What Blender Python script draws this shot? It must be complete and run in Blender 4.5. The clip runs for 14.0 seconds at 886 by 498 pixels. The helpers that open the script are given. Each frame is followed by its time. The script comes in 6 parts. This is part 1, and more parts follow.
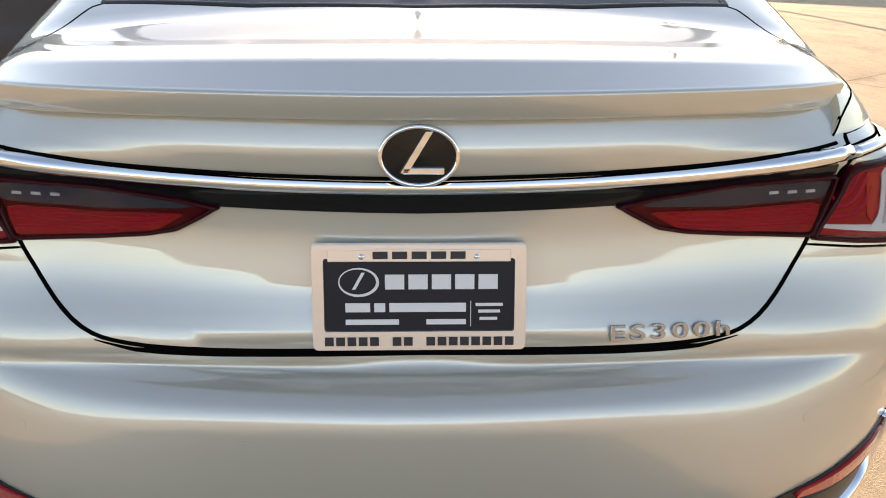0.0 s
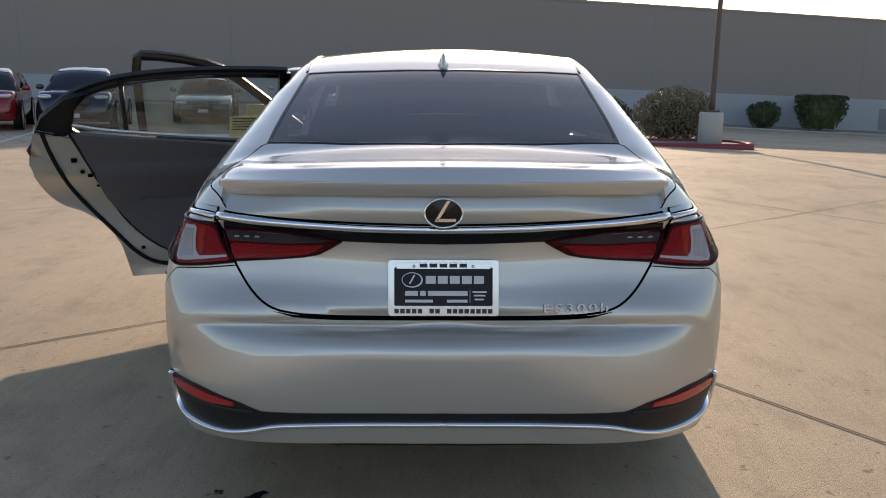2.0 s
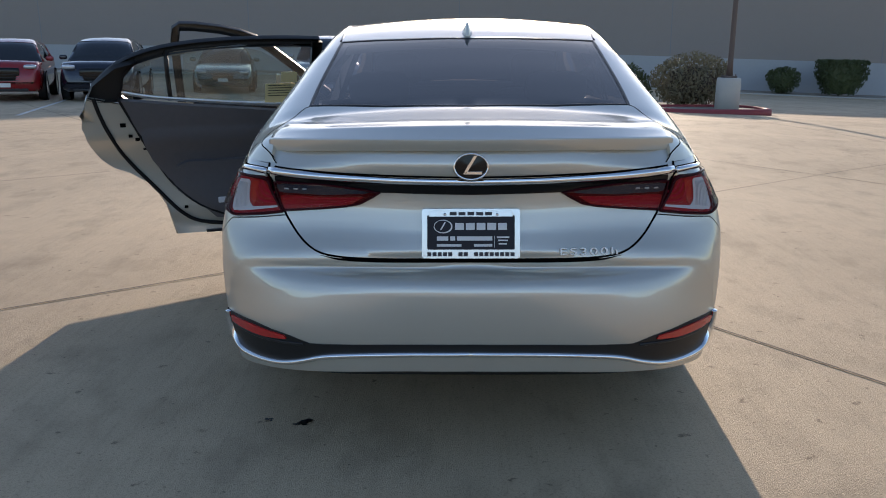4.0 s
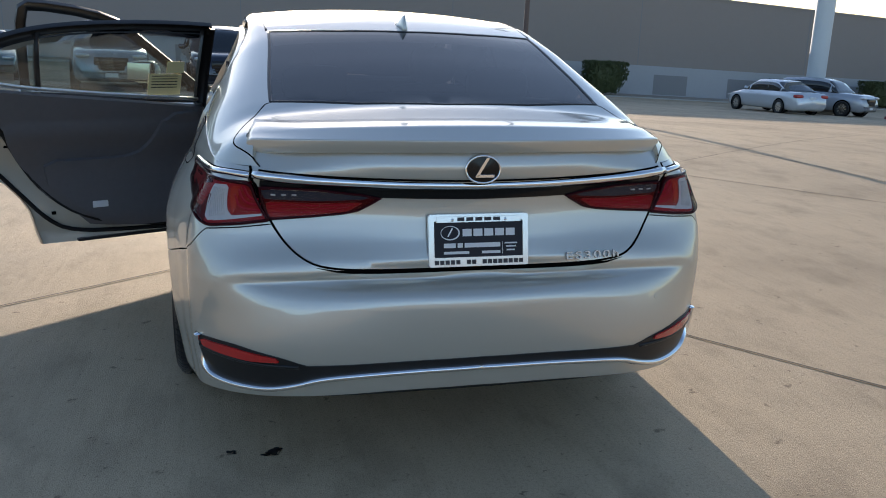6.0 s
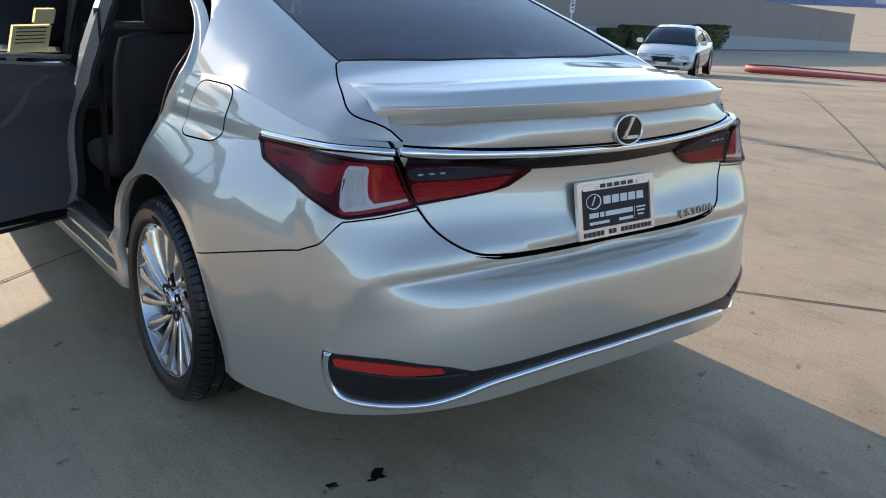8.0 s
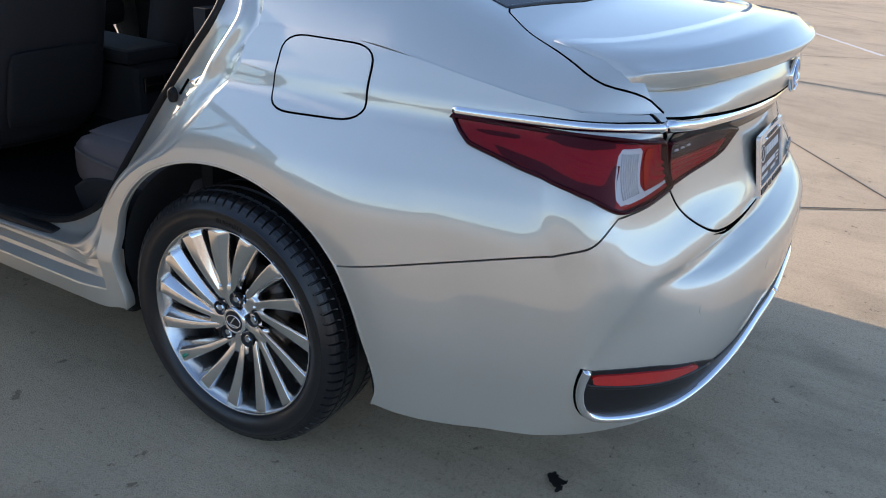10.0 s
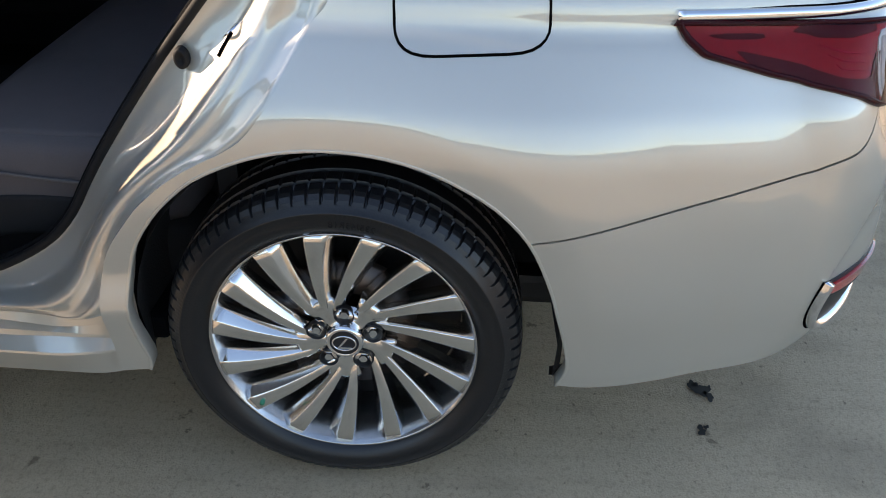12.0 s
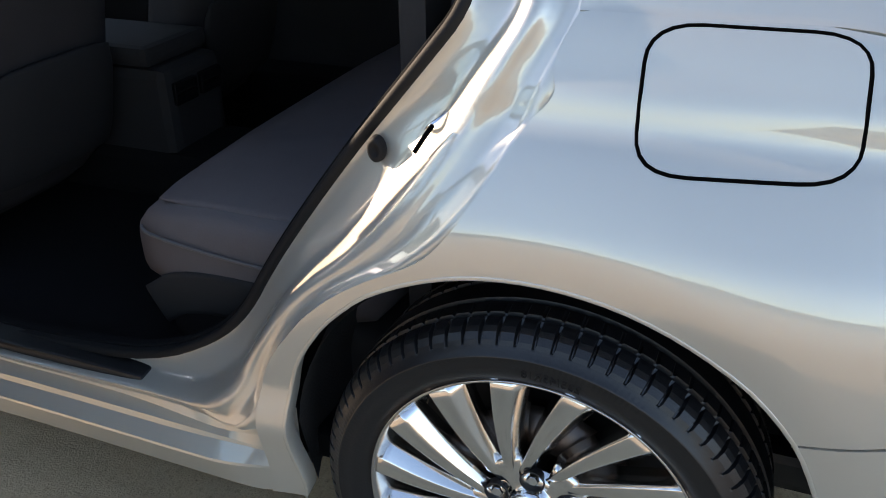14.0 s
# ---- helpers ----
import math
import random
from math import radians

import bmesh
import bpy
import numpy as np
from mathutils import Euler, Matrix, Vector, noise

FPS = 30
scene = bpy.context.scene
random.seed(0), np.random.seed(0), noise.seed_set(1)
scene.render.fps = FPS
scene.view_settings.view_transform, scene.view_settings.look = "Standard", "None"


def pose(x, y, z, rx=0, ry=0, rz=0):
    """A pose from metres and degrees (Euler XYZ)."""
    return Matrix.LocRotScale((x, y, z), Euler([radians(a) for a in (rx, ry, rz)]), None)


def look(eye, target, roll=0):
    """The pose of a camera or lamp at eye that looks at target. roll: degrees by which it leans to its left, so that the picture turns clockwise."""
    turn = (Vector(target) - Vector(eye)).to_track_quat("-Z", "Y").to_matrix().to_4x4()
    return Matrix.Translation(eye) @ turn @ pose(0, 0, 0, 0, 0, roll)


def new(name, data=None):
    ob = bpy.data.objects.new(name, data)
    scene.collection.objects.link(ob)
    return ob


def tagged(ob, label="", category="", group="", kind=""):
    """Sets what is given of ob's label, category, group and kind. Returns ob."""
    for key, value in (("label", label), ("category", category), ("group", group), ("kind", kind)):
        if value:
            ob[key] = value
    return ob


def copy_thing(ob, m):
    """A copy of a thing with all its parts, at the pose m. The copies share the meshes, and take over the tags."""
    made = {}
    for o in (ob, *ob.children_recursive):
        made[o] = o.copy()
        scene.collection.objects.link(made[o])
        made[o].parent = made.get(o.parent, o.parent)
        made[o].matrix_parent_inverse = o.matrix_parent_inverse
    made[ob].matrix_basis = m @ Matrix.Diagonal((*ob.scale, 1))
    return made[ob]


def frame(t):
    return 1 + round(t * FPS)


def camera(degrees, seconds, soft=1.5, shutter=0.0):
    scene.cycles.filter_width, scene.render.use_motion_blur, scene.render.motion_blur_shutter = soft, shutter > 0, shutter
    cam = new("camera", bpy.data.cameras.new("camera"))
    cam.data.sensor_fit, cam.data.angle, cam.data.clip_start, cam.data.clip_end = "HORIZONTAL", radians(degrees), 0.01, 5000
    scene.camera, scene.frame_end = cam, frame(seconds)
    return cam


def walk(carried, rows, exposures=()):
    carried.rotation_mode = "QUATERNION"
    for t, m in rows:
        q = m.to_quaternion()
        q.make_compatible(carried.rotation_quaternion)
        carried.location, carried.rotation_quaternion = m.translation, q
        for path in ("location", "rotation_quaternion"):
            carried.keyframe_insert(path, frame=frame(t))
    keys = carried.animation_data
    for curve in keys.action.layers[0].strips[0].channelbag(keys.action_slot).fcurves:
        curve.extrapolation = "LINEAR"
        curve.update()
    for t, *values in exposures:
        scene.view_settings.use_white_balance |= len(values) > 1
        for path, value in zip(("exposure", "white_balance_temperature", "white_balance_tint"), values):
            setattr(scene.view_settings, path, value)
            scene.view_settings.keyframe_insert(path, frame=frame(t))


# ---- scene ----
# Camera
PATH = [
    (0.0, pose(-0.002, -0.985, 1.298, 68.27, -0.42, -1.67)),
    (0.5, pose(0.024, -1.249, 1.358, 72.73, -0.25, -0.96)),
    (1.0, pose(0.025, -1.581, 1.366, 72.93, -0.09, -1.01)),
    (1.5, pose(0.044, -1.909, 1.382, 75.43, -0.07, -0.79)),
    (2.0, pose(-0.005, -2.171, 1.382, 77.94, -0.12, -0.06)),
    (2.5, pose(-0.011, -2.359, 1.375, 78.59, 0.19, 0.81)),
    (3.0, pose(0.009, -2.481, 1.390, 75.78, 0.43, 1.58)),
    (5.5, pose(-0.451, -2.376, 1.376, 76.11, -1.15, -7.40)),
    (6.0, pose(-0.714, -2.232, 1.380, 75.57, -1.68, -13.91)),
    (6.5, pose(-0.993, -2.061, 1.376, 74.47, -2.14, -19.35)),
    (7.0, pose(-1.281, -1.876, 1.367, 73.54, -2.39, -24.37)),
    (7.2, pose(-1.396, -1.784, 1.327, 73.92, -2.29, -26.73)),
    (9.3, pose(-2.240, -0.647, 1.374, 67.70, -4.12, -50.84)),
    (9.5, pose(-2.294, -0.519, 1.368, 67.51, -4.27, -52.53)),
    (10.0, pose(-2.302, -0.168, 1.373, 66.73, -3.57, -59.77)),
    (10.5, pose(-2.298, 0.179, 1.359, 65.20, -4.03, -64.89)),
    (11.0, pose(-2.297, 0.515, 1.362, 62.17, -1.57, -73.33)),
    (11.5, pose(-2.205, 0.770, 1.354, 59.29, -1.11, -81.21)),
    (12.0, pose(-2.151, 0.950, 1.357, 57.21, -1.46, -86.94)),
    (12.5, pose(-2.128, 1.037, 1.349, 55.80, -1.72, -89.47)),
    (13.0, pose(-2.109, 1.059, 1.345, 55.38, -0.87, -88.46)),
    (13.5, pose(-2.036, 1.048, 1.320, 59.70, -0.07, -83.93)),
    (14.0, pose(-1.816, 0.954, 1.291, 61.57, 0.71, -68.82)),
]
cam = camera(55.5, 14.0, soft=1.0)
walk(cam, PATH, exposures=[(0.0, 1.56, 8300, 22), (0.5, 1.12, 7900, 26), (1.0, 1.02, 7350, 22), (1.5, 0.83, 7150, 21), (2.0, 0.55, 7000, 21), (3.0, 0.56, 6500, 19), (5.0, 0.57, 6250, 17), (7.0, 0.72, 6150, 14), (9.5, 1.28, 6150, 20),
                           (11.0, 1.56, 6450, 19), (12.0, 1.70, 7000, 20), (14.0, 1.74, 7000, 20)])

# World and sun: a low sun ahead of the car, a little to its right
SUN_EL, SUN_AZ = 12.5, 2.8
world = bpy.data.worlds.new("sky")
world.use_nodes = True
scene.world = world
wn = world.node_tree.nodes
sky = wn.new("ShaderNodeTexSky")
sky.sky_type, sky.sun_disc = "NISHITA", False
sky.sun_elevation, sky.sun_rotation = radians(SUN_EL), radians(SUN_AZ)
sky.air_density, sky.dust_density, sky.ozone_density = 1.0, 0.5, 1.5
wn["Background"].inputs["Strength"].default_value = 0.15
world.node_tree.links.new(sky.outputs[0], wn["Background"].inputs["Color"])
sun = new("sun", bpy.data.lights.new("sun", "SUN"))
sun.data.energy, sun.data.angle, sun.data.color = 4.2, radians(0.53), (1.0, 0.84, 0.62)
sun_way = Vector((math.sin(radians(SUN_AZ)) * math.cos(radians(SUN_EL)), math.cos(radians(SUN_AZ)) * math.cos(radians(SUN_EL)), math.sin(radians(SUN_EL))))
sun.matrix_world = look(sun_way * 60, (0, 0, 0))


# ---- materials ----
def material(name, base, rough=0.5, metal=0.0, coat=0.0, spec=0.5, vary=0.0, scale=8.0, bump=0.0, bump_scale=60.0, tint=None, coat_ior=1.5):
    """A principled material with two scales of variation in colour and a fine relief."""
    m = bpy.data.materials.new(name)
    m.use_nodes = True
    t = m.node_tree
    b = t.nodes["Principled BSDF"]
    b.inputs["Base Color"].default_value = (*base, 1)
    b.inputs["Roughness"].default_value = rough
    b.inputs["Metallic"].default_value = metal
    b.inputs["Coat Weight"].default_value = coat
    b.inputs["Coat Roughness"].default_value = 0.03
    b.inputs["Coat IOR"].default_value = coat_ior
    b.inputs["Specular IOR Level"].default_value = spec
    if vary or bump:
        co = t.nodes.new("ShaderNodeTexCoord")
    if vary:
        big, fine = t.nodes.new("ShaderNodeTexNoise"), t.nodes.new("ShaderNodeTexNoise")
        big.inputs["Scale"].default_value, fine.inputs["Scale"].default_value = scale, scale * 14
        big.inputs["Detail"].default_value = fine.inputs["Detail"].default_value = 6
        add = t.nodes.new("ShaderNodeMath")
        add.operation = "ADD"
        ramp = t.nodes.new("ShaderNodeMix")
        ramp.data_type = "RGBA"
        dark = tuple(c * (1 - vary) for c in base)
        light = tint or tuple(min(1, c * (1 + vary)) for c in base)
        ramp.inputs["A"].default_value, ramp.inputs["B"].default_value = (*dark, 1), (*light, 1)
        half = t.nodes.new("ShaderNodeMath")
        half.operation, half.inputs[1].default_value = "MULTIPLY", 0.5
        for n in (big, fine):
            t.links.new(co.outputs["Object"], n.inputs["Vector"])
        t.links.new(big.outputs["Fac"], add.inputs[0])
        t.links.new(fine.outputs["Fac"], add.inputs[1])
        t.links.new(add.outputs[0], half.inputs[0])
        t.links.new(half.outputs[0], ramp.inputs["Factor"])
        t.links.new(ramp.outputs["Result"], b.inputs["Base Color"])
    if bump:
        n = t.nodes.new("ShaderNodeTexNoise")
        n.inputs["Scale"].default_value, n.inputs["Detail"].default_value = bump_scale, 5
        bp = t.nodes.new("ShaderNodeBump")
        bp.inputs["Strength"].default_value, bp.inputs["Distance"].default_value = bump, 0.01
        t.links.new(co.outputs["Object"], n.inputs["Vector"])
        t.links.new(n.outputs["Fac"], bp.inputs["Height"])
        t.links.new(bp.outputs["Normal"], b.inputs["Normal"])
    return m


def glass(name, through_colour, gloss=1.45, dust_haze=0.0):
    """Thin tinted glass: clear by its tint, with a scattering film for dust and flare haze, and a mirror coat by
    Fresnel.
    """
    m = bpy.data.materials.new(name)
    m.use_nodes = True
    t = m.node_tree
    t.nodes.remove(t.nodes["Principled BSDF"])
    clear, shine, mix, fr = (t.nodes.new(k) for k in ("ShaderNodeBsdfTransparent", "ShaderNodeBsdfGlossy", "ShaderNodeMixShader", "ShaderNodeFresnel"))
    clear.inputs["Color"].default_value = (*through_colour, 1)
    shine.inputs["Roughness"].default_value = 0.02
    fr.inputs["IOR"].default_value = gloss
    t.links.new(fr.outputs[0], mix.inputs["Fac"])
    body = clear.outputs[0]
    if dust_haze:
        film, veil, noise, spread = (t.nodes.new(k) for k in ("ShaderNodeBsdfTranslucent", "ShaderNodeMixShader", "ShaderNodeTexNoise", "ShaderNodeMapRange"))
        film.inputs["Color"].default_value = (0.62, 0.60, 0.55, 1)
        noise.inputs["Scale"].default_value, noise.inputs["Detail"].default_value = 5.0, 6
        spread.inputs["From Min"].default_value, spread.inputs["From Max"].default_value = 0.3, 0.7
        spread.inputs["To Min"].default_value, spread.inputs["To Max"].default_value = dust_haze * 0.7, dust_haze * 1.3
        t.links.new(noise.outputs["Fac"], spread.inputs["Value"])
        t.links.new(spread.outputs[0], veil.inputs["Fac"])
        t.links.new(clear.outputs[0], veil.inputs[1])
        t.links.new(film.outputs[0], veil.inputs[2])
        body = veil.outputs[0]
    t.links.new(body, mix.inputs[1])
    t.links.new(shine.outputs[0], mix.inputs[2])
    t.links.new(mix.outputs[0], t.nodes["Material Output"].inputs["Surface"])
    return m


PAINT = material("champagne_paint", (0.585, 0.562, 0.49), 0.40, 0.52, 1.0, vary=0.02, scale=2, coat_ior=2.15)
CHROME = material("chrome", (0.90, 0.90, 0.91), 0.045, 1.0)
ALLOY = material("machined_alloy", (0.88, 0.86, 0.83), 0.14, 1.0, vary=0.05, scale=40)
BLACK = material("black_plastic", (0.012, 0.012, 0.013), 0.42, vary=0.3, scale=60, bump=0.05, bump_scale=400)
GLOSS_BLACK = material("gloss_black", (0.006, 0.006, 0.007), 0.12, 0.0, 0.0, 0.35)
RUBBER = material("rubber", (0.009, 0.009, 0.0095), 0.7, 0.0, 0.0, 0.25, vary=0.25, scale=50, bump=0.08, bump_scale=300)
TYRE = material("tyre_rubber", (0.011, 0.011, 0.012), 0.33, 0.0, 0.0, 0.5, vary=0.25, scale=30, bump=0.06, bump_scale=260)
# near-black without gloss: painted shade for gaps, holes and wheel wells
DARK = material("void_shade", (0.003, 0.003, 0.003), 0.95, 0.0, 0.0, 0.0)
LENS_RED = material("red_lamp_bowl", (0.34, 0.007, 0.012), 0.28, 0.1, 0.0, 0.1, vary=0.6, scale=7)
LENS_BRIGHT = material("bright_red_guide", (0.45, 0.010, 0.035), 0.22, 0.0, 0.0, 0.1, vary=0.2, scale=40)
LENS_DARK = material("dark_red_bowl", (0.09, 0.002, 0.004), 0.2, 0.3, 0.0, 0.1)
LENS_EDGE = material("dark_lens_edge", (0.035, 0.001, 0.004), 0.25, 0.0, 0.0, 0.15)
LENS_CLEAR = material("white_ribbed_diffuser", (0.66, 0.67, 0.68), 0.35, 0.0, 0.0, 0.4, vary=0.15, scale=60)
LENS_SMOKE = material("smoked_panel", (0.035, 0.04, 0.065), 0.15, 0.3, 0.0, 0.45)
REFLECTOR = material("red_reflector", (0.55, 0.018, 0.015), 0.14, 0.0, 1.0, vary=0.25, scale=120)
GLASS = glass("tinted_glass", (0.17, 0.165, 0.19), 1.75)
COVER = glass("lamp_cover", (0.97, 0.94, 0.94), 1.27)
LENS_ORANGE = material("orange_red_panel", (0.50, 0.025, 0.015), 0.25, 0.0, 0.0, 0.3, vary=0.2, scale=60)
# the scattering film stands for dirty glass and lens-flare veil together
DOOR_GLASS = glass("door_glass", (0.62, 0.71, 0.69), 1.6, dust_haze=0.02)
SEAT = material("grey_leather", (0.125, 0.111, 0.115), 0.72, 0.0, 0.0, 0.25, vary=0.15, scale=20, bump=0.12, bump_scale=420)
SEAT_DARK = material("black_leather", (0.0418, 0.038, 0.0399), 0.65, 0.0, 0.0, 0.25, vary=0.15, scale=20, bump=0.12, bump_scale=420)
TRIM = material("dark_trim", (0.0255, 0.0247, 0.0255), 0.7, 0.0, 0.0, 0.2, vary=0.2, scale=30, bump=0.1, bump_scale=350)
DOOR_TRIM = material("door_trim_grey", (0.105, 0.10, 0.105), 0.60, vary=0.2, scale=30, bump=0.1, bump_scale=350)
CARPET = material("black_carpet", (0.009, 0.009, 0.0097), 0.95, 0.0, 0.0, 0.1, vary=0.4, scale=50, bump=0.4, bump_scale=500)
PLATE_FACE = material("plate_card", (0.014, 0.014, 0.022), 0.35, 0.0, 0.0, 0.25)
PLATE_FRAME = material("plate_frame", (0.80, 0.80, 0.80), 0.16, 0.65, 0.8)
WHITE = material("white_print", (0.72, 0.72, 0.72), 0.4)
INK = material("dark_print", (0.012, 0.012, 0.02), 0.4)
PAPER = material("yellow_paper", (0.62, 0.56, 0.30), 0.7, vary=0.08, scale=20)


# ---- helpers for building ----
def part(name, mesh, mat, parent, label=""):
    """One mesh object under a thing or a part."""
    if isinstance(mesh, bmesh.types.BMesh):
        me = bpy.data.meshes.new(name)
        mesh.to_mesh(me)
        mesh.free()
        mesh = me
    if mat is not None and not mesh.materials:
        mesh.materials.append(mat)
    ob = new(name, mesh)
    if parent is not None:
        ob.parent = parent
    return tagged(ob, label)


def thing(name, label, category, group="", kind=""):
    return tagged(new(name), label, category, group, kind)


def mesh_of(verts, faces, normals=None, smooth=True):
    me = bpy.data.meshes.new("mesh")
    me.from_pydata([tuple(map(float, v)) for v in verts], [], [tuple(map(int, f)) for f in faces])
    if smooth:
        me.polygons.foreach_set("use_smooth", [True] * len(me.polygons))
    me.update()
    if normals is not None:
        me.normals_split_custom_set_from_vertices([tuple(map(float, n)) for n in normals])
    return me


def join(*meshes):
    """Meshes put together as one, with their normals."""
    verts, faces, normals = [], [], []
    for me in meshes:
        k = len(verts)
        verts += [v.co[:] for v in me.vertices]
        per = {}
        for c in me.loops:
            per[c.vertex_index] = me.corner_normals[c.index].vector[:]
        normals += [per.get(i, (0, 0, 1)) for i in range(len(me.vertices))]
        faces += [tuple(k + i for i in f.vertices) for f in me.polygons]
    return mesh_of(verts, faces, normals)


def mirrored(me):
    """The mesh on the car's other side."""
    per = {}
    for c in me.loops:
        per[c.vertex_index] = me.corner_normals[c.index].vector[:]
    return mesh_of([(-v.co[0], v.co[1], v.co[2]) for v in me.vertices], [tuple(reversed(f.vertices)) for f in me.polygons],
                   [(-per[i][0], per[i][1], per[i][2]) if i in per else (0, 0, 1) for i in range(len(me.vertices))])


# ---- car body surfaces ----
def table(*pairs):
    """A smooth monotone curve through (value, result) pairs."""
    xs = np.array([p[0] for p in pairs], float)
    ys = np.array([p[1] for p in pairs], float)
    h, d = np.diff(xs), np.diff(ys) / np.diff(xs)
    m = np.zeros(len(xs))
    m[0], m[-1] = d[0], d[-1]
    for i in range(1, len(xs) - 1):
        if d[i - 1] * d[i] > 0:
            w1, w2 = 2 * h[i] + h[i - 1], h[i] + 2 * h[i - 1]
            m[i] = (w1 + w2) / (w1 / d[i - 1] + w2 / d[i])

    def f(v):
        v = np.clip(np.asarray(v, float), xs[0], xs[-1])
        i = np.clip(np.searchsorted(xs, v, side="right") - 1, 0, len(xs) - 2)
        t = (v - xs[i]) / h[i]
        return ((1 + 2 * t) * (1 - t) ** 2 * ys[i] + t * (1 - t) ** 2 * h[i] * m[i]
                + t * t * (3 - 2 * t) * ys[i + 1] + t * t * (t - 1) * h[i] * m[i + 1])
    return f


def step(a, b, v):
    t = np.clip((np.asarray(v, float) - a) / (b - a), 0, 1)
    return t * t * (3 - 2 * t)


HUB_Y, HUB_Z, FRONT_HUB_Y = 1.178, 0.332, 4.05
CORNER = 0.30          # depth of the rounded rear corner in plan
REAR = table((0.18, 0.19), (0.24, 0.12), (0.30, 0.075), (0.36, 0.058), (0.42, 0.048), (0.50, 0.038), (0.56, 0.0355),
             (0.595, 0.0365), (0.618, 0.0410), (0.634, 0.050), (0.647, 0.070), (0.658, 0.102), (0.669, 0.124), (0.700, 0.131), (0.78, 0.145), (0.87, 0.162), (0.93, 0.156), (0.965, 0.123), (1.0, 0.117), (1.03, 0.129), (1.06, 0.150), (1.10, 0.165))
FLANK = table((0.18, 0.19), (0.24, 0.12), (0.30, 0.075), (0.36, 0.058), (0.42, 0.048), (0.50, 0.038), (0.58, 0.034), (0.65, 0.045), (0.70, 0.068), (0.76, 0.096), (0.80, 0.112), (0.87, 0.125), (0.93, 0.120), (0.965, 0.105), (1.0, 0.132), (1.03, 0.158), (1.06, 0.178), (1.10, 0.19))
CREASE = table((0.30, 0.93), (0.40, 0.905), (0.465, 0.887), (0.565, 0.825), (0.655, 0.712), (0.705, 0.57), (0.74, 0.44), (0.78, 0.30))
PLAN = table((0.0, 0.80), (0.10, 0.826), (0.278, 0.849), (0.344, 0.856), (0.45, 0.880), (0.60, 0.906), (0.85, 0.934), (1.18, 0.942), (1.6, 0.941),
             (2.2, 0.935), (3.2, 0.935), (4.05, 0.935), (4.4, 0.90), (4.7, 0.80), (4.9, 0.62), (5.0, 0.30), (5.02, 0.0))
INSET = table((0.16, 0.07), (0.20, 0.05), (0.23, 0.04), (0.35, 0.020), (0.46, 0.005), (0.60, 0.0), (0.72, 0.008),
              (0.80, 0.028), (0.85, 0.050), (0.90, 0.075), (0.934, 0.094), (0.968, 0.0985), (1.0, 0.111), (1.05, 0.135), (1.1, 0.172))
SPINE = table((0.0, 1.080), (0.06, 1.094), (0.12, 1.108), (0.30, 1.122), (0.50, 1.135), (0.56, 1.142), (0.647, 1.172), (1.0, 1.290), (1.308, 1.382), (1.6, 1.440),
              (2.1, 1.476), (2.6, 1.468), (3.0, 1.43), (3.3, 1.34), (3.9, 1.05), (4.2, 1.0), (4.6, 0.94), (4.9, 0.83), (5.02, 0.72))
INNER = table((0.0, 0.60), (0.65, 0.60), (1.37, 0.57), (2.0, 0.60), (3.0, 0.60), (3.9, 0.70), (4.4, 0.66), (4.8, 0.5), (5.02, 0.0))
EDGE_Z = table((0.0, 0.985), (0.36, 0.985), (0.62, 1.02), (0.9, 1.06), (1.3, 1.06), (1.9, 1.02), (3.0, 0.985), (3.9, 0.96), (4.6, 0.84), (5.02, 0.68))
CROWN = 0.10


def crease_in(a, z):
    """How far inside the corner crease a place of the tail lies."""
    slope = (CREASE(z + 0.004) - CREASE(z - 0.004)) / 0.008
    return (CREASE(z) - a) / np.sqrt(1 + slope ** 2)


def tail_y(a, z):
    """Place of the tail's middle that the plan curve starts from: stepped inside the crease, plain on the flanks."""
    upper = step(0.68, 0.80, z)
    corner = step(0.955, 1.0, z)
    w = (1 - step(-0.02, 0.22, crease_in(a, z))) * (1 - upper) + (step(0.25, 0.95, a) * (1 - corner) + step(0.25, 0.66, a) * corner) * upper
    return REAR(z) * (1 - w) + FLANK(z) * w


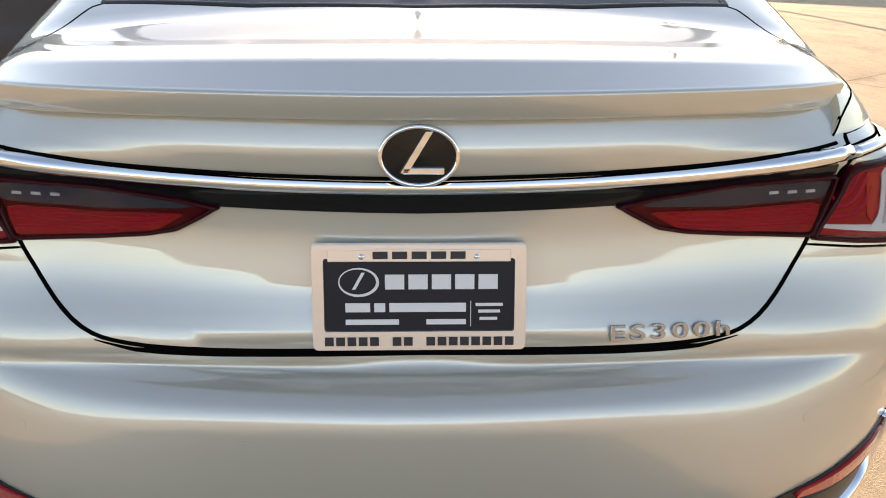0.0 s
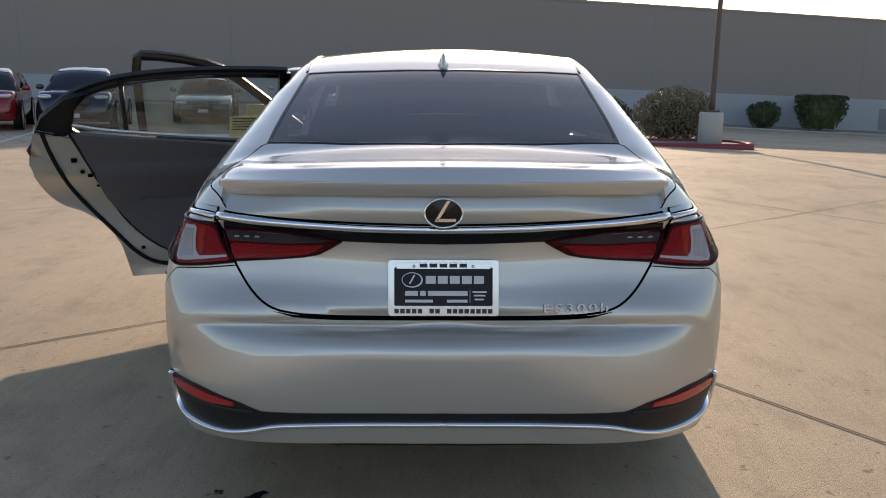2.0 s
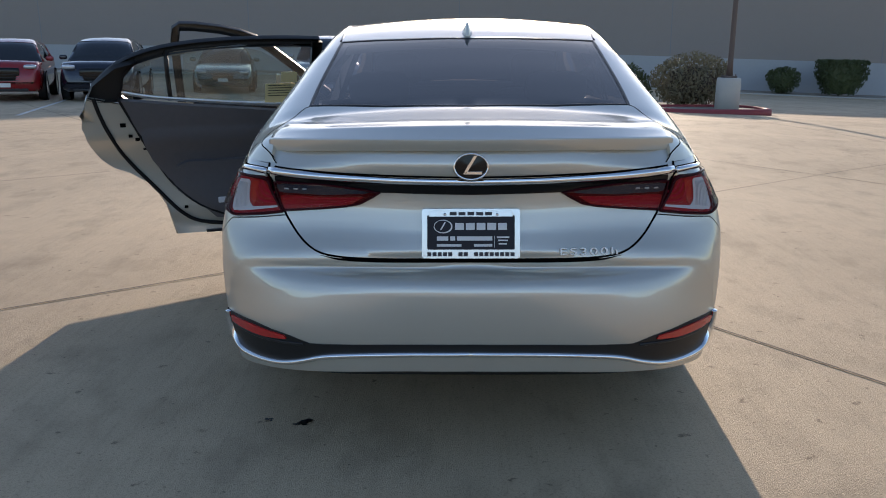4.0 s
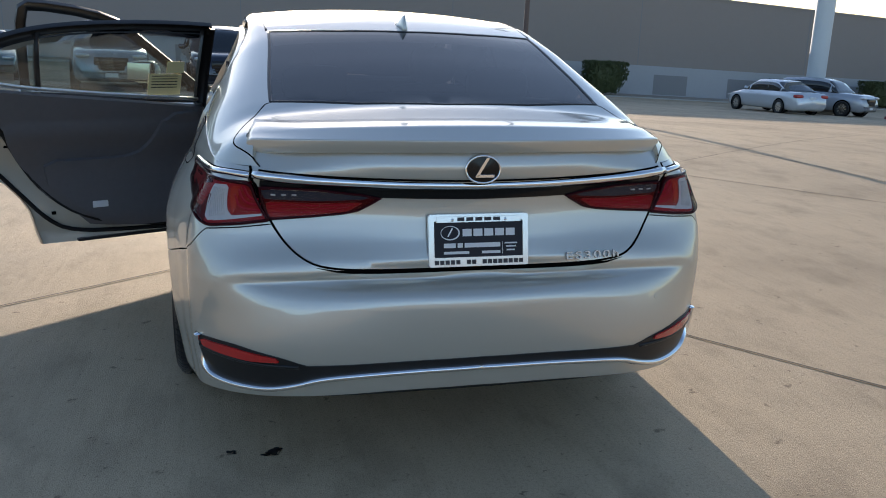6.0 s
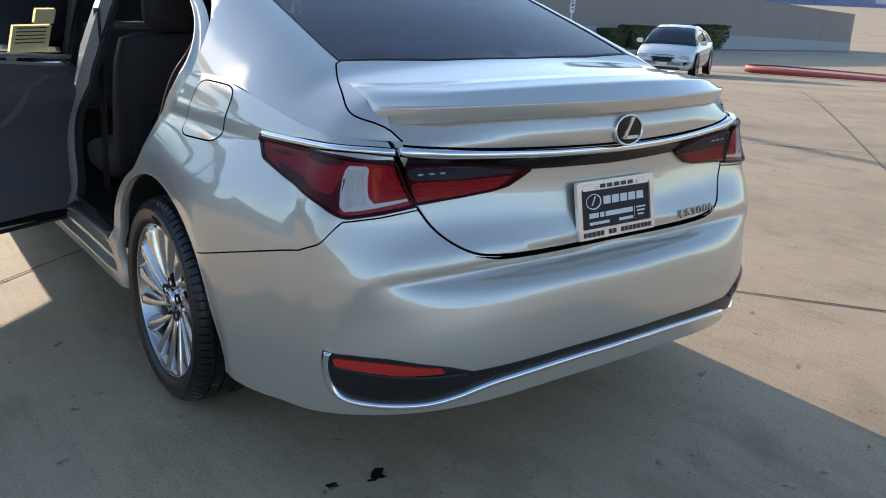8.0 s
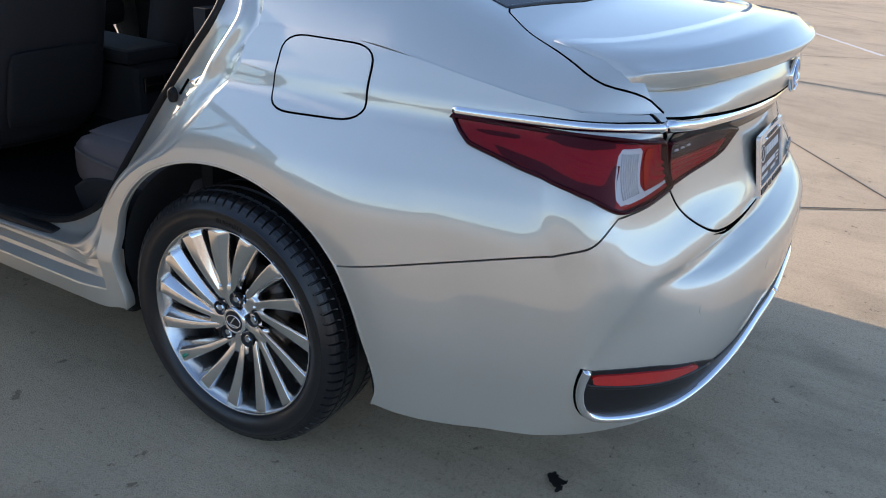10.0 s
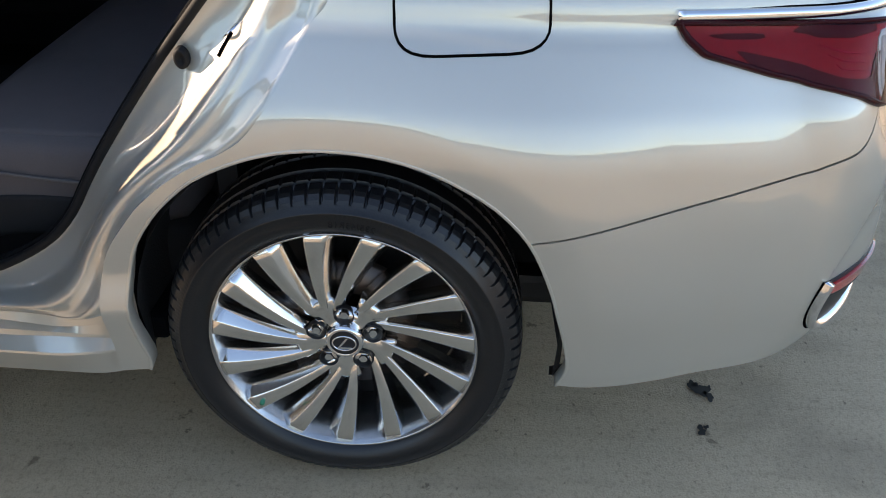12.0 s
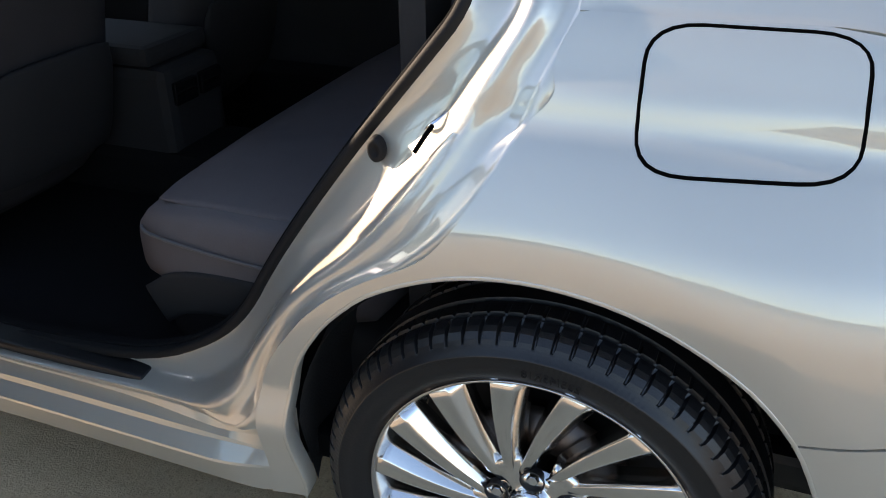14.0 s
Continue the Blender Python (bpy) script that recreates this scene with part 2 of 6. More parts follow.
def skin(s, z):
    """The rear and the sides: s runs from 0 in the middle of the tail to 1 at the end of the corner, then on in metres; negative on the car's other side."""
    s, z = np.broadcast_arrays(np.asarray(s, float), np.asarray(z, float))
    a = np.abs(s)
    th = np.clip(a, 0, 1) * math.pi / 2
    y = tail_y(a, z) + CORNER * (1 - np.cos(th)) + np.maximum(a - 1, 0)
    x = (PLAN(y) - INSET(z)) * np.sin(th)
    # squarer corner where the lamps wrap round
    box_out = step(0.42, 0.77, a) * step(1.05, 0.72, a) * step(0.55, 0.84, z) * step(0.985, 0.935, z)
    side = step(0.95, 1.35, a) * step(2.2, 1.2, a) * np.exp(-((z - 0.80) / 0.13) ** 2)
    low_out = step(0.10, 0.47, a) * step(0.90, 0.50, a) * step(0.70, 0.44, z)
    x = x + 0.058 * box_out * np.sin(th) + 0.016 * side
    y = y - 0.058 * box_out * np.cos(th) - 0.030 * low_out
    x = x + 0.024 * step(1.42, 1.55, y) * step(0.50, 0.40, z)
    # hollow of the tail inside the corner crease
    inward = crease_in(a, z)
    hollow = 0.007 * (1 - np.exp(-np.maximum(inward, 0) / 0.03)) * step(0.34, 0.04, inward) * step(0.34, 0.52, z) * step(0.75, 0.63, z)
    y = y + hollow * np.cos(th)
    x = x - hollow * np.sin(th)
    # lip of the wheel arches
    for hy in (HUB_Y, FRONT_HUB_Y):
        r = np.hypot(y - hy, z - HUB_Z)
        x = x + 0.013 * step(0.38, 0.49, r) * step(0.70, 0.50, r) * step(0.90, 1.15, a)
    return np.stack([x * np.sign(s + 1e-12), y, z], -1)


def s_at_y(y, z):
    return 1 + np.asarray(y, float) - FLANK(z) - CORNER


def s_at_x(x, z):
    s = np.asarray(x, float) * 0 + 0.5
    for _ in range(12):
        th = s * math.pi / 2
        y = tail_y(np.abs(s), z) + CORNER * (1 - np.cos(th))
        s = np.arcsin(np.clip(np.abs(x) / (PLAN(y) - INSET(z)), 0, 1)) * 2 / math.pi
    return s * np.sign(x)


def edge_x(y):
    ze = EDGE_Z(y)
    d = np.clip((np.asarray(y, float) - FLANK(ze)) / CORNER, 0.0, 1)
    return (PLAN(y) - INSET(ze)) * np.sqrt(np.maximum(1 - (1 - d) ** 2, 0.02))


def crown(q, y):
    """The upper body: q from -1 on the centre line to 0 at the roof's edge and 1 at the shoulder; mirrored by fold."""
    q, y = np.broadcast_arrays(np.asarray(q, float), np.asarray(y, float))
    we = edge_x(y)
    wi = np.minimum(INNER(y), we * 0.80)
    ze = EDGE_Z(y)
    x = np.where(q < 0, (1 + q) * wi, wi + q * (we - wi))
    zi = SPINE(y) - CROWN * wi ** 2
    L, t = np.maximum(we - wi, 1e-3), np.clip(q, 0, 1)
    m0 = -2 * CROWN * wi
    m1 = -np.minimum(2.45, 2.1 * np.maximum(zi - ze, 0.005) / L)
    h = ((1 + 2 * t) * (1 - t) ** 2 * zi + t * (1 - t) ** 2 * L * m0 + t * t * (3 - 2 * t) * ze + t * t * (t - 1) * L * m1)
    z = np.where(q < 0, SPINE(y) - CROWN * x ** 2, h)
    return np.stack([x, y, z], -1)


def left_crown(q, y):
    p = crown(q, y)
    return p * np.array([-1.0, 1, 1])


def full_crown(q, y):
    """q from -2 to 2 over the whole width: the sign tells the side, its size minus one is crown's q."""
    q = np.asarray(q, float)
    p = crown(np.abs(q) - 1, y)
    return p * np.stack([np.where(q < 0, -1.0, 1.0), np.ones_like(q), np.ones_like(q)], -1)


def normal_of(fn, a, b):
    e = 2e-3
    n = np.cross(fn(a + e, b) - fn(a - e, b), fn(a, b + e) - fn(a, b - e))
    n /= np.maximum(np.linalg.norm(n, axis=-1, keepdims=True), 1e-12)
    p = fn(a, b)
    mid = np.stack([p[..., 0] * 0, np.clip(p[..., 1], 0.9, 4.2), p[..., 2] * 0 + 0.55], -1)
    flip = np.sum(n * (p - mid), -1) < 0
    n[flip] *= -1
    return n


def rounded(poly, times=2, keep=0.25):
    """Corners of a closed outline cut off again and again."""
    p = [np.array(v, float) for v in poly]
    for _ in range(times):
        p = [w for i in range(len(p)) for w in (p[i] * (1 - keep) + p[(i + 1) % len(p)] * keep, p[i] * keep + p[(i + 1) % len(p)] * (1 - keep))]
    return p


def soft_line(line, times=2):
    """The same for an open line; its ends stay."""
    p = [np.array(v, float) for v in line]
    for _ in range(times):
        q = [p[0]]
        for i in range(len(p) - 1):
            q += [p[i] * 0.75 + p[i + 1] * 0.25, p[i] * 0.25 + p[i + 1] * 0.75]
        p = q + [p[-1]]
    return p


def dense(poly, gap, closed=True):
    out = []
    n = len(poly)
    for i in range(n if closed else n - 1):
        a, b = np.array(poly[i], float), np.array(poly[(i + 1) % n], float)
        k = max(1, int(math.ceil(np.linalg.norm(b - a) / gap)))
        out += [a + (b - a) * j / k for j in range(k)]
    if not closed:
        out.append(np.array(poly[-1], float))
    return out


def inside(poly, pts):
    poly, pts = np.array(poly), np.array(pts)
    c = np.zeros(len(pts), bool)
    j = len(poly) - 1
    for i in range(len(poly)):
        (xi, yi), (xj, yj) = poly[i], poly[j]
        hit = ((yi > pts[:, 1]) != (yj > pts[:, 1])) & (pts[:, 0] < (xj - xi) * (pts[:, 1] - yi) / (yj - yi + 1e-15) + xi)
        c ^= hit
        j = i
    return c


def clear_of(poly, pts, gap):
    poly, pts = np.array(poly), np.array(pts)
    d = np.full(len(pts), 9.0)
    for i in range(len(poly)):
        a, b = poly[i], poly[(i + 1) % len(poly)]
        ab = b - a
        t = np.clip(((pts - a) @ ab) / (ab @ ab + 1e-15), 0, 1)
        d = np.minimum(d, np.linalg.norm(pts - (a + t[:, None] * ab), axis=1))
    return d > gap


def shrunk(poly, g):
    """The outline drawn in by g."""
    p = np.array(poly, float)
    area = np.sum(p[:, 0] * np.roll(p[:, 1], -1) - np.roll(p[:, 0], -1) * p[:, 1])
    d = np.roll(p, -1, 0) - np.roll(p, 1, 0)
    n = np.stack([-d[:, 1], d[:, 0]], 1) / np.maximum(np.linalg.norm(d, axis=1, keepdims=True), 1e-9)
    return list(p + n * g * (1 if area > 0 else -1))


from mathutils.geometry import delaunay_2d_cdt


def patch(fn, poly, gap=0.03, lift=0.0, depth=0.012, draw_in=0.0, dome=0.0):
    """A piece of a body surface within an outline, lift above it, with its edge turned in by depth."""
    ring = dense(poly, gap)
    if draw_in:
        ring = shrunk(ring, draw_in)
    ring = np.array(ring)
    lo, hi = ring.min(0), ring.max(0)
    ga, gb = np.meshgrid(np.arange(lo[0] + gap / 2, hi[0], gap), np.arange(lo[1] + gap / 2, hi[1], gap), indexing="ij")
    pts = np.stack([ga.ravel(), gb.ravel()], 1)
    if len(pts):
        pts = pts[inside(ring, pts)]
    if len(pts):
        pts = pts[clear_of(ring, pts, gap * 0.45)]
    co = [Vector(map(float, v)) for v in (*ring, *pts)]
    v2, _, f2, *_ = delaunay_2d_cdt(co, [], [list(range(len(ring)))], 1, 1e-7)
    uv = np.array([v[:] for v in v2])
    base, n = fn(uv[:, 0], uv[:, 1]), normal_of(fn, uv[:, 0], uv[:, 1])
    up = np.full(len(uv), float(lift))
    verts = base + n * up[:, None]
    faces = []
    for f in f2:
        a, b, c = (verts[i] for i in f[:3])
        faces.append(tuple(f) if np.dot(np.cross(b - a, c - a), n[f[0]]) > 0 else tuple(reversed(f)))
    verts, normals = list(verts), list(n)
    if depth:
        rb, rn = fn(ring[:, 0], ring[:, 1]), normal_of(fn, ring[:, 0], ring[:, 1])
        top, low = rb + rn * lift, rb + rn * (lift - depth)
        k, m = len(verts), len(ring)
        tang = np.roll(top, -1, 0) - np.roll(top, 1, 0)
        out = np.cross(tang, rn)
        out /= np.maximum(np.linalg.norm(out, axis=1, keepdims=True), 1e-9)
        mid = top.mean(0)
        if np.sum(np.sum(out * (top - mid), 1)) < 0:
            out = -out
        verts += list(top) + list(low)
        normals += list(out) + list(out)
        for i in range(m):
            j = (i + 1) % m
            f = (k + i, k + j, k + m + j, k + m + i)
            a, b, c = verts[f[0]], verts[f[1]], verts[f[2]]
            faces.append(f if np.dot(np.cross(b - a, c - a), out[i]) > 0 else tuple(reversed(f)))
    return mesh_of(verts, faces, normals)


def ribbon(fn, line, wide, high, gap=0.02, sink=0.004, closed=False, taper=False):
    """A rounded moulding of that width and height laid along a line on a body surface."""
    pts = np.array(dense(line, gap, closed))
    p, n = fn(pts[:, 0], pts[:, 1]), normal_of(fn, pts[:, 0], pts[:, 1])
    return strip(p, n, wide, high, sink, closed, taper)


def strip(p, n, wide, high, sink=0.004, closed=False, taper=False):
    p, n = np.asarray(p, float), np.asarray(n, float)
    if closed:
        t = np.roll(p, -1, 0) - np.roll(p, 1, 0)
    else:
        t = np.gradient(p, axis=0)
    t /= np.maximum(np.linalg.norm(t, axis=1, keepdims=True), 1e-12)
    b = np.cross(n, t)
    b /= np.maximum(np.linalg.norm(b, axis=1, keepdims=True), 1e-12)
    prof = [(-1, -sink), (-1, high * 0.35), (-0.75, high * 0.8), (-0.35, high), (0.35, high), (0.75, high * 0.8), (1, high * 0.35), (1, -sink)]
    verts, faces = [], []
    m, k = len(p), len(prof)
    for i in range(m):
        w = wide / 2
        if taper:
            w *= min(1.0, 0.15 + min(i, m - 1 - i) / 6)
        for a, h in prof:
            verts.append(p[i] + b[i] * a * w + n[i] * h)
    for i in range(m if closed else m - 1):
        j = (i + 1) % m
        for c in range(k - 1):
            faces.append((i * k + c, i * k + c + 1, j * k + c + 1, j * k + c))
    if not closed:
        faces += [tuple(range(k)), tuple(reversed(range((m - 1) * k, m * k)))]
    me = mesh_of(verts, faces)
    bm = bmesh.new()
    bm.from_mesh(me)
    bmesh.ops.recalc_face_normals(bm, faces=bm.faces)
    bm.to_mesh(me)
    bm.free()
    return me


def sweep(rings, close_ring=True, cap=True, smooth=True):
    """A skin over rings of points that have the same count."""
    verts, faces = [], []
    k = len(rings[0])
    for r in rings:
        verts += [tuple(v) for v in r]
    for i in range(len(rings) - 1):
        for c in range(k if close_ring else k - 1):
            d = (c + 1) % k
            faces.append((i * k + c, i * k + d, (i + 1) * k + d, (i + 1) * k + c))
    if cap and close_ring:
        faces += [tuple(reversed(range(k))), tuple(range((len(rings) - 1) * k, len(rings) * k))]
    bm = bmesh.new()
    vs = [bm.verts.new(v) for v in verts]
    for f in faces:
        bm.faces.new([vs[i] for i in f])
    if close_ring:
        bmesh.ops.recalc_face_normals(bm, faces=bm.faces)
    for f in bm.faces:
        f.smooth = smooth
    return bm


def box(lo, hi, bevel=0.0, seg=2):
    bm = bmesh.new()
    bmesh.ops.create_cube(bm, size=1)
    for v in bm.verts:
        v.co = [(lo[i] + hi[i]) / 2 + v.co[i] * (hi[i] - lo[i]) for i in range(3)]
    if bevel:
        bmesh.ops.bevel(bm, geom=bm.edges, offset=bevel, segments=seg, affect="EDGES", profile=0.6)
    return bm


def cushion_bm(x0, x1, y0, y1, z0, z1, puff=0.03, lean=0.0):
    """A padded block: rounded all round, a little hollow where one sits; lean tips its top along y."""
    bm = box((x0, y0, z0), (x1, y1, z1))
    bmesh.ops.subdivide_edges(bm, edges=bm.edges, cuts=6, use_grid_fill=True)
    cx, cy, cz = (x0 + x1) / 2, (y0 + y1) / 2, (z0 + z1) / 2
    for v in bm.verts:
        u = [(v.co[0] - cx) / (x1 - x0) * 2, (v.co[1] - cy) / (y1 - y0) * 2, (v.co[2] - cz) / (z1 - z0) * 2]
        for i in range(3):
            j, k = (i + 1) % 3, (i + 2) % 3
            v.co[i] -= u[i] * puff * (abs(u[j]) ** 4 + abs(u[k]) ** 4) * 0.5
        v.co[1] += lean * (v.co[2] - z0) / (z1 - z0)
    for f in bm.faces:
        f.smooth = True
    return bm


def turned(profile, steps, axis_y, axis_z, ripple=None):
    """Profile of (x, radius) turned round a line along x."""
    verts, faces = [], []
    k = len(profile)
    for i in range(steps):
        a = 2 * math.pi * i / steps
        for j, (x, r) in enumerate(profile):
            rr = r - (ripple(i, j) if ripple else 0)
            verts.append((x, axis_y + rr * math.cos(a), axis_z + rr * math.sin(a)))
    for i in range(steps):
        n = (i + 1) % steps
        for j in range(k - 1):
            faces.append((i * k + j, i * k + j + 1, n * k + j + 1, n * k + j))
    me = mesh_of(verts, faces)
    bm = bmesh.new()
    bm.from_mesh(me)
    bmesh.ops.recalc_face_normals(bm, faces=bm.faces)
    for f in bm.faces:
        f.smooth = True
    return bm


# ---- ground, wall and distance ----
FALL_X, FALL_Y = -0.016, -0.0165   # the lot's slope away from the car


def ground_z(x, y):
    """The concrete lot is level round the car and falls away ahead of it and on the far right."""
    r = np.hypot(x - 1.0, y)
    fall = FALL_X * np.clip(x, -60, 90) + FALL_Y * np.clip(y, -40, 90)
    return (fall - 1.5 * (1 - np.exp(-np.clip(x, 0, 90) * np.clip(y, 0, 90) / 1000))) * step(6, 24, r)


def far_pose(x, y, turn=0.0):
    """A place on the falling part of the lot, square to its slope."""
    z = float(ground_z(np.array(float(x)), np.array(float(y))))
    return pose(x, y, z, -0.8, 1.0, 0) @ pose(0, 0, 0, 0, 0, turn)


def concrete_material(name, base, stain=0.35, spots=True):
    m = material(name, base, 0.78, vary=0.14, scale=0.5, bump=0.45, bump_scale=200)
    t = m.node_tree
    b = t.nodes["Principled BSDF"]
    co = t.nodes["Texture Coordinate"]
    last = b.inputs["Base Color"].links[0].from_socket

    def darker(last, scale, lo, hi, amount, stretch=(1, 1, 1), turn=0.0):
        mp, n, r, mx = (t.nodes.new(k) for k in ("ShaderNodeMapping", "ShaderNodeTexNoise", "ShaderNodeMapRange", "ShaderNodeMix"))
        mp.inputs["Scale"].default_value = stretch
        mp.inputs["Rotation"].default_value = (0, 0, turn)
        n.inputs["Scale"].default_value, n.inputs["Detail"].default_value, n.inputs["Roughness"].default_value = scale, 7, 0.62
        r.inputs["From Min"].default_value, r.inputs["From Max"].default_value, r.inputs["To Max"].default_value = lo, hi, amount
        mx.data_type, mx.blend_type = "RGBA", "MULTIPLY"
        mx.inputs["B"].default_value = (0.42, 0.40, 0.38, 1)
        t.links.new(co.outputs["Object"], mp.inputs["Vector"])
        t.links.new(mp.outputs[0], n.inputs["Vector"])
        t.links.new(n.outputs["Fac"], r.inputs["Value"])
        t.links.new(r.outputs[0], mx.inputs["Factor"])
        t.links.new(last, mx.inputs["A"])
        return mx.outputs["Result"]
    last = darker(last, 0.35, 0.42, 0.72, stain)
    last = darker(last, 3.0, 0.50, 0.72, stain * 0.9, (1, 0.55, 1))
    if spots:
        last = darker(last, 11.0, 0.650, 0.685, 0.85)
        last = darker(last, 34.0, 0.650, 0.69, 0.85)
    last = darker(last, 26.0, 0.48, 0.75, 0.20, (1, 0.10, 1), 0.95)
    last = darker(last, 90.0, 0.5, 0.75, 0.6)
    last = darker(last, 260.0, 0.5, 0.72, 0.5)
    t.links.new(last, b.inputs["Base Color"])
    return m


CONCRETE = concrete_material("lot_concrete", (0.56, 0.432, 0.282), 0.5)
JOINT = material("joint_filler", (0.085, 0.072, 0.058), 0.9, vary=0.3, scale=6)
KERB_RED = material("red_kerb_paint", (0.30, 0.050, 0.055), 0.65, vary=0.25, scale=3, bump=0.3, bump_scale=60)
KERB = material("kerb_concrete", (0.42, 0.40, 0.37), 0.85, vary=0.15, scale=2, bump=0.3, bump_scale=60)
WALL_UP = material("brown_wall_paint", (0.300, 0.258, 0.235), 0.85, vary=0.05, scale=0.25, bump=0.1, bump_scale=20)
WALL_LOW = material("grey_wall_paint", (0.40, 0.405, 0.42), 0.85, vary=0.08, scale=0.4, bump=0.1, bump_scale=20)
WALL_PATCH = material("dark_wall_patch", (0.25, 0.245, 0.25), 0.85, vary=0.05, scale=1)
EARTH = material("planter_gravel", (0.33, 0.28, 0.23), 0.95, vary=0.3, scale=3, bump=0.6, bump_scale=30)
# distance haze is mixed into this blue rock colour
ROCK = material("hazed_rock", (0.20, 0.22, 0.30), 0.95, vary=0.15, scale=0.01)

xs = np.concatenate([np.linspace(-2200, -60, 8), np.linspace(-50, -22, 15), np.linspace(-20, 32, 105), np.linspace(34, 70, 19), np.linspace(80, 2200, 8)])
ys = np.concatenate([np.linspace(-2200, -40, 8), np.linspace(-30, -12, 10), np.linspace(-10, 34, 89), np.linspace(36, 62, 14), np.linspace(75, 2200, 8)])
gx, gy = np.meshgrid(xs, ys, indexing="ij")
gz = ground_z(gx, gy)
k = len(ys)
ground = part("ground", mesh_of(np.stack([gx.ravel(), gy.ravel(), gz.ravel()], 1),
              [(i * k + j, (i + 1) * k + j, (i + 1) * k + j + 1, i * k + j + 1) for i in range(len(xs) - 1) for j in range(k - 1)]), CONCRETE, None)
tagged(ground, "sunlit beige concrete parking lot with stains", "ground", kind="structure")


def joint_line(a, b, wide=0.012):
    n = 170
    a, b = np.array(a), np.array(b)
    d = (b - a) / np.linalg.norm(b - a)
    side = np.array([-d[1], d[0]]) * wide / 2
    verts, faces = [], []
    rnd = random.Random(7)
    for i in range(n + 1):
        p = a + (b - a) * i / n
        w = side * rnd.uniform(0.7, 1.3)
        for q in (p - w, p + w):
            verts.append((q[0], q[1], float(ground_z(q[0], q[1])) + 0.004))
    for i in range(n):
        faces.append((2 * i, 2 * i + 2, 2 * i + 3, 2 * i + 1))
    return mesh_of(verts, faces)


E1, E2 = np.array([0.8136, 0.5814]), np.array([0.5814, -0.8136])   # the slab joints run askew to the car
for off in (-12.1, -7.4, -2.8, 1.82, 6.45, 15.7, 20.3, 24.9):
    o = E1 * off
    tagged(part("joint", joint_line(o - E2 * 38, o + E2 * 30, 0.014), JOINT, ground))
for a, b in (((5.40, 15.0), (5.94, 6.0)), ((5.94, 6.0), (5.90, 3.4)), ((5.90, 3.4), (5.60, -0.5))):
    part("joint", joint_line(a, b, 0.013), JOINT, ground)
for off in (-15.5, -10.9, -6.3, -1.62, 2.82, 7.43, 12.04, 16.65, 21.3, 25.9):
    o = -E2 * off
    tagged(part("joint", joint_line(o - E1 * 30, o + E1 * 45), JOINT, ground))


LINE_PAINT = material("worn_line_paint", (0.62, 0.60, 0.56), 0.8, vary=0.25, scale=3)
tagged(part("parking_line", joint_line((-8.62, 13.9), (-10.45, 20.3), 0.10), LINE_PAINT, ground, "worn white parking line"))
tagged(part("parking_line", joint_line((12.3, 3.2), (8.0, 0.25), 0.07), LINE_PAINT, ground, "worn white parking line"))


def blot(name, cx, cy, r, seed, label):
    rnd = random.Random(seed)
    n = 30
    ph = [rnd.uniform(0, 6.28) for _ in range(4)]
    ring = []
    for i in range(n):
        a = 2 * math.pi * i / n
        rr = r * (1 + 0.3 * math.sin(2 * a + ph[0]) + 0.2 * math.sin(3 * a + ph[1]) + 0.15 * math.sin(5 * a + ph[2]))
        ring.append((cx + rr * math.cos(a), cy + 0.8 * rr * math.sin(a), 0.004))
    me = mesh_of(ring + [(cx, cy, 0.004)], [(i, (i + 1) % n, n) for i in range(n)])
    return tagged(part(name, me, STAIN, None), label, "stain", kind="structure")


STAIN = material("wet_stain", (0.018, 0.016, 0.015), 0.45, vary=0.3, scale=30)
for i, (cx, cy, r) in enumerate(((-0.612, 0.385, 0.024), (-0.634, 0.367, 0.014), (-0.592, 0.395, 0.011), (-0.602, 0.360, 0.006), (-0.749, 0.408, 0.013), (-0.738, 0.396, 0.007))):
    blot("oil_stain", cx, cy, r, i, "small dark wet drip on the concrete behind the wheel")

# the long building wall at the far side of the lot
WALL_Y = 47.0


def foot(h):
    """h above the ground at the wall's foot."""
    return lambda x: float(ground_z(np.array(float(x)), np.array(WALL_Y))) + h


def falling(z, right, left=-0.0177):
    """A course of the wall that drops along it."""
    return lambda x: z + (right if x > 0 else left) * x


BAND = falling(0.66, -0.0375)


def TOP(x):
    """The wall's head; a gentle unseen rise is added on the near side of the lot to cast shade."""
    return 5.56 - 0.0603 * x if x > 0 else 5.56 + 2.4 * float(step(0, 9, -x)) - 0.0177 * x



def rise(u):
    return lambda x: foot(0)(x) * (1 - u) + BAND(x) * u


def raised(course, h):
    return lambda x: course(x) + h


def wall_slab(x0, x1, low, high, y0, y1, n=24):
    rings = []
    for i in range(n + 1):
        x = x0 + (x1 - x0) * i / n
        rings.append([(x, y0, low(x)), (x, y1, low(x)), (x, y1, high(x)), (x, y0, high(x))])
    return sweep(rings, smooth=False)


wall = part("wall_north", wall_slab(-140, 90, BAND, TOP, WALL_Y, WALL_Y + 0.4, 46), WALL_UP, None)
tagged(wall, "long brown-grey painted warehouse wall in shade", "wall", kind="structure")
part("plinth", wall_slab(-140, 90, foot(-1.0), BAND, WALL_Y - 0.04, WALL_Y + 0.4, 46), WALL_LOW, wall, "pale grey lower band of the wall")
part("coping", wall_slab(-140, 90, TOP, raised(TOP, 0.12), WALL_Y - 0.05, WALL_Y + 0.45, 46), WALL_UP, wall)
for x0, x1 in ((13.2, 15.4), (25.2, 27.55), (30.45, 33.4), (38.5, 41.5), (-3.5, -1.0), (-20, -17), (3.5, 5.6)):
    part("painted_patch", wall_slab(x0, x1, rise(0.10), rise(0.73), WALL_Y - 0.048, WALL_Y - 0.03, 3), WALL_PATCH, wall)
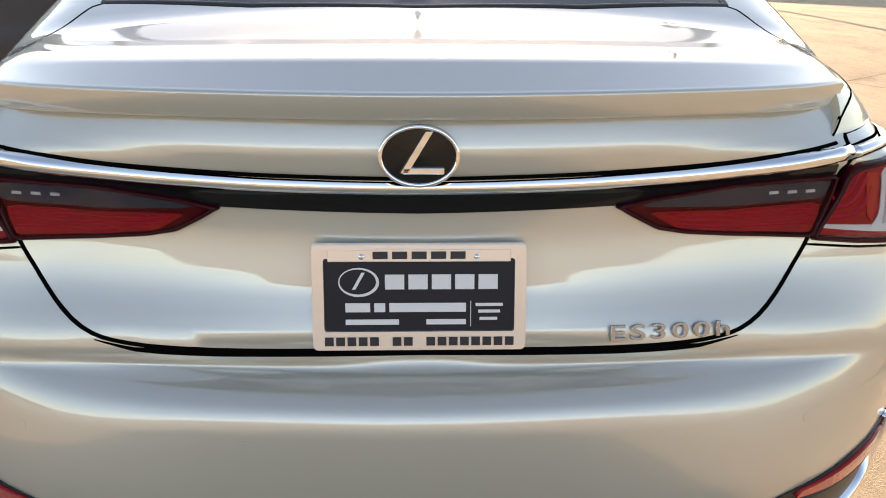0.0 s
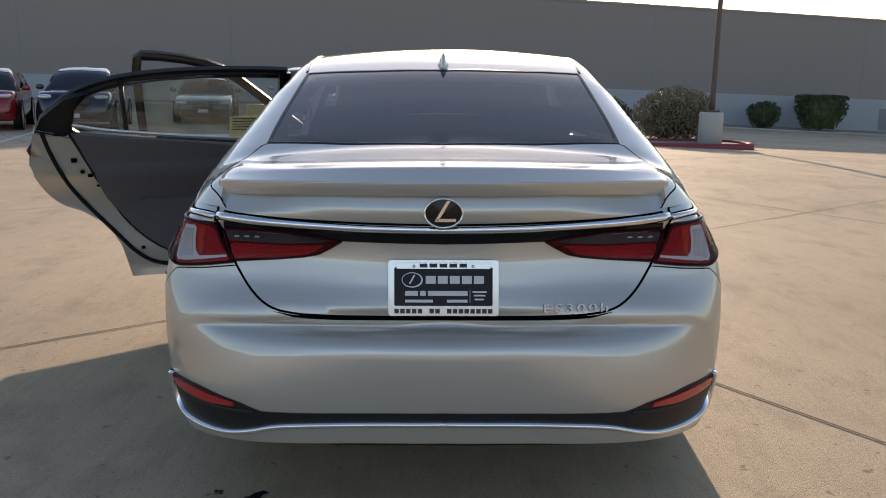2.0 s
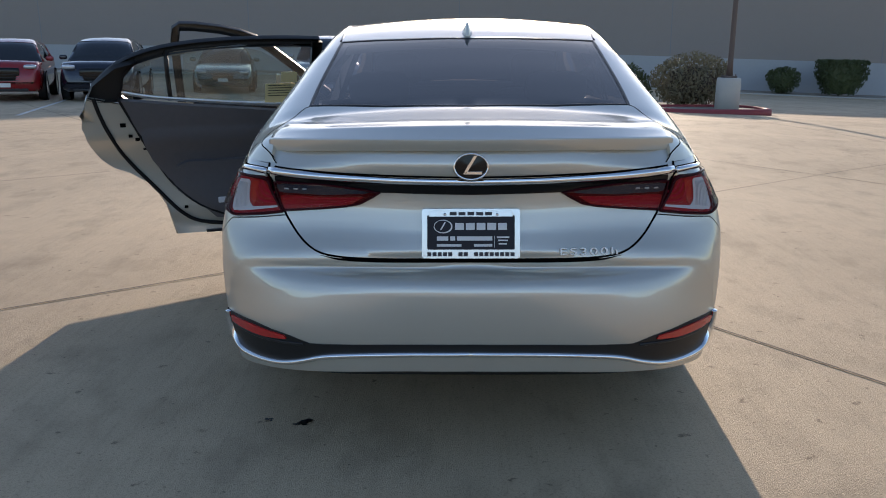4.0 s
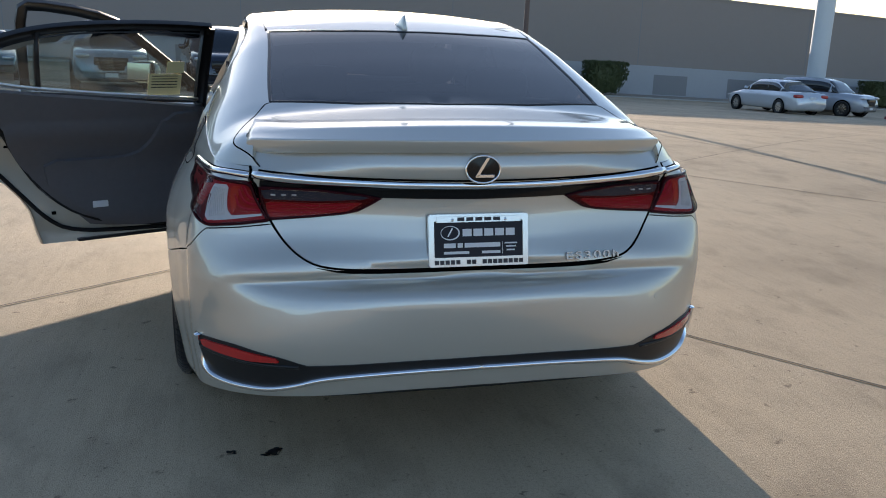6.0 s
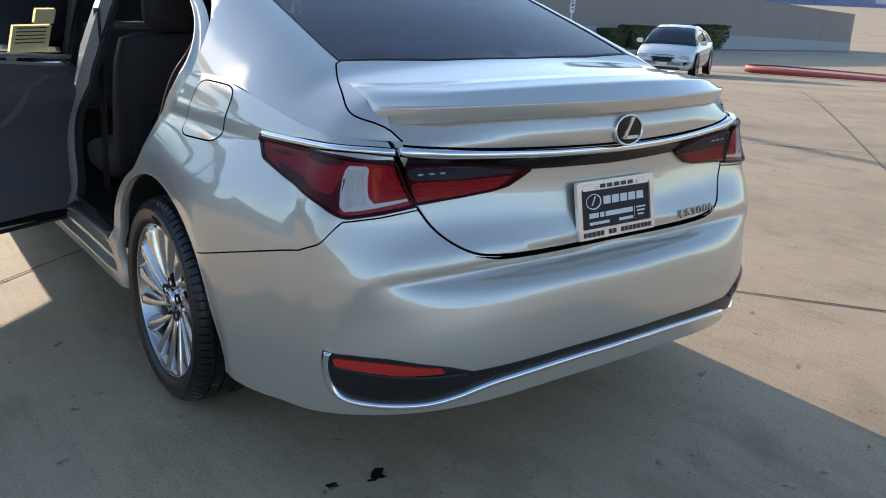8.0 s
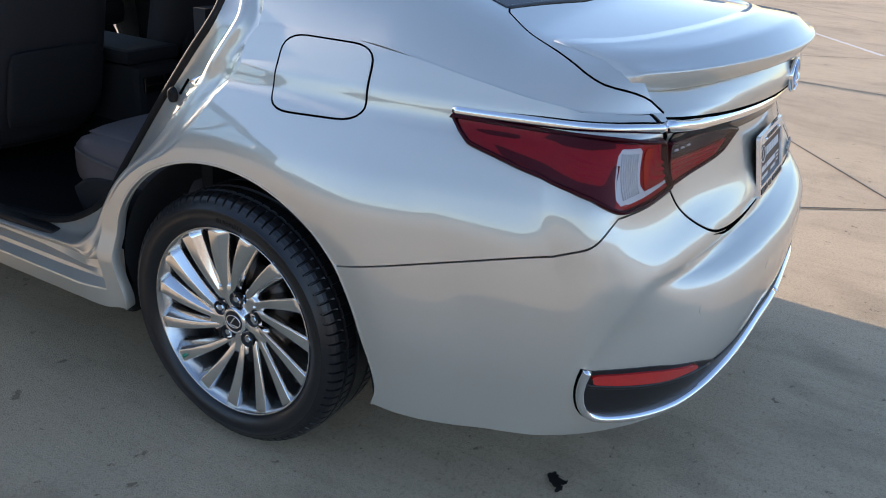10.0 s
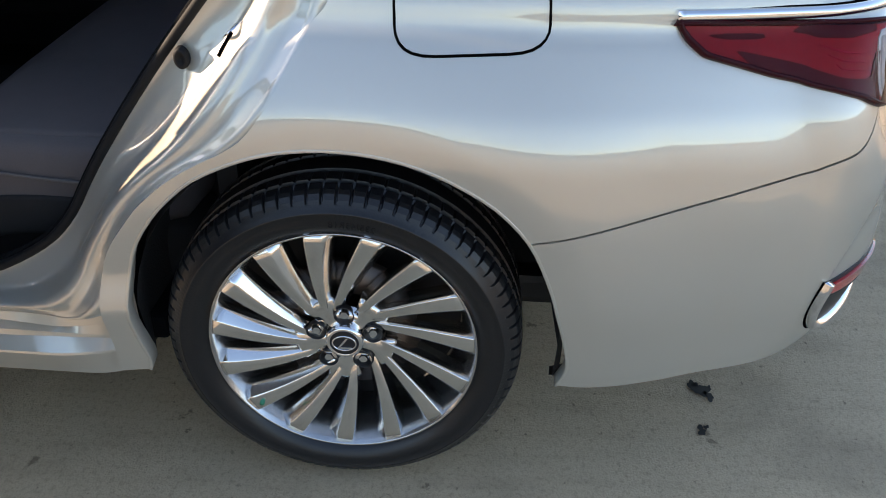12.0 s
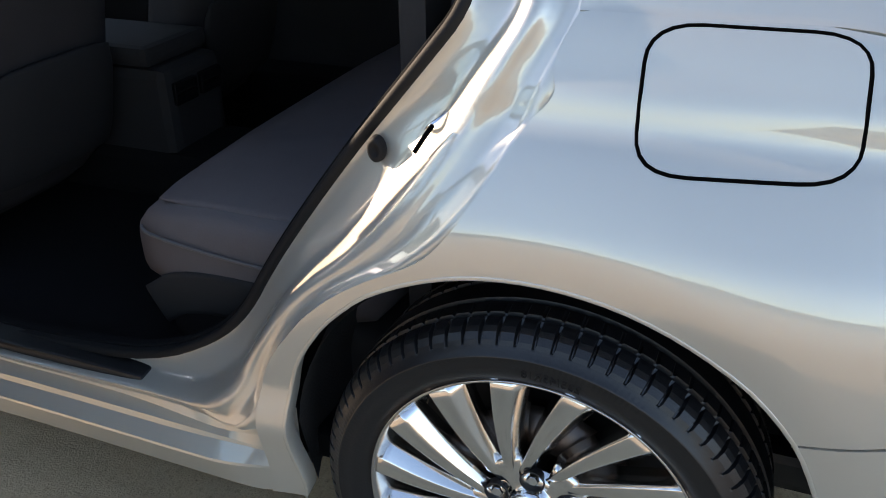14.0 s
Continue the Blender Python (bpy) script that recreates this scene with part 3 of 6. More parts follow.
for x in range(-132, 88, 12):
    part("panel_groove", wall_slab(x, x + 0.05, raised(BAND, 0.01), raised(TOP, -0.02), WALL_Y - 0.008, WALL_Y + 0.01, 1), WALL_PATCH, wall)

pave = part("pavement", wall_slab(-140, 90, foot(-0.6), foot(0.14), WALL_Y - 3.2, WALL_Y - 0.05, 46), EARTH, None)
tagged(pave, "gravel planting strip at the foot of the wall", "pavement", kind="structure")
part("kerb", wall_slab(-140, 90, foot(-0.6), foot(0.16), WALL_Y - 3.4, WALL_Y - 3.2, 46), KERB, pave)

# plain unseen walls added behind the camera and beside it, toned for reflections in the car
HALL = material("plain_hall_wall", (0.34, 0.30, 0.26), 0.85, vary=0.08, scale=0.2)
UNSEEN_DARK = material("unseen_dark_wall", (0.13, 0.12, 0.11), 0.7, vary=0.08, scale=0.2)
tagged(part("wall_south", box((-80, -38.4, -3), (80, -38, 5.5)), UNSEEN_DARK, None), "plain unseen wall across the lot, dark for the car's reflections", "wall", kind="structure")
tagged(part("wall_west", box((-56.4, -60, -1), (-56, 46, 5.0)), HALL, None), "plain tan unseen wall added along the lot", "wall", kind="structure")

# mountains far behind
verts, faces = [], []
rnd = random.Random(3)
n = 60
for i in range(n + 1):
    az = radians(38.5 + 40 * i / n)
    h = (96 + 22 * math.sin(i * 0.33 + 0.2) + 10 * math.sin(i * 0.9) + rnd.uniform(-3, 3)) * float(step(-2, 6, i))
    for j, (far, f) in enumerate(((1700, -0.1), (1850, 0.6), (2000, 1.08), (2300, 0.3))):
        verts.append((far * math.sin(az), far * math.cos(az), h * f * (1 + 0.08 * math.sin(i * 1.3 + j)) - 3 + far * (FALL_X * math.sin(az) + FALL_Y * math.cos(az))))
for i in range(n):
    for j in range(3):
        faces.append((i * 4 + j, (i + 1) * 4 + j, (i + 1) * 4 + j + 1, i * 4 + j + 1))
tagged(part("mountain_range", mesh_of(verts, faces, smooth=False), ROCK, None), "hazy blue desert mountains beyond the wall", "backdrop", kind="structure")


# ---- the car ----
car = thing("sedan", "champagne metallic sedan with its near side doors open, parked on concrete", "car")


def S(y, z):
    """A point of the near side's outline by its place along the car and height."""
    return (-float(s_at_y(y, z)), z)


ARCH = [(1.556, 0.258), (1.570, 0.36), (1.564, 0.466), (1.527, 0.578), (1.452, 0.666), (1.358, 0.718), (1.264, 0.746), (1.157, 0.752),
        (1.048, 0.735), (0.946, 0.688), (0.857, 0.609), (0.807, 0.508), (0.774, 0.394), (0.768, 0.240)]
SHUT = [(1.174, 1.06), (1.202, 0.99), (1.222, 0.925), (1.262, 0.85), (1.306, 0.785), (1.345, 0.748), (1.42, 0.712), (1.502, 0.655), (1.562, 0.58),
        (1.595, 0.52), (1.613, 0.455), (1.616, 0.385), (1.613, 0.300)]
SEAM = [(-1.35, 0.635), (-1.19, 0.674), (-1.04, 0.709), (-0.92, 0.731), (-0.860, 0.741), (-0.822, 0.750), (-0.785, 0.766)]
LAMP_FOOT = [(-0.724, 0.803), (-0.618, 0.810), (-0.528, 0.820)]
LID_SIDE = [(-0.528, 0.820), (-0.475, 0.755), (-0.412, 0.712), (-0.345, 0.699), (-0.24, 0.695), (0.0, 0.695)]

arch_line = soft_line([S(*p) for p in ARCH], 2)
shut_line = soft_line([S(*p) for p in SHUT], 2)
seam_line = soft_line([S(0.852, 0.592), *SEAM, LAMP_FOOT[0]], 2)
lid_line = soft_line(LID_SIDE, 2)
split = min(range(len(arch_line)), key=lambda i: abs(arch_line[i][1] - 0.592) + (0 if i > len(arch_line) / 2 else 9))
top_line = [np.array(S(y, float(EDGE_Z(y)) + 0.0022)) for y in (0.27, 0.36, 0.5, 0.62, 0.75, 0.9, 1.0, 1.06, 1.12, 1.16)]

quarter_low = [*seam_line, *[np.array(v) for v in LAMP_FOOT[1:]], np.array((-0.625, 0.935)), np.array((-0.679, 0.968)), np.array((-0.703, 0.985)), *top_line,
               *shut_line, np.array(S(1.618, 0.256)), *arch_line[:split + 1]]
GAP_TOP = [(1.0, 0.262), (0.82, 0.30), (0.72, 0.38), (0.45, 0.47), (0.25, 0.55), (0.05, 0.625), (-0.028, 0.648)]
OPENING_TOP = [(1.0, 1.174), (0.85, 1.17), (0.65, 1.20), (0.48, 1.28), (0.33, 1.40), (0.22, 1.56), (0.15, 1.80), (0.12, 2.1), (0.12, 2.6), (0.14, 3.0)]
gap_top = soft_line(GAP_TOP, 2)
opening_top = soft_line(OPENING_TOP, 2)
quarter_top = [*gap_top, np.array((-0.03, 1.0)), np.array((-0.03, 1.37)), np.array((-0.01, 1.7)), np.array((0.0, 2.2)), np.array((0.0, 3.0)), *reversed(opening_top)]
quarter = join(patch(skin, quarter_low, 0.013, draw_in=0.0018, depth=0.02), patch(left_crown, quarter_top, 0.03, draw_in=0.0, depth=0.02))
part("quarter_panel", quarter, PAINT, car)
part("quarter_panel", mirrored(quarter), PAINT, car)

# bumper, over both sides
hem = soft_line([S(0.768, 0.240), S(0.60, 0.242), S(0.44, 0.268), (-0.85, 0.285), (-0.6, 0.305), (-0.3, 0.328), (0.0, 0.335)], 1)
half = [*hem[::-1], *arch_line[split:][::-1], *seam_line, *[np.array(v) for v in LAMP_FOOT[1:-1]], *lid_line]
mirror_half = [np.array((-p[0], p[1])) for p in half[::-1]]
bumper = part("bumper", patch(skin, half[:-1] + mirror_half[:-1], 0.0115, draw_in=0.0022, depth=0.02), PAINT, car)
valance = part("valance", patch(lambda a, b: skin(a, b), [(-1.30, 0.19), (-0.9, 0.215), (-0.5, 0.24), (0, 0.255), (0.5, 0.24), (0.9, 0.215), (1.30, 0.19), (1.30, 0.25), (0.8, 0.30), (0.4, 0.335),
                (0, 0.345), (-0.4, 0.335), (-0.8, 0.30), (-1.30, 0.25)], 0.05, lift=-0.055, depth=0.02), BLACK, bumper, "black plastic lower edge of the bumper")

# boot lid
lid_left = [np.array((-p[0], p[1])) for p in lid_line[::-1]]
face = [*lid_line[:-1], *lid_left, np.array((0.618, 0.935)), np.array((0.672, 0.968)), np.array((0.697, 0.985)), np.array((0.705, 1.02)), np.array((0.67, 1.066)), np.array((-0.67, 1.066)),
        np.array((-0.705, 1.02)), np.array((-0.697, 0.985)), np.array((-0.672, 0.968)), np.array((-0.618, 0.935))]


def lid_uv(q, y):
    return (-(q + 1), y)


deck_edge = [np.array(lid_uv(*p)) for p in gap_top]
deck = [*deck_edge, np.array((-0.5, 0.585)), np.array((0.0, 0.56)), np.array((0.5, 0.585)), *[np.array((-p[0], p[1])) for p in deck_edge[::-1]],
        *[np.array((q, y)) for q, y in ((1.88, 0.284), (1.62, 0.312), (1.52, 0.36), (1.3, 0.405), (0.8, 0.35), (0.4, 0.292), (0.0, 0.272), (-0.4, 0.292), (-0.8, 0.35), (-1.3, 0.405), (-1.52, 0.36), (-1.62, 0.312), (-1.88, 0.284))]]
lid = part("trunk_lid", join(patch(skin, face, 0.02, draw_in=0.0040, depth=0.02), patch(full_crown, deck, 0.03, draw_in=0.002, depth=0.02)), PAINT, car)


left_gap = ribbon(left_crown, dense(gap_top, 0.03, closed=False), 0.0045, 0.0008, 0.03)
part("lid_gap_shade", left_gap, DARK, car)
part("lid_gap_shade", mirrored(left_gap), DARK, car)
part("lid_gap_shade", ribbon(skin, dense([np.array((-0.700, 0.985)), np.array((-0.676, 0.968)), np.array((-0.630, 0.944)), np.array((-0.58, 0.885)), *lid_line, *lid_left[1:], np.array((0.58, 0.885)), np.array((0.630, 0.944)), np.array((0.676, 0.968)), np.array((0.700, 0.985))], 0.02, closed=False), 0.0052, 0.0008, 0.02), DARK, car)


# dark ribbon painted for the shadowed ledge under the overhanging lid
foot_shade = [(-0.40, 0.704), (-0.345, 0.693), (-0.24, 0.689), (0.0, 0.688), (0.24, 0.689), (0.345, 0.693), (0.40, 0.704)]
part("lid_gap_shade", ribbon(skin, dense([np.array(p) for p in foot_shade], 0.02, closed=False), 0.010, 0.0010, 0.02, taper=True), DARK, car)


def deck_z(x, y):
    we = float(edge_x(y))
    wi = min(float(INNER(y)), we * 0.8)
    x = min(abs(x), we)
    return float(crown((x - wi) / (we - wi) if x > wi else x / wi - 1, y)[2])


def spoiler():
    """A lip over the lid's rear edge: its rear face deepens towards the ends, which come down to the lid's corners."""
    rings = []
    for i in range(97):
        x = -0.670 + 1.340 * i / 96
        a = abs(x)
        u = min(1.0, max(0.0, (a - 0.652) / 0.018))
        drop = 0.6 * (1 - math.sqrt(max(0.0, 1 - u * u)))
        yt = 0.096 + 0.36 * (1 - math.sqrt(1 - (a / 0.73) ** 2)) + 0.004 * float(step(0.55, 0.672, a)) + 0.012 * drop
        yf = yt + 0.19
        k = x * (1 - 0.045 * float(step(0.45, 0.67, a)))
        zf = deck_z(k, yf)
        e = (a / 0.67) ** 3
        zl = 1.043 - 0.026 * e
        zt = zl + (0.039 + 0.006 * e) * (1 - drop)
        if a > 0.5:
            zt = max(zt, deck_z(x, yt + 0.016) + 0.004)
        yl = yt + 0.004 + 0.016 * (1 - drop)
        top = []
        for u in (0.0, 0.2, 0.4, 0.6, 0.8):
            top.append((k + (x - k) * u, (yf - 0.006) * (1 - u) + (yt + 0.016) * u, (zf + 0.006) * (1 - u) + (zt + 0.001) * u - 0.002 * math.sin(math.pi * u)))
            top[-1] = (*top[-1][:2], max(top[-1][2], deck_z(top[-1][0], top[-1][1]) + 0.003))
        rings.append([(k, yf + 0.01, zf - 0.03), (k, yf, zf + 0.001), *top, (x, yt + 0.016, zt + 0.001), (x, yt + 0.006, zt + 0.0005), (x, yt + 0.001, zt - 0.002), (x, yt, zt - 0.005),
                      (x, yl - 0.002, zl + 0.004), (x, yl, zl), (x, yl + 0.006, zl - 0.002), (x, yl + 0.03, zl - 0.005), (x, yl + 0.09, zl - 0.016)])
    return sweep(rings)


sp = part("spoiler", spoiler(), PAINT, lid, "body-coloured lip spoiler")
sp.data.polygons.foreach_set("use_smooth", [True] * len(sp.data.polygons))

# near-black sheet added inside the shell, for the shade seen through the gaps
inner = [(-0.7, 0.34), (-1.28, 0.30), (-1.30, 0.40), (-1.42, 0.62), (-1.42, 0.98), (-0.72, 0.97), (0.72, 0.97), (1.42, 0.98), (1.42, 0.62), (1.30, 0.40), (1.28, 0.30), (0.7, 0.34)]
part("shell_shade", patch(skin, inner, 0.03, lift=-0.05, depth=0.0), DARK, car)

# roof, glass
roof_poly = [(-0.99, 1.37), (-0.5, 1.32), (0.0, 1.30), (0.5, 1.32), (0.99, 1.37), (1.0, 2.2), (1.0, 2.95), (0.5, 3.03), (0, 3.05), (-0.5, 3.03), (-1.0, 2.95), (-1.0, 2.2)]
part("roof", patch(full_crown, roof_poly, 0.05, draw_in=0.002, depth=0.02), PAINT, car)
pane_poly = [(-0.972, 0.655), (-0.5, 0.595), (0, 0.57), (0.5, 0.595), (0.972, 0.655), (0.972, 1.0), (0.972, 1.355), (0.5, 1.305), (0, 1.288), (-0.5, 1.305), (-0.972, 1.355), (-0.972, 1.0)]
for side in (-1, 1):
    part("roof_moulding", ribbon(full_crown, [(side * 0.985, 1.37), (side * 0.99, 1.7), (side * 0.995, 2.2), (side * 0.99, 2.9)], 0.010, 0.0012, 0.04), GLOSS_BLACK, car, "black roof moulding")
part("roof_gap", ribbon(full_crown, [(-0.972, 1.360), (-0.5, 1.309), (0, 1.292), (0.5, 1.309), (0.972, 1.360)], 0.008, 0.0012, 0.03), DARK, car)
rear_window = part("rear_window", patch(full_crown, pane_poly, 0.05, lift=-0.001, depth=0.0), GLASS, car, "dark tinted rear window")
loop = dense(pane_poly, 0.04)
part("window_seal", ribbon(full_crown, loop, 0.012, 0.002, 0.04, closed=True), BLACK, rear_window)
shield = [(-0.97, 3.02), (-0.5, 3.06), (0, 3.08), (0.5, 3.06), (0.97, 3.02), (0.97, 3.5), (0.95, 3.85), (0.5, 3.95), (0, 3.98), (-0.5, 3.95), (-0.95, 3.85), (-0.97, 3.5)]
part("windshield", patch(full_crown, shield, 0.08, depth=0.0), DOOR_GLASS, car)
hood = [(-1.9, 4.05), (-1.0, 3.99), (0, 4.0), (1.0, 3.99), (1.9, 4.05), (1.9, 4.6), (1.9, 4.9), (0, 4.9), (-1.9, 4.9), (-1.9, 4.6)]
part("hood", patch(full_crown, hood, 0.08, depth=0.02), PAINT, car)
for side in (1, -1):
    pil = [(side * 0.98, 3.0), (side * 1.16, 3.0), (side * 1.3, 3.4), (side * 2.0, 3.7), (side * 2.0, 4.03), (side * 1.0, 3.97), (side * 0.96, 3.87)]
    part("pillar", patch(full_crown, pil, 0.08, depth=0.03), PAINT, car)
    fen = [(side * s_at_y(3.52, 0.30), 0.24), (side * s_at_y(3.66, 0.25), 0.24), (side * s_at_y(3.68, 0.45), 0.45), (side * s_at_y(3.80, 0.65), 0.65), (side * s_at_y(4.05, 0.73), 0.73),
           (side * s_at_y(4.30, 0.65), 0.65), (side * s_at_y(4.42, 0.45), 0.45), (side * s_at_y(4.44, 0.25), 0.25), (side * s_at_y(4.98, 0.30), 0.30), (side * s_at_y(4.98, 0.66), 0.66),
           (side * s_at_y(4.6, 0.83), 0.83), (side * s_at_y(4.0, 0.95), 0.95), (side * s_at_y(3.7, 0.96), 0.96), (side * s_at_y(3.52, 0.965), 0.965)]
    part("fender", patch(skin, [(float(a), b) for a, b in fen], 0.05, depth=0.02), PAINT, car)

nose_y = np.array([4.42, 4.52, 4.62, 4.70, 4.78, 4.85, 4.90, 4.95, 4.98, 5.0, 5.012, 5.02])
nose = [(-float(PLAN(v)), v) for v in nose_y] + [(float(PLAN(v)), v) for v in nose_y[-2::-1]]
rows = [[(x * k, 4.40 + (y - 4.40) * k, z) for x, y in nose] for z, k in ((0.20, 0.93), (0.24, 0.97), (0.36, 1.0), (0.56, 1.0), (0.66, 0.985), (0.74, 0.95))]
m = len(nose)
part("front_bumper", mesh_of([v for r in rows for v in r], [(i * m + j, i * m + j + 1, (i + 1) * m + j + 1, (i + 1) * m + j) for i in range(5) for j in range(m - 1)]), PAINT, car)
part("grille", cushion_bm(-0.42, 0.42, 4.94, 5.03, 0.34, 0.68, 0.03), GLOSS_BLACK, car)

# the far side's closed doors
def closed_door(y0, y1, name):
    low = [(float(s_at_y(y1, 0.36)), 0.36), (float(s_at_y(y1, 0.98)), float(EDGE_Z(y1)))]
    if name == "rear_door":
        low = low + [(-p[0], p[1]) for p in shut_line[:-1]]
    else:
        low = low + [(float(s_at_y(y0, 0.98)), float(EDGE_Z(y0))), (float(s_at_y(y0, 0.36)), 0.36)]
    d = part(name, patch(skin, low, 0.05, draw_in=0.002, depth=0.03), PAINT, car)
    return d


closed_door(1.6, 2.44, "rear_door")
closed_door(2.45, 3.51, "front_door")
side_glass = [(2.0, 1.20), (1.8, 1.19), (1.5, 1.29), (1.34, 1.42), (1.22, 1.6), (1.14, 1.9), (1.13, 2.4), (1.14, 2.98), (1.5, 3.3), (2.0, 3.62), (2.0, 2.4)]
sg = part("side_window", patch(full_crown, side_glass, 0.06, lift=-0.004, depth=0.0), GLASS, car)
sg.visible_shadow = False
part("window_pillar", patch(full_crown, [(1.13, 2.38), (2.0, 2.38), (2.0, 2.52), (1.13, 2.52)], 0.06, lift=0.002, depth=0.01), GLOSS_BLACK, car)
# height, reach outwards, and the stretch along the car over which each fold runs out
SILL_FOLDS = ((0.362, -0.036, 1.60, 1.76), (0.358, -0.026, 1.60, 1.78), (0.340, -0.025, 1.62, 1.98), (0.329, -0.002, 1.58, 1.80), (0.316, -0.001, 1.57, 1.86),
              (0.298, 0.024, 1.53, 1.74), (0.293, 0.025, 1.53, 1.74), (0.235, 0.004, 1.53, 1.70))


def sill_side(side):
    """The folded sill below the doors, its ridges running out into the body behind the rear door."""
    ys = np.concatenate([np.linspace(1.568, 1.98, 60), np.linspace(2.0, 3.51, 24)])
    rows = []
    for z, o, end, begin in SILL_FOLDS:
        hold = step(end, begin, ys)
        rise = 0.066 * step(1.76, 1.58, ys) * step(0.325, 0.362, z) - 0.010 * (1 - hold) * (0.325 < z < 0.345) + 0.016 * step(1.66, 1.56, ys) * step(0.29, 0.235, z)
        x = PLAN(ys) - INSET(np.full(len(ys), 0.27)) + 0.012 + o * hold - 0.010 * (1 - hold)
        rows.append(np.stack([side * x, ys, z + rise], 1))
    n = len(ys)
    verts = [v for r in rows for v in r]
    faces = [(r * n + j, r * n + j + 1, (r + 1) * n + j + 1, (r + 1) * n + j)[::1 if side > 0 else -1] for r in range(len(rows) - 1) for j in range(n - 1)]
    me = mesh_of(verts, faces)
    for e in me.edges:
        e.use_edge_sharp = e.vertices[0] // n == e.vertices[1] // n
    return me


for side in (-1, 1):
    part("sill", sill_side(side), PAINT, car, "painted sill with long folds below the doors")


# ---- lamps, mouldings and badges of the tail ----
def both(name, make, mat, parents, label=""):
    """The same part on either side."""
    me = make
    a = part(name, me, mat, parents[0], label)
    b = part(name, mirrored(me), mat, parents[1], label)
    return a, b


lamp_outline = [(-1.234, 0.951), (-1.02, 0.948), (-0.81, 0.949), (-0.742, 0.948), (-0.636, 0.945), (-0.584, 0.885), (-0.532, 0.827), (-0.618, 0.816), (-0.708, 0.809), (-0.728, 0.811), (-0.762, 0.820), (-0.812, 0.834),
                (-0.890, 0.845), (-0.988, 0.854), (-1.05, 0.866), (-1.11, 0.882), (-1.17, 0.897), (-1.200, 0.917), (-1.222, 0.939)]
lamp_edge = rounded(lamp_outline, 2, 0.10)
lamps = both("tail_lamp", patch(skin, lamp_edge, 0.03, lift=0.003, depth=0.02, draw_in=0.001), LENS_RED, (car, car), "red wrap-around tail lamp with a clear white window")
both("lamp_cover", patch(skin, lamp_edge, 0.02, lift=0.013, depth=0.0, draw_in=0.001), COVER, lamps, "clear glossy lamp cover")
both("lens_edge", ribbon(skin, shrunk(dense(lamp_edge, 0.02), 0.004), 0.010, 0.0135, 0.02, closed=True), LENS_EDGE, lamps, "dark edge of the lamp cover")
both("lower_bowl", patch(skin, rounded([(-1.12, 0.906), (-0.98, 0.880), (-0.87, 0.866), (-0.780, 0.862), (-0.770, 0.900), (-0.752, 0.900), (-0.738, 0.820), (-0.815, 0.841), (-0.89, 0.852), (-0.985, 0.861), (-1.09, 0.885)], 1, 0.1), 0.03, lift=0.0055, depth=0.002), LENS_DARK, lamps)
both("upper_bowl", patch(skin, rounded([(-1.02, 0.940), (-0.80, 0.941), (-0.785, 0.932), (-0.86, 0.922), (-0.97, 0.921), (-1.03, 0.929)], 1, 0.1), 0.03, lift=0.0055, depth=0.002), LENS_DARK, lamps)
both("tip_bowl", patch(skin, rounded([(-1.19, 0.933), (-1.08, 0.931), (-1.07, 0.919), (-1.15, 0.920)], 1, 0.2), 0.03, lift=0.0055, depth=0.002), LENS_DARK, lamps)
for k in range(3):
    both("light_guide", ribbon(skin, [(-0.96 + 0.03 * k, 0.912 - 0.013 * k), (-0.88, 0.903 - 0.012 * k), (-0.785, 0.898 - 0.012 * k)], 0.0042, 0.007, 0.02, sink=-0.003, taper=True), LENS_BRIGHT, lamps)
both("reversing_window", patch(skin, rounded([(-0.774, 0.931), (-0.704, 0.933), (-0.668, 0.858), (-0.640, 0.836), (-0.735, 0.824)], 1, 0.12), 0.02, lift=0.0055, depth=0.002), LENS_CLEAR, lamps, "clear ribbed window")
both("window_strip", patch(skin, [(-0.722, 0.832), (-0.650, 0.842), (-0.565, 0.849), (-0.562, 0.843), (-0.65, 0.831), (-0.70, 0.826)], 0.03, lift=0.005, depth=0.002), LENS_CLEAR, lamps)
for i in range(8):
    a0 = -0.760 + i * 0.0068
    both("rib", ribbon(skin, [(a0, 0.921), (a0 + 0.042, 0.842 - 0.001 * (7 - i))], 0.0028, 0.0085, 0.02, sink=-0.004), LENS_CLEAR, lamps)
both("orange_panel", patch(skin, rounded([(-0.692, 0.927), (-0.662, 0.930), (-0.642, 0.858), (-0.648, 0.846)], 1, 0.1), 0.02, lift=0.0065, depth=0.003), LENS_ORANGE, lamps)
for k, line in enumerate(([(-0.655, 0.932), (-0.615, 0.893), (-0.588, 0.890)], [(-0.664, 0.922), (-0.622, 0.878), (-0.576, 0.875)], [(-0.664, 0.905), (-0.632, 0.862), (-0.566, 0.859)])):
    both("light_guide", ribbon(skin, soft_line(line, 2), 0.0095 - 0.001 * k, 0.0075, 0.015, sink=-0.003), LENS_BRIGHT, lamps)

lid_lamp_outline = [(-0.610, 0.932), (-0.575, 0.880), (-0.539, 0.830), (-0.42, 0.840), (-0.34, 0.850), (-0.30, 0.860), (-0.266, 0.884), (-0.245, 0.902), (-0.30, 0.913), (-0.42, 0.925)]
lid_edge = rounded(lid_lamp_outline, 2, 0.08)
lid_lamps = both("lid_lamp", patch(skin, lid_edge, 0.03, lift=0.003, depth=0.02), LENS_DARK, (lid, lid), "dark red tail lamp in the trunk lid")
both("lamp_cover", patch(skin, lid_edge, 0.02, lift=0.012, depth=0.0), COVER, lid_lamps, "clear glossy lamp cover")
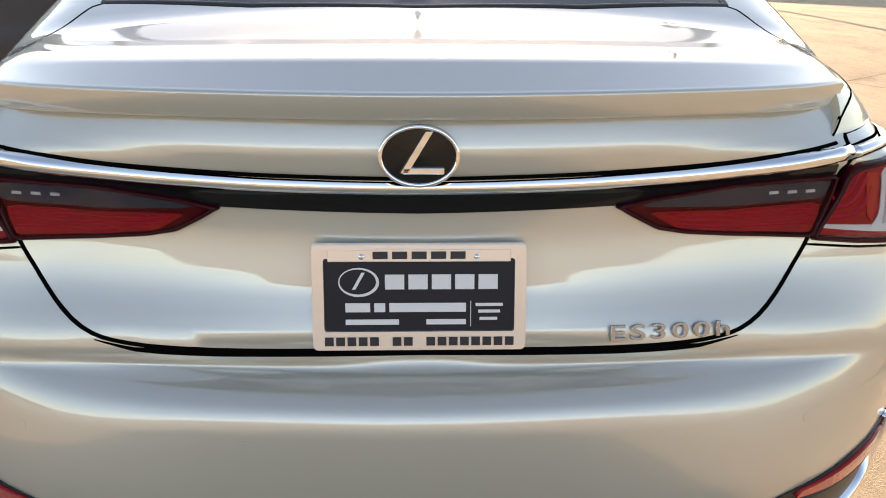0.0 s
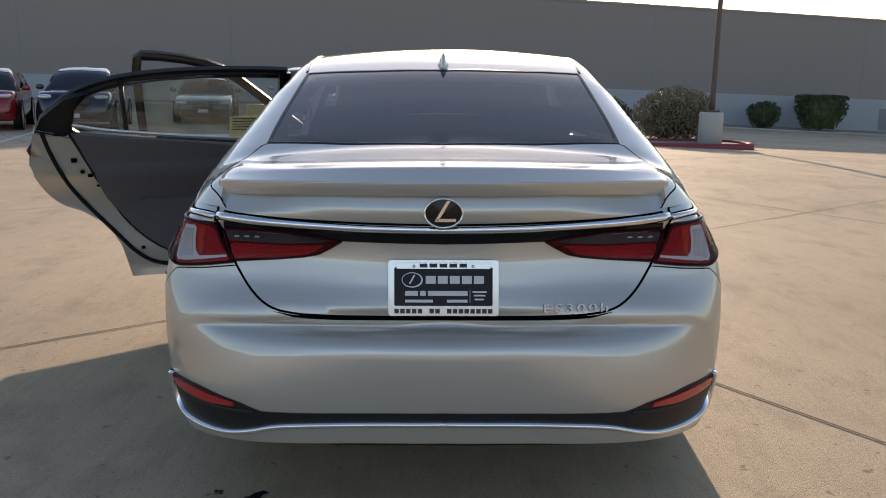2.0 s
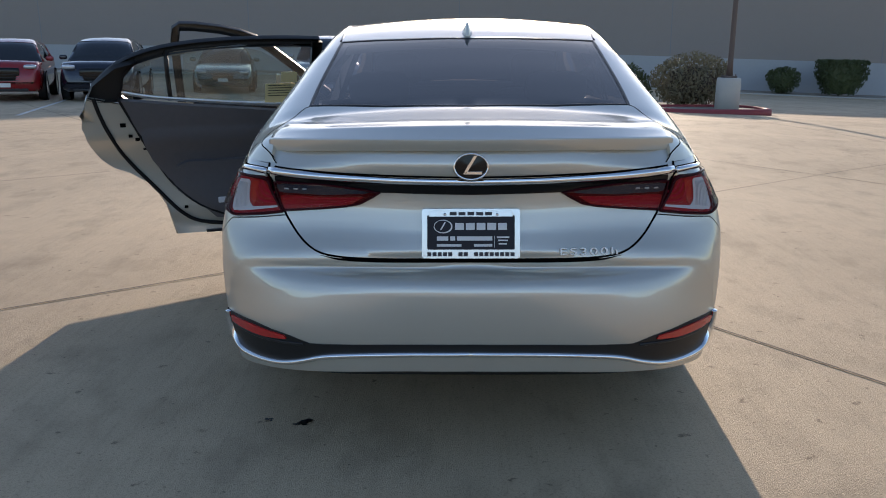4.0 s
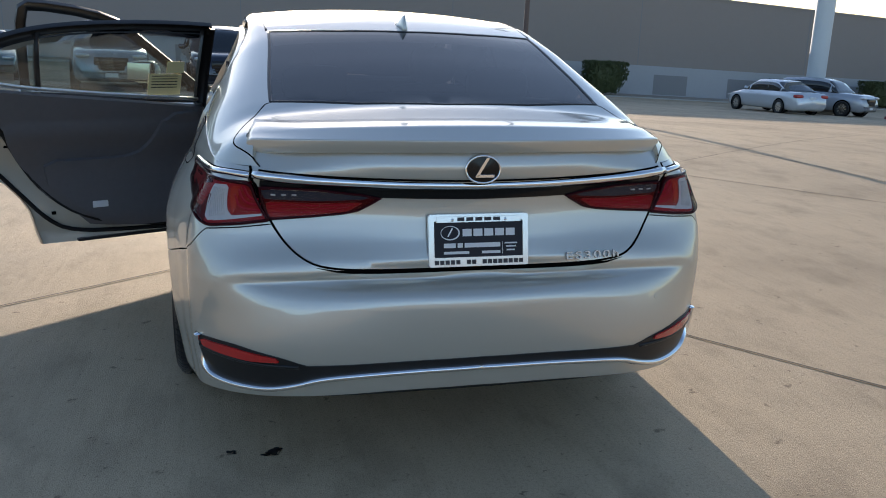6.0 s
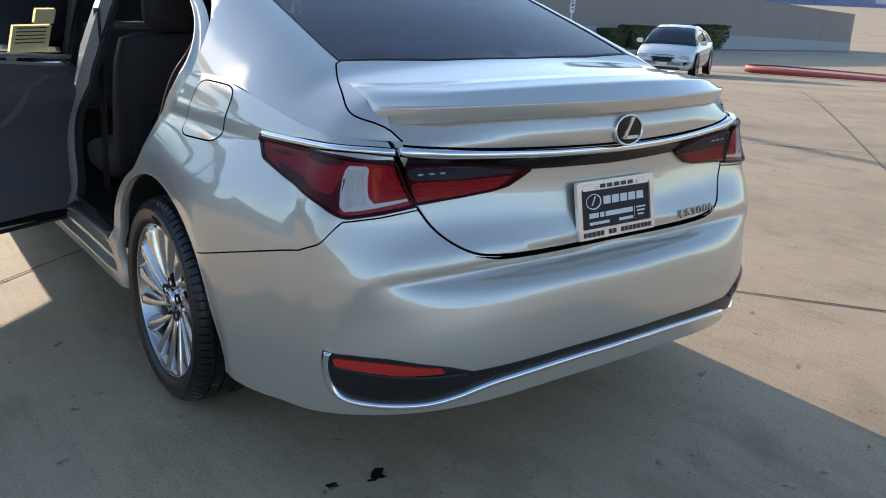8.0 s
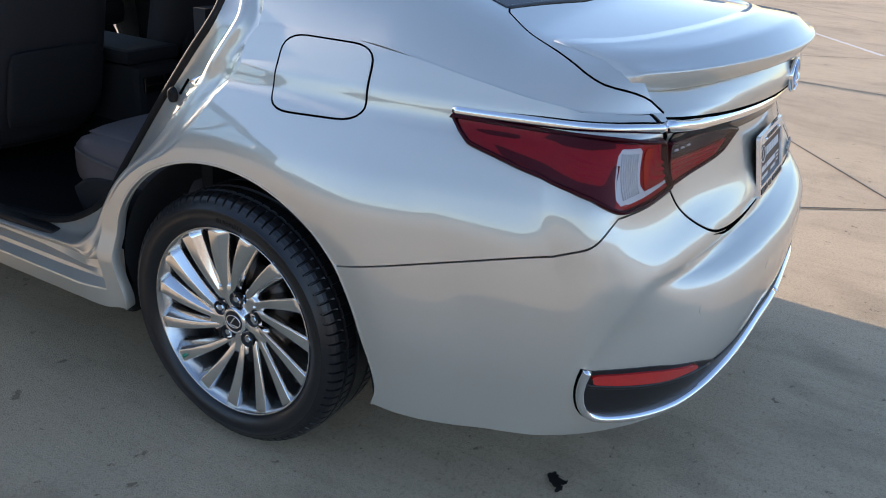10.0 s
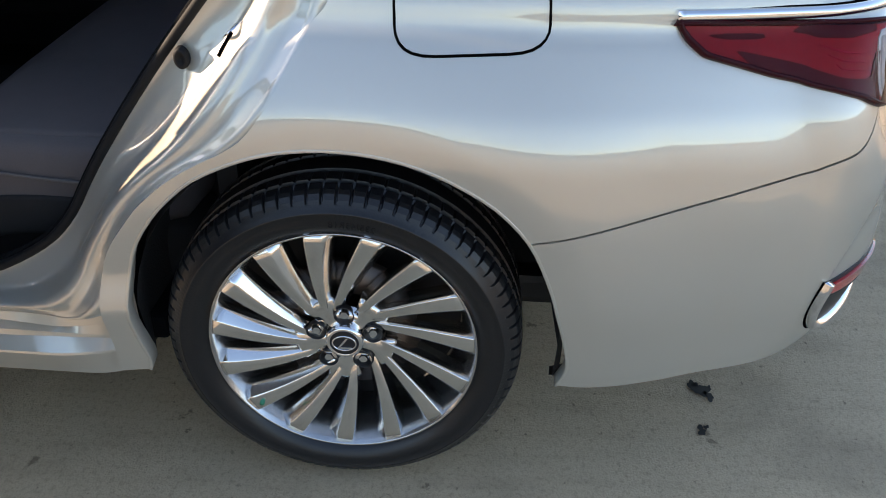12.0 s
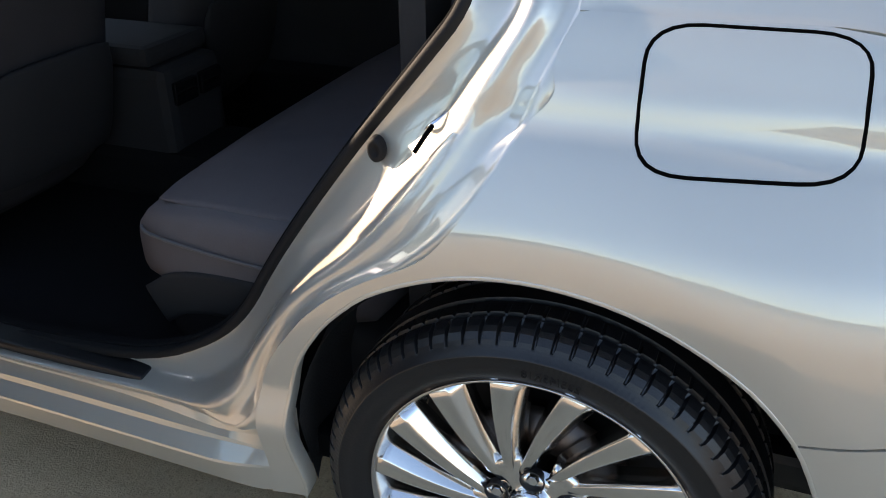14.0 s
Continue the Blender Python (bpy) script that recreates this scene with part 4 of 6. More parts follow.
both("lens_edge", ribbon(skin, shrunk(dense(lid_edge, 0.02), 0.003), 0.008, 0.0125, 0.02, closed=True), LENS_EDGE, lid_lamps)
both("smoked_window", patch(skin, rounded([(-0.596, 0.922), (-0.572, 0.893), (-0.42, 0.888), (-0.29, 0.897), (-0.275, 0.904), (-0.42, 0.916)], 1, 0.1), 0.03, lift=0.0055, depth=0.002), LENS_SMOKE, lid_lamps)
both("window_rim", ribbon(skin, [(-0.598, 0.925), (-0.42, 0.918), (-0.30, 0.908)], 0.003, 0.008, 0.03, sink=-0.003), CHROME, lid_lamps)
both("red_window", patch(skin, rounded([(-0.566, 0.886), (-0.543, 0.838), (-0.42, 0.847), (-0.33, 0.858), (-0.29, 0.888), (-0.42, 0.882)], 1, 0.1), 0.03, lift=0.0055, depth=0.002), LENS_RED, lid_lamps)
for k in range(3):
    both("light_guide", ribbon(skin, [(-0.556 + 0.006 * k, 0.878 - 0.012 * k), (-0.42, 0.875 - 0.010 * k), (-0.315 - 0.012 * k, 0.880 - 0.008 * k)], 0.0045, 0.0075, 0.03, sink=-0.004), LENS_BRIGHT, lid_lamps)
for k in range(3):
    both("led", ribbon(skin, [(-0.560 + 0.030 * k, 0.9065), (-0.546 + 0.030 * k, 0.906)], 0.006, 0.0085, 0.02, sink=-0.004), LENS_CLEAR, lid_lamps)

chrome_side = soft_line([(-1.234, 0.957), (-1.15, 0.958), (-1.03, 0.960), (-0.82, 0.962), (-0.75, 0.963), (-0.664, 0.961)], 1)
# the shadow gap above each chrome moulding is laid on as a dark strip
both("moulding_gap", ribbon(skin, [np.array((p[0], p[1] + 0.0090)) for p in chrome_side[3:]], 0.005, 0.003, 0.02, taper=True), DARK, (car, car))
both("chrome_moulding", ribbon(skin, chrome_side, 0.019, 0.012, 0.02), CHROME, (car, car), "bright chrome moulding above the tail lamp")
chrome_lid = [(-0.652, 0.963), (-0.45, 0.954), (-0.2, 0.946), (0.0, 0.943), (0.2, 0.946), (0.45, 0.954), (0.652, 0.963)]
part("moulding_gap", ribbon(skin, [(p[0], p[1] + 0.0135) for p in chrome_lid], 0.006, 0.0012, 0.03), DARK, lid)
part("chrome_moulding", ribbon(skin, chrome_lid, 0.024, 0.014, 0.03), CHROME, lid, "bright chrome moulding across the trunk lid")
part("lid_trim", patch(skin, [(-0.612, 0.949), (-0.40, 0.938), (0.0, 0.931), (0.40, 0.938), (0.612, 0.949), (0.605, 0.933), (0.42, 0.923), (0.25, 0.902), (0.0, 0.898), (-0.25, 0.902), (-0.42, 0.923), (-0.605, 0.933)],
                       0.04, lift=0.0045, depth=0.006), GLOSS_BLACK, lid, "gloss black strip under the chrome")

# lower trim of the bumper
both("bumper_recess", patch(skin, rounded([(-0.894, 0.472), (-0.762, 0.474), (-0.659, 0.472), (-0.515, 0.449), (-0.435, 0.424), (-0.360, 0.41), (-0.400, 0.387), (-0.450, 0.366), (-0.550, 0.348), (-0.708, 0.343), (-0.833, 0.360), (-0.890, 0.42)], 1, 0.15),
                           0.03, lift=0.003, depth=0.01), BLACK, (bumper, bumper), "black plastic recess")
part("bumper_strip", patch(skin, [(-0.440, 0.425), (-0.200, 0.432), (0, 0.436), (0.2, 0.432), (0.44, 0.425), (0.40, 0.388), (0.2, 0.402), (0, 0.408), (-0.200, 0.402), (-0.400, 0.388)], 0.04, lift=0.0035, depth=0.01), BLACK, bumper, "black plastic strip")
both("reflector", patch(skin, rounded([(-0.854, 0.464), (-0.687, 0.463), (-0.525, 0.447), (-0.515, 0.434), (-0.611, 0.429), (-0.762, 0.437), (-0.843, 0.442)], 1, 0.12), 0.025, lift=0.009, depth=0.008), REFLECTOR, (bumper, bumper), "bright red reflector")
both("recess_lip", ribbon(skin, soft_line([(-0.860, 0.437), (-0.730, 0.427), (-0.600, 0.420), (-0.460, 0.420)], 1), 0.012, 0.008, 0.03), BLACK, (bumper, bumper))
chrome_line = [(-0.876, 0.476), (-0.883, 0.450), (-0.879, 0.412), (-0.854, 0.372), (-0.805, 0.346), (-0.708, 0.338), (-0.600, 0.338), (-0.540, 0.343), (-0.470, 0.360), (-0.410, 0.381), (-0.340, 0.391), (-0.200, 0.399), (0.0, 0.404)]
left_chrome = soft_line(chrome_line, 2)
both("trim_gap", ribbon(skin, dense(left_chrome, 0.02, closed=False)[:-1] + [np.array((0.0, 0.404))], 0.027, 0.0022, 0.02), DARK, (bumper, bumper))
both("chrome_trim", ribbon(skin, dense(left_chrome, 0.02, closed=False)[:-1] + [np.array((0.0, 0.404))], 0.019, 0.016, 0.02), CHROME, (bumper, bumper), "bright chrome trim along the bumper")
for a in (-0.52, 0.52, -0.2, 0.2):
    part("parking_sensor", patch(skin, [(a + 0.011 * math.cos(i * 0.524), 0.575 + 0.010 * math.sin(i * 0.524)) for i in range(12)], 0.02, lift=0.0006, depth=0.002), PAINT, bumper)

# fuel door
def soft_corners(poly, reach=0.26, n=7):
    """A closed outline with each corner turned in a curve."""
    out, k = [], len(poly)
    for i in range(k):
        c, a, b = (np.array(poly[j % k], float) for j in (i, i - 1, i + 1))
        p, q = c + (a - c) * reach, c + (b - c) * reach
        out += [p * (1 - t) ** 2 + 2 * c * t * (1 - t) + q * t * t for t in np.linspace(0, 1, n)]
    return out


fuel_poly = [np.array(S(*p)) for p in dense(soft_corners([(1.090, 1.053), (0.848, 1.054), (0.838, 0.904), (1.083, 0.893)]), 0.006)]
part("fuel_door_gap", ribbon(skin, fuel_poly, 0.0048, 0.0016, 0.008, closed=True), DARK, car)
part("fuel_door", patch(skin, shrunk(fuel_poly, 0.002), 0.012, lift=0.0014, depth=0.0012), PAINT, car, "body-coloured fuel door")


# plate, emblem, badge: laid on the tail in a flat frame of their own
def tail_frame(z0, z1, y0, y1, x=0.0, turn=0.0):
    """Local x across the car, local y up the tail, local z out of it."""
    up = Vector((0, y1 - y0, z1 - z0)).normalized()
    across = Vector((math.cos(turn), math.sin(turn), 0))
    out = across.cross(up).normalized()
    m = Matrix((across, up, out)).transposed().to_4x4()
    m.translation = Vector((x, (y0 + y1) / 2, (z0 + z1) / 2))
    return m


def flat_ring(outer, inner, thick):
    n = len(outer)
    bm = bmesh.new()
    o0, i0 = [bm.verts.new((*p, 0)) for p in outer], [bm.verts.new((*p, 0)) for p in inner]
    o1, i1 = [bm.verts.new((p[0] * 0.99, p[1] * 0.98, thick)) for p in outer], [bm.verts.new((p[0] * 1.005, p[1] * 1.01, thick)) for p in inner]
    for i in range(n):
        j = (i + 1) % n
        bm.faces.new((o0[i], o0[j], o1[j], o1[i]))
        bm.faces.new((o1[i], o1[j], i1[j], i1[i]))
        bm.faces.new((i1[i], i1[j], i0[j], i0[i]))
    bmesh.ops.recalc_face_normals(bm, faces=bm.faces)
    return bm


def round_rect(w, h, r, n=6, cy=0.0):
    out = []
    for cx, cyy, a0 in ((w / 2 - r, h / 2 - r, 0), (-w / 2 + r, h / 2 - r, 90), (-w / 2 + r, -h / 2 + r, 180), (w / 2 - r, -h / 2 + r, 270)):
        for i in range(n):
            a = radians(a0 + 90 * i / (n - 1))
            out.append((cx + r * math.cos(a), cy + cyy + r * math.sin(a)))
    return out


def flat_bar(x0, x1, y0, y1, z0=0.0, z1=0.0006):
    return box((x0, y0, z0), (x1, y1, z1))


plate = part("license_plate", box((-0.149, -0.074, 0.0), (0.149, 0.074, 0.004), 0.0015, 1), PLATE_FACE, car, "dark dealer plate in a chrome frame")
plate.matrix_local = tail_frame(0.699, 0.855, 0.1185, 0.1495)
part("plate_frame", flat_ring(round_rect(0.314, 0.160, 0.008), round_rect(0.276, 0.108, 0.004, cy=0.004), 0.009), PLATE_FRAME, plate, "polished plate frame with dark lettering bars")
part("frame_band", box((-0.132, 0.054, 0.0085), (0.132, 0.072, 0.0098), 0.0008, 1), PLATE_FRAME, plate)
for x0, x1, y0, y1 in ((-0.070, 0.070, 0.058, 0.069), (-0.140, 0.140, -0.0715, -0.0585)):
    w = (x1 - x0)
    cells = 5 if w < 0.2 else 17
    for i in range(cells):
        if cells == 17 and i in (5, 8):
            continue
        a = x0 + w * i / cells
        part("lettering_bar", flat_bar(a + w / cells * 0.1, a + w / cells * 0.88, y0, y1, 0.0092, 0.0104), INK, plate)
for i in range(5):
    part("lettering_bar", flat_bar(-0.050 + 0.034 * i, -0.022 + 0.034 * i, 0.012, 0.034, 0.004, 0.0048), WHITE, plate)
part("mark_ring", flat_ring([(-0.089 + 0.030 * math.cos(i * 0.2618), 0.023 + 0.022 * math.sin(i * 0.2618)) for i in range(24)], [(-0.089 + 0.0265 * math.cos(i * 0.2618), 0.023 + 0.0185 * math.sin(i * 0.2618)) for i in range(24)], 0.0048), WHITE, plate)
part("mark_stroke", sweep([[(-0.098, 0.012, 0.004), (-0.093, 0.012, 0.004), (-0.093, 0.012, 0.0048), (-0.098, 0.012, 0.0048)], [(-0.084, 0.037, 0.004), (-0.079, 0.037, 0.004), (-0.079, 0.037, 0.0048), (-0.084, 0.037, 0.0048)]], smooth=False), WHITE, plate)
for x0, x1, y0, y1 in ((-0.108, -0.072, -0.022, -0.0085), (-0.066, -0.050, -0.022, -0.0085), (-0.044, 0.068, -0.022, -0.0085), (-0.108, -0.030, -0.041, -0.033), (0.010, 0.068, -0.041, -0.033),
                       (0.082, 0.122, -0.0135, -0.009), (0.086, 0.118, -0.0235, -0.019), (0.088, 0.114, -0.0345, -0.030), (0.0745, 0.0755, -0.044, -0.006)):
    part("lettering_bar", flat_bar(x0, x1, y0, y1, 0.004, 0.0046), WHITE, plate)
for sx in (-0.083, 0.083):
    part("plate_screw", turned([(0, 0.0001), (0, 0.005), (0.003, 0.004), (0.004, 0.0001)], 12, 0, 0), CHROME, plate).matrix_local = pose(sx, 0.0615, 0.0095, 0, -90, 0)

oval = np.array([(0.0525 * math.cos(i * 0.1309), 0.0398 * math.sin(i * 0.1309), 0.002) for i in range(48)])
emblem = part("emblem", strip(oval, np.tile(np.array([0.0, 0, 1.0]), (48, 1)), 0.0068, 0.0055, 0.004, closed=True), CHROME, lid, "oval chrome badge ring on a dark disc")
emblem.matrix_local = tail_frame(0.951, 1.037, 0.1135, 0.1205)
disc = bmesh.new()
ringv = [disc.verts.new((0.052 * math.cos(i * 0.1963), 0.0395 * math.sin(i * 0.1963), 0.003)) for i in range(32)]
mid = disc.verts.new((0, 0, 0.006))
for i in range(32):
    disc.faces.new((ringv[i], ringv[(i + 1) % 32], mid))
part("badge_disc", disc, GLOSS_BLACK, emblem)


def stroke(x0, y0, x1, y1, w, h=0.009):
    return sweep([[(x0 - w, y0, 0.003), (x0 + w, y0, 0.003), (x0 + w * 0.7, y0, h), (x0 - w * 0.7, y0, h)], [(x1 - w, y1, 0.003), (x1 + w, y1, 0.003), (x1 + w * 0.7, y1, h), (x1 - w * 0.7, y1, h)]], smooth=False)


part("badge_stroke", stroke(-0.020, -0.022, 0.014, 0.034, 0.007), CHROME, emblem)
part("badge_stroke", box((-0.022, -0.024, 0.003), (0.034, -0.015, 0.009), 0.001, 1), CHROME, emblem)


def lettering(words, size, depth, spacing=1.0):
    cu = bpy.data.curves.new("text", "FONT")
    cu.body, cu.size, cu.extrude, cu.bevel_depth, cu.align_x, cu.align_y, cu.space_character = words, size, depth, depth * 0.3, "CENTER", "CENTER", spacing
    ob = new("text", cu)
    me = bpy.data.meshes.new_from_object(ob.evaluated_get(bpy.context.evaluated_depsgraph_get()))
    bpy.data.objects.remove(ob)
    return me


bx, bz = 0.376, 0.718
bs = float(s_at_x(bx, bz))
bp = skin(bs, bz)
badge = part("model_badge", lettering("ES300h", 0.036, 0.002, 1.25), material("badge_chrome", (0.45, 0.45, 0.47), 0.22, 1.0), lid, "chrome model lettering")
bt = math.atan2(float(skin(bs + 0.05, bz)[1] - skin(bs - 0.05, bz)[1]), float(skin(bs + 0.05, bz)[0] - skin(bs - 0.05, bz)[0]))
badge.matrix_local = tail_frame(bz - 0.02, bz + 0.02, float(bp[1]) - 0.006, float(bp[1]) + 0.002, bx, bt) @ Matrix.Diagonal((1.50, 0.92, 1, 1))

# shark-fin aerial
fin = []
for i in range(13):
    t = i / 12
    y = 1.305 + 0.165 * t
    z = float(SPINE(y))
    h = 0.066 * (1 - t) ** 0.8 * (0.35 + 0.65 * min(1, i / 1.5)) + 0.004
    w = 0.022 * math.sin(math.pi * (0.12 + 0.8 * (1 - t))) + 0.003
    fin.append([(-w, y, z - 0.004), (-w * 0.8, y, z + h * 0.3), (-w * 0.25, y, z + h * 0.9), (0, y, z + h), (w * 0.25, y, z + h * 0.9), (w * 0.8, y, z + h * 0.3), (w, y, z - 0.004)])
part("aerial_fin", sweep(fin), PAINT, car, "body-coloured shark-fin aerial")


# ---- wheels ----
RIM_GREY = material("painted_rim_grey", (0.56, 0.55, 0.54), 0.24, 0.95, vary=0.1, scale=30)


def make_wheel():
    """A wheel about the line y = z = 0, its face towards -x."""
    wheel = new("wheel")
    prof = []
    for x, r in ((-0.085, 0.224), (-0.100, 0.232), (-0.1135, 0.250), (-0.1195, 0.270), (-0.1182, 0.286), (-0.1196, 0.2875), (-0.1194, 0.2905), (-0.1172, 0.292), (-0.1120, 0.302), (-0.1100, 0.305), (-0.1065, 0.312), (-0.0985, 0.3215), (-0.0900, 0.3265), (-0.078, 0.3295),
                 (-0.072, 0.330), (-0.070, 0.3235), (-0.062, 0.3235), (-0.060, 0.3312), (-0.035, 0.332), (-0.033, 0.3245), (-0.024, 0.3245), (-0.022, 0.3322), (0.0, 0.3322)):
        prof.append((x, r))
    prof = prof + [(-x, r) for x, r in prof[-2::-1]]
    prof = [(x, 0.247 + (r - 0.224) * 0.848) for x, r in prof]
    n = 960

    def ripple(i, j):
        x, r = prof[j]
        ax = abs(x)
        if 0.075 < ax < 0.108 and i % 12 < 2 and r > 0.30:
            return 0.0065
        if 0.034 < ax < 0.061 and (i + (4 if x > 0 else 0)) % 12 < 2 and r > 0.334:
            return 0.003
        if 0.1165 < ax < 0.1185 and i % 4 < 2 and (i // 80) % 3 == 0:
            return 0.0006
        return 0.0
    tyre = part("tyre", turned(prof, n, 0, 0, ripple), TYRE, wheel, "black treaded tyre")
    for f in tyre.data.polygons:
        c = f.center
        f.use_smooth = not (abs(c[0]) < 0.110 and math.hypot(c[1], c[2]) > 0.31)
    # small raised words on the sidewall
    me = lettering("235/45R18", 0.017, 0.0006, 1.1)
    for v in me.vertices:
        a = math.pi / 2 + v.co[0] / 0.281 - 0.10
        r = 0.281 + v.co[1]
        v.co = (-0.1188 - v.co[2] - 0.0004, -r * math.cos(a), r * math.sin(a))
    part("size_lettering", me, RUBBER, tyre)
    rim_prof = [(-0.098, 0.2545), (-0.1040, 0.2540), (-0.1050, 0.2525), (-0.1030, 0.2495), (-0.092, 0.2455), (-0.080, 0.240), (-0.03, 0.223), (0.06, 0.219), (0.10, 0.238)]
    rim = part("rim", turned(rim_prof, 240, 0, 0), RIM_GREY, wheel, "bright machined multi-spoke alloy rim")
    part("barrel", turned([(0.02, 0.219), (0.03, 0.07), (0.03, 0.001)], 48, 0, 0), BLACK, wheel)
    part("brake_disc", turned([(-0.028, 0.075), (-0.030, 0.080), (-0.030, 0.145), (-0.010, 0.145)], 60, 0, 0), material("brake_steel", (0.16, 0.13, 0.115), 0.42, 0.9, vary=0.2, scale=30), wheel)
    part("caliper", sweep([[(x, 0.10 * math.cos(a) * k, 0.15 * math.sin(a)) for x, k in ((-0.05, 1), (-0.05, 1.35), (0.01, 1.35), (0.01, 1))] for a in (-0.5, -0.2, 0.1, 0.4, 0.7)]), material("caliper_grey", (0.14, 0.14, 0.15), 0.5, 0.6), wheel)
    # spokes: blades that lean round the hub in five fans of three
    for k in range(15):
        fan, turn = divmod(k, 3)
        outer = 2 * math.pi * fan / 5 + math.pi / 2 - 0.14 + (turn - 1) * 0.4189
        root = 2 * math.pi * fan / 5 + math.pi / 2 - 0.63 + (turn - 1) * 0.24
        ci, si, co, so = math.cos(root), math.sin(root), math.cos(outer), math.sin(outer)
        dy, dz = 0.2522 * co - 0.050 * ci, 0.2522 * so - 0.050 * si
        dl = math.hypot(dy, dz)
        rings = []
        for i in range(11):
            t = i / 10
            half_w = 0.0092 + 0.0188 * t ** 1.1
            face = -0.077 - 0.0245 * t ** 0.75 + 0.010 * (1 - t) ** 2
            depth = 0.034 + 0.014 * (1 - t)
            bow = 0.006 * math.sin(math.pi * t)
            py, pz = 0.050 * ci + dy * t + bow * dz / dl, 0.050 * si + dz * t - bow * dy / dl

            def at(w, x):
                return (x, py - w * dz / dl, pz + w * dy / dl)
            # a flat machined face, a slanting flank that deepens towards the rim, and steep sides
            rings.append([at(-half_w * 1.2, face + depth), at(-half_w, face + 0.006), at(-half_w * 0.95, face + 0.0012), at(-half_w * 0.90, face + 0.0002), at(-half_w * 0.82, face), at(half_w * 0.18, face + 0.0002), at(half_w * 0.26, face + 0.0008),
                          at(half_w * 0.34, face + 0.0024), at(half_w * 0.96, face + 0.012 + 0.008 * t), at(half_w, face + 0.014 + 0.008 * t), at(half_w * 1.2, face + depth)])
        part("spoke", sweep(rings), ALLOY, rim, "bright machined spoke")
    # each fan grows out of one arm of the hub, between two nuts
    for fan in range(5):
        mid = 2 * math.pi * fan / 5 + math.pi / 2 - 0.58
        rows = []
        for r, spread, x in ((0.030, 0.52, -0.0735), (0.045, 0.36, -0.0745), (0.060, 0.33, -0.0735), (0.075, 0.35, -0.0745), (0.090, 0.36, -0.0770), (0.098, 0.355, -0.0740), (0.100, 0.35, -0.055)):
            rows.append([(-0.045, r * math.cos(mid - spread), r * math.sin(mid - spread))]
                        + [(x + 0.004 * (q * q) ** 2, r * math.cos(mid + q * spread), r * math.sin(mid + q * spread)) for q in (-1, -0.85, -0.5, 0, 0.5, 0.85, 1)]
                        + [(-0.045, r * math.cos(mid + spread), r * math.sin(mid + spread))])
        part("hub_arm", sweep(rows), ALLOY, rim)
    part("hub", turned([(-0.060, 0.068), (-0.072, 0.060), (-0.074, 0.050), (-0.070, 0.040), (-0.066, 0.037)], 60, 0, 0), ALLOY, wheel)
    cap = part("hub_cap", turned([(-0.066, 0.038), (-0.083, 0.037), (-0.087, 0.034), (-0.0885, 0.030), (-0.0875, 0.028)], 48, 0, 0), CHROME, wheel)
    part("cap_disc", turned([(-0.0875, 0.0285), (-0.0885, 0.014), (-0.089, 0.0002)], 36, 0, 0), BLACK, cap)
    oval = [np.array((-0.0885, 0.0225 * math.cos(i * 0.1309), 0.0165 * math.sin(i * 0.1309))) for i in range(48)]
    part("cap_ring", strip(np.array(oval), np.tile(np.array([-1.0, 0, 0]), (48, 1)), 0.0032, 0.0016, 0.002, closed=True), CHROME, cap)
    part("cap_stroke", sweep([[(-0.0885, 0.009, -0.011), (-0.0885, 0.0135, -0.011), (-0.0905, 0.0135, -0.011), (-0.0905, 0.009, -0.011)], [(-0.0885, -0.008, 0.013), (-0.0885, -0.0035, 0.013), (-0.0905, -0.0035, 0.013), (-0.0905, -0.008, 0.013)]], smooth=False), CHROME, cap)
    part("cap_stroke", box((-0.0905, -0.014, -0.012), (-0.0885, 0.011, -0.008)), CHROME, cap)
    for k in range(5):
        a = math.pi / 2 + 2 * math.pi * k / 5
        cy, cz = 0.0572 * math.cos(a), 0.0572 * math.sin(a)
        part("nut_well", turned([(-0.0790, 0.0195), (-0.0800, 0.0182), (-0.0785, 0.0172), (-0.062, 0.0160), (-0.060, 0.0005)], 24, cy, cz), BLACK, wheel)
        nut = part("wheel_nut", turned([(-0.060, 0.0102), (-0.0745, 0.0100), (-0.0770, 0.0082), (-0.0771, 0.0002)], 6, cy, cz), CHROME, wheel)
        nut.data.polygons.foreach_set("use_smooth", [False] * len(nut.data.polygons))
    va = math.radians(222)
    part("valve", turned([(-0.085, 0.0055), (-0.106, 0.0050), (-0.107, 0.0002)], 10, 0.225 * math.cos(va) * -1, 0.225 * math.sin(va)), material("green_cap", (0.02, 0.22, 0.12), 0.4), wheel, "small green valve cap")
    return wheel


wheel = make_wheel()
wheel.parent = car
X_HUB = -0.826
wheel.matrix_local = pose(X_HUB, HUB_Y, HUB_Z + 0.004)
for x, y, turn in ((-X_HUB, HUB_Y, 180), (X_HUB, FRONT_HUB_Y, 0), (-X_HUB, FRONT_HUB_Y, 180)):
    w = copy_thing(wheel, pose(x, y, HUB_Z + 0.004, 0, 0, turn))
    w.parent = car


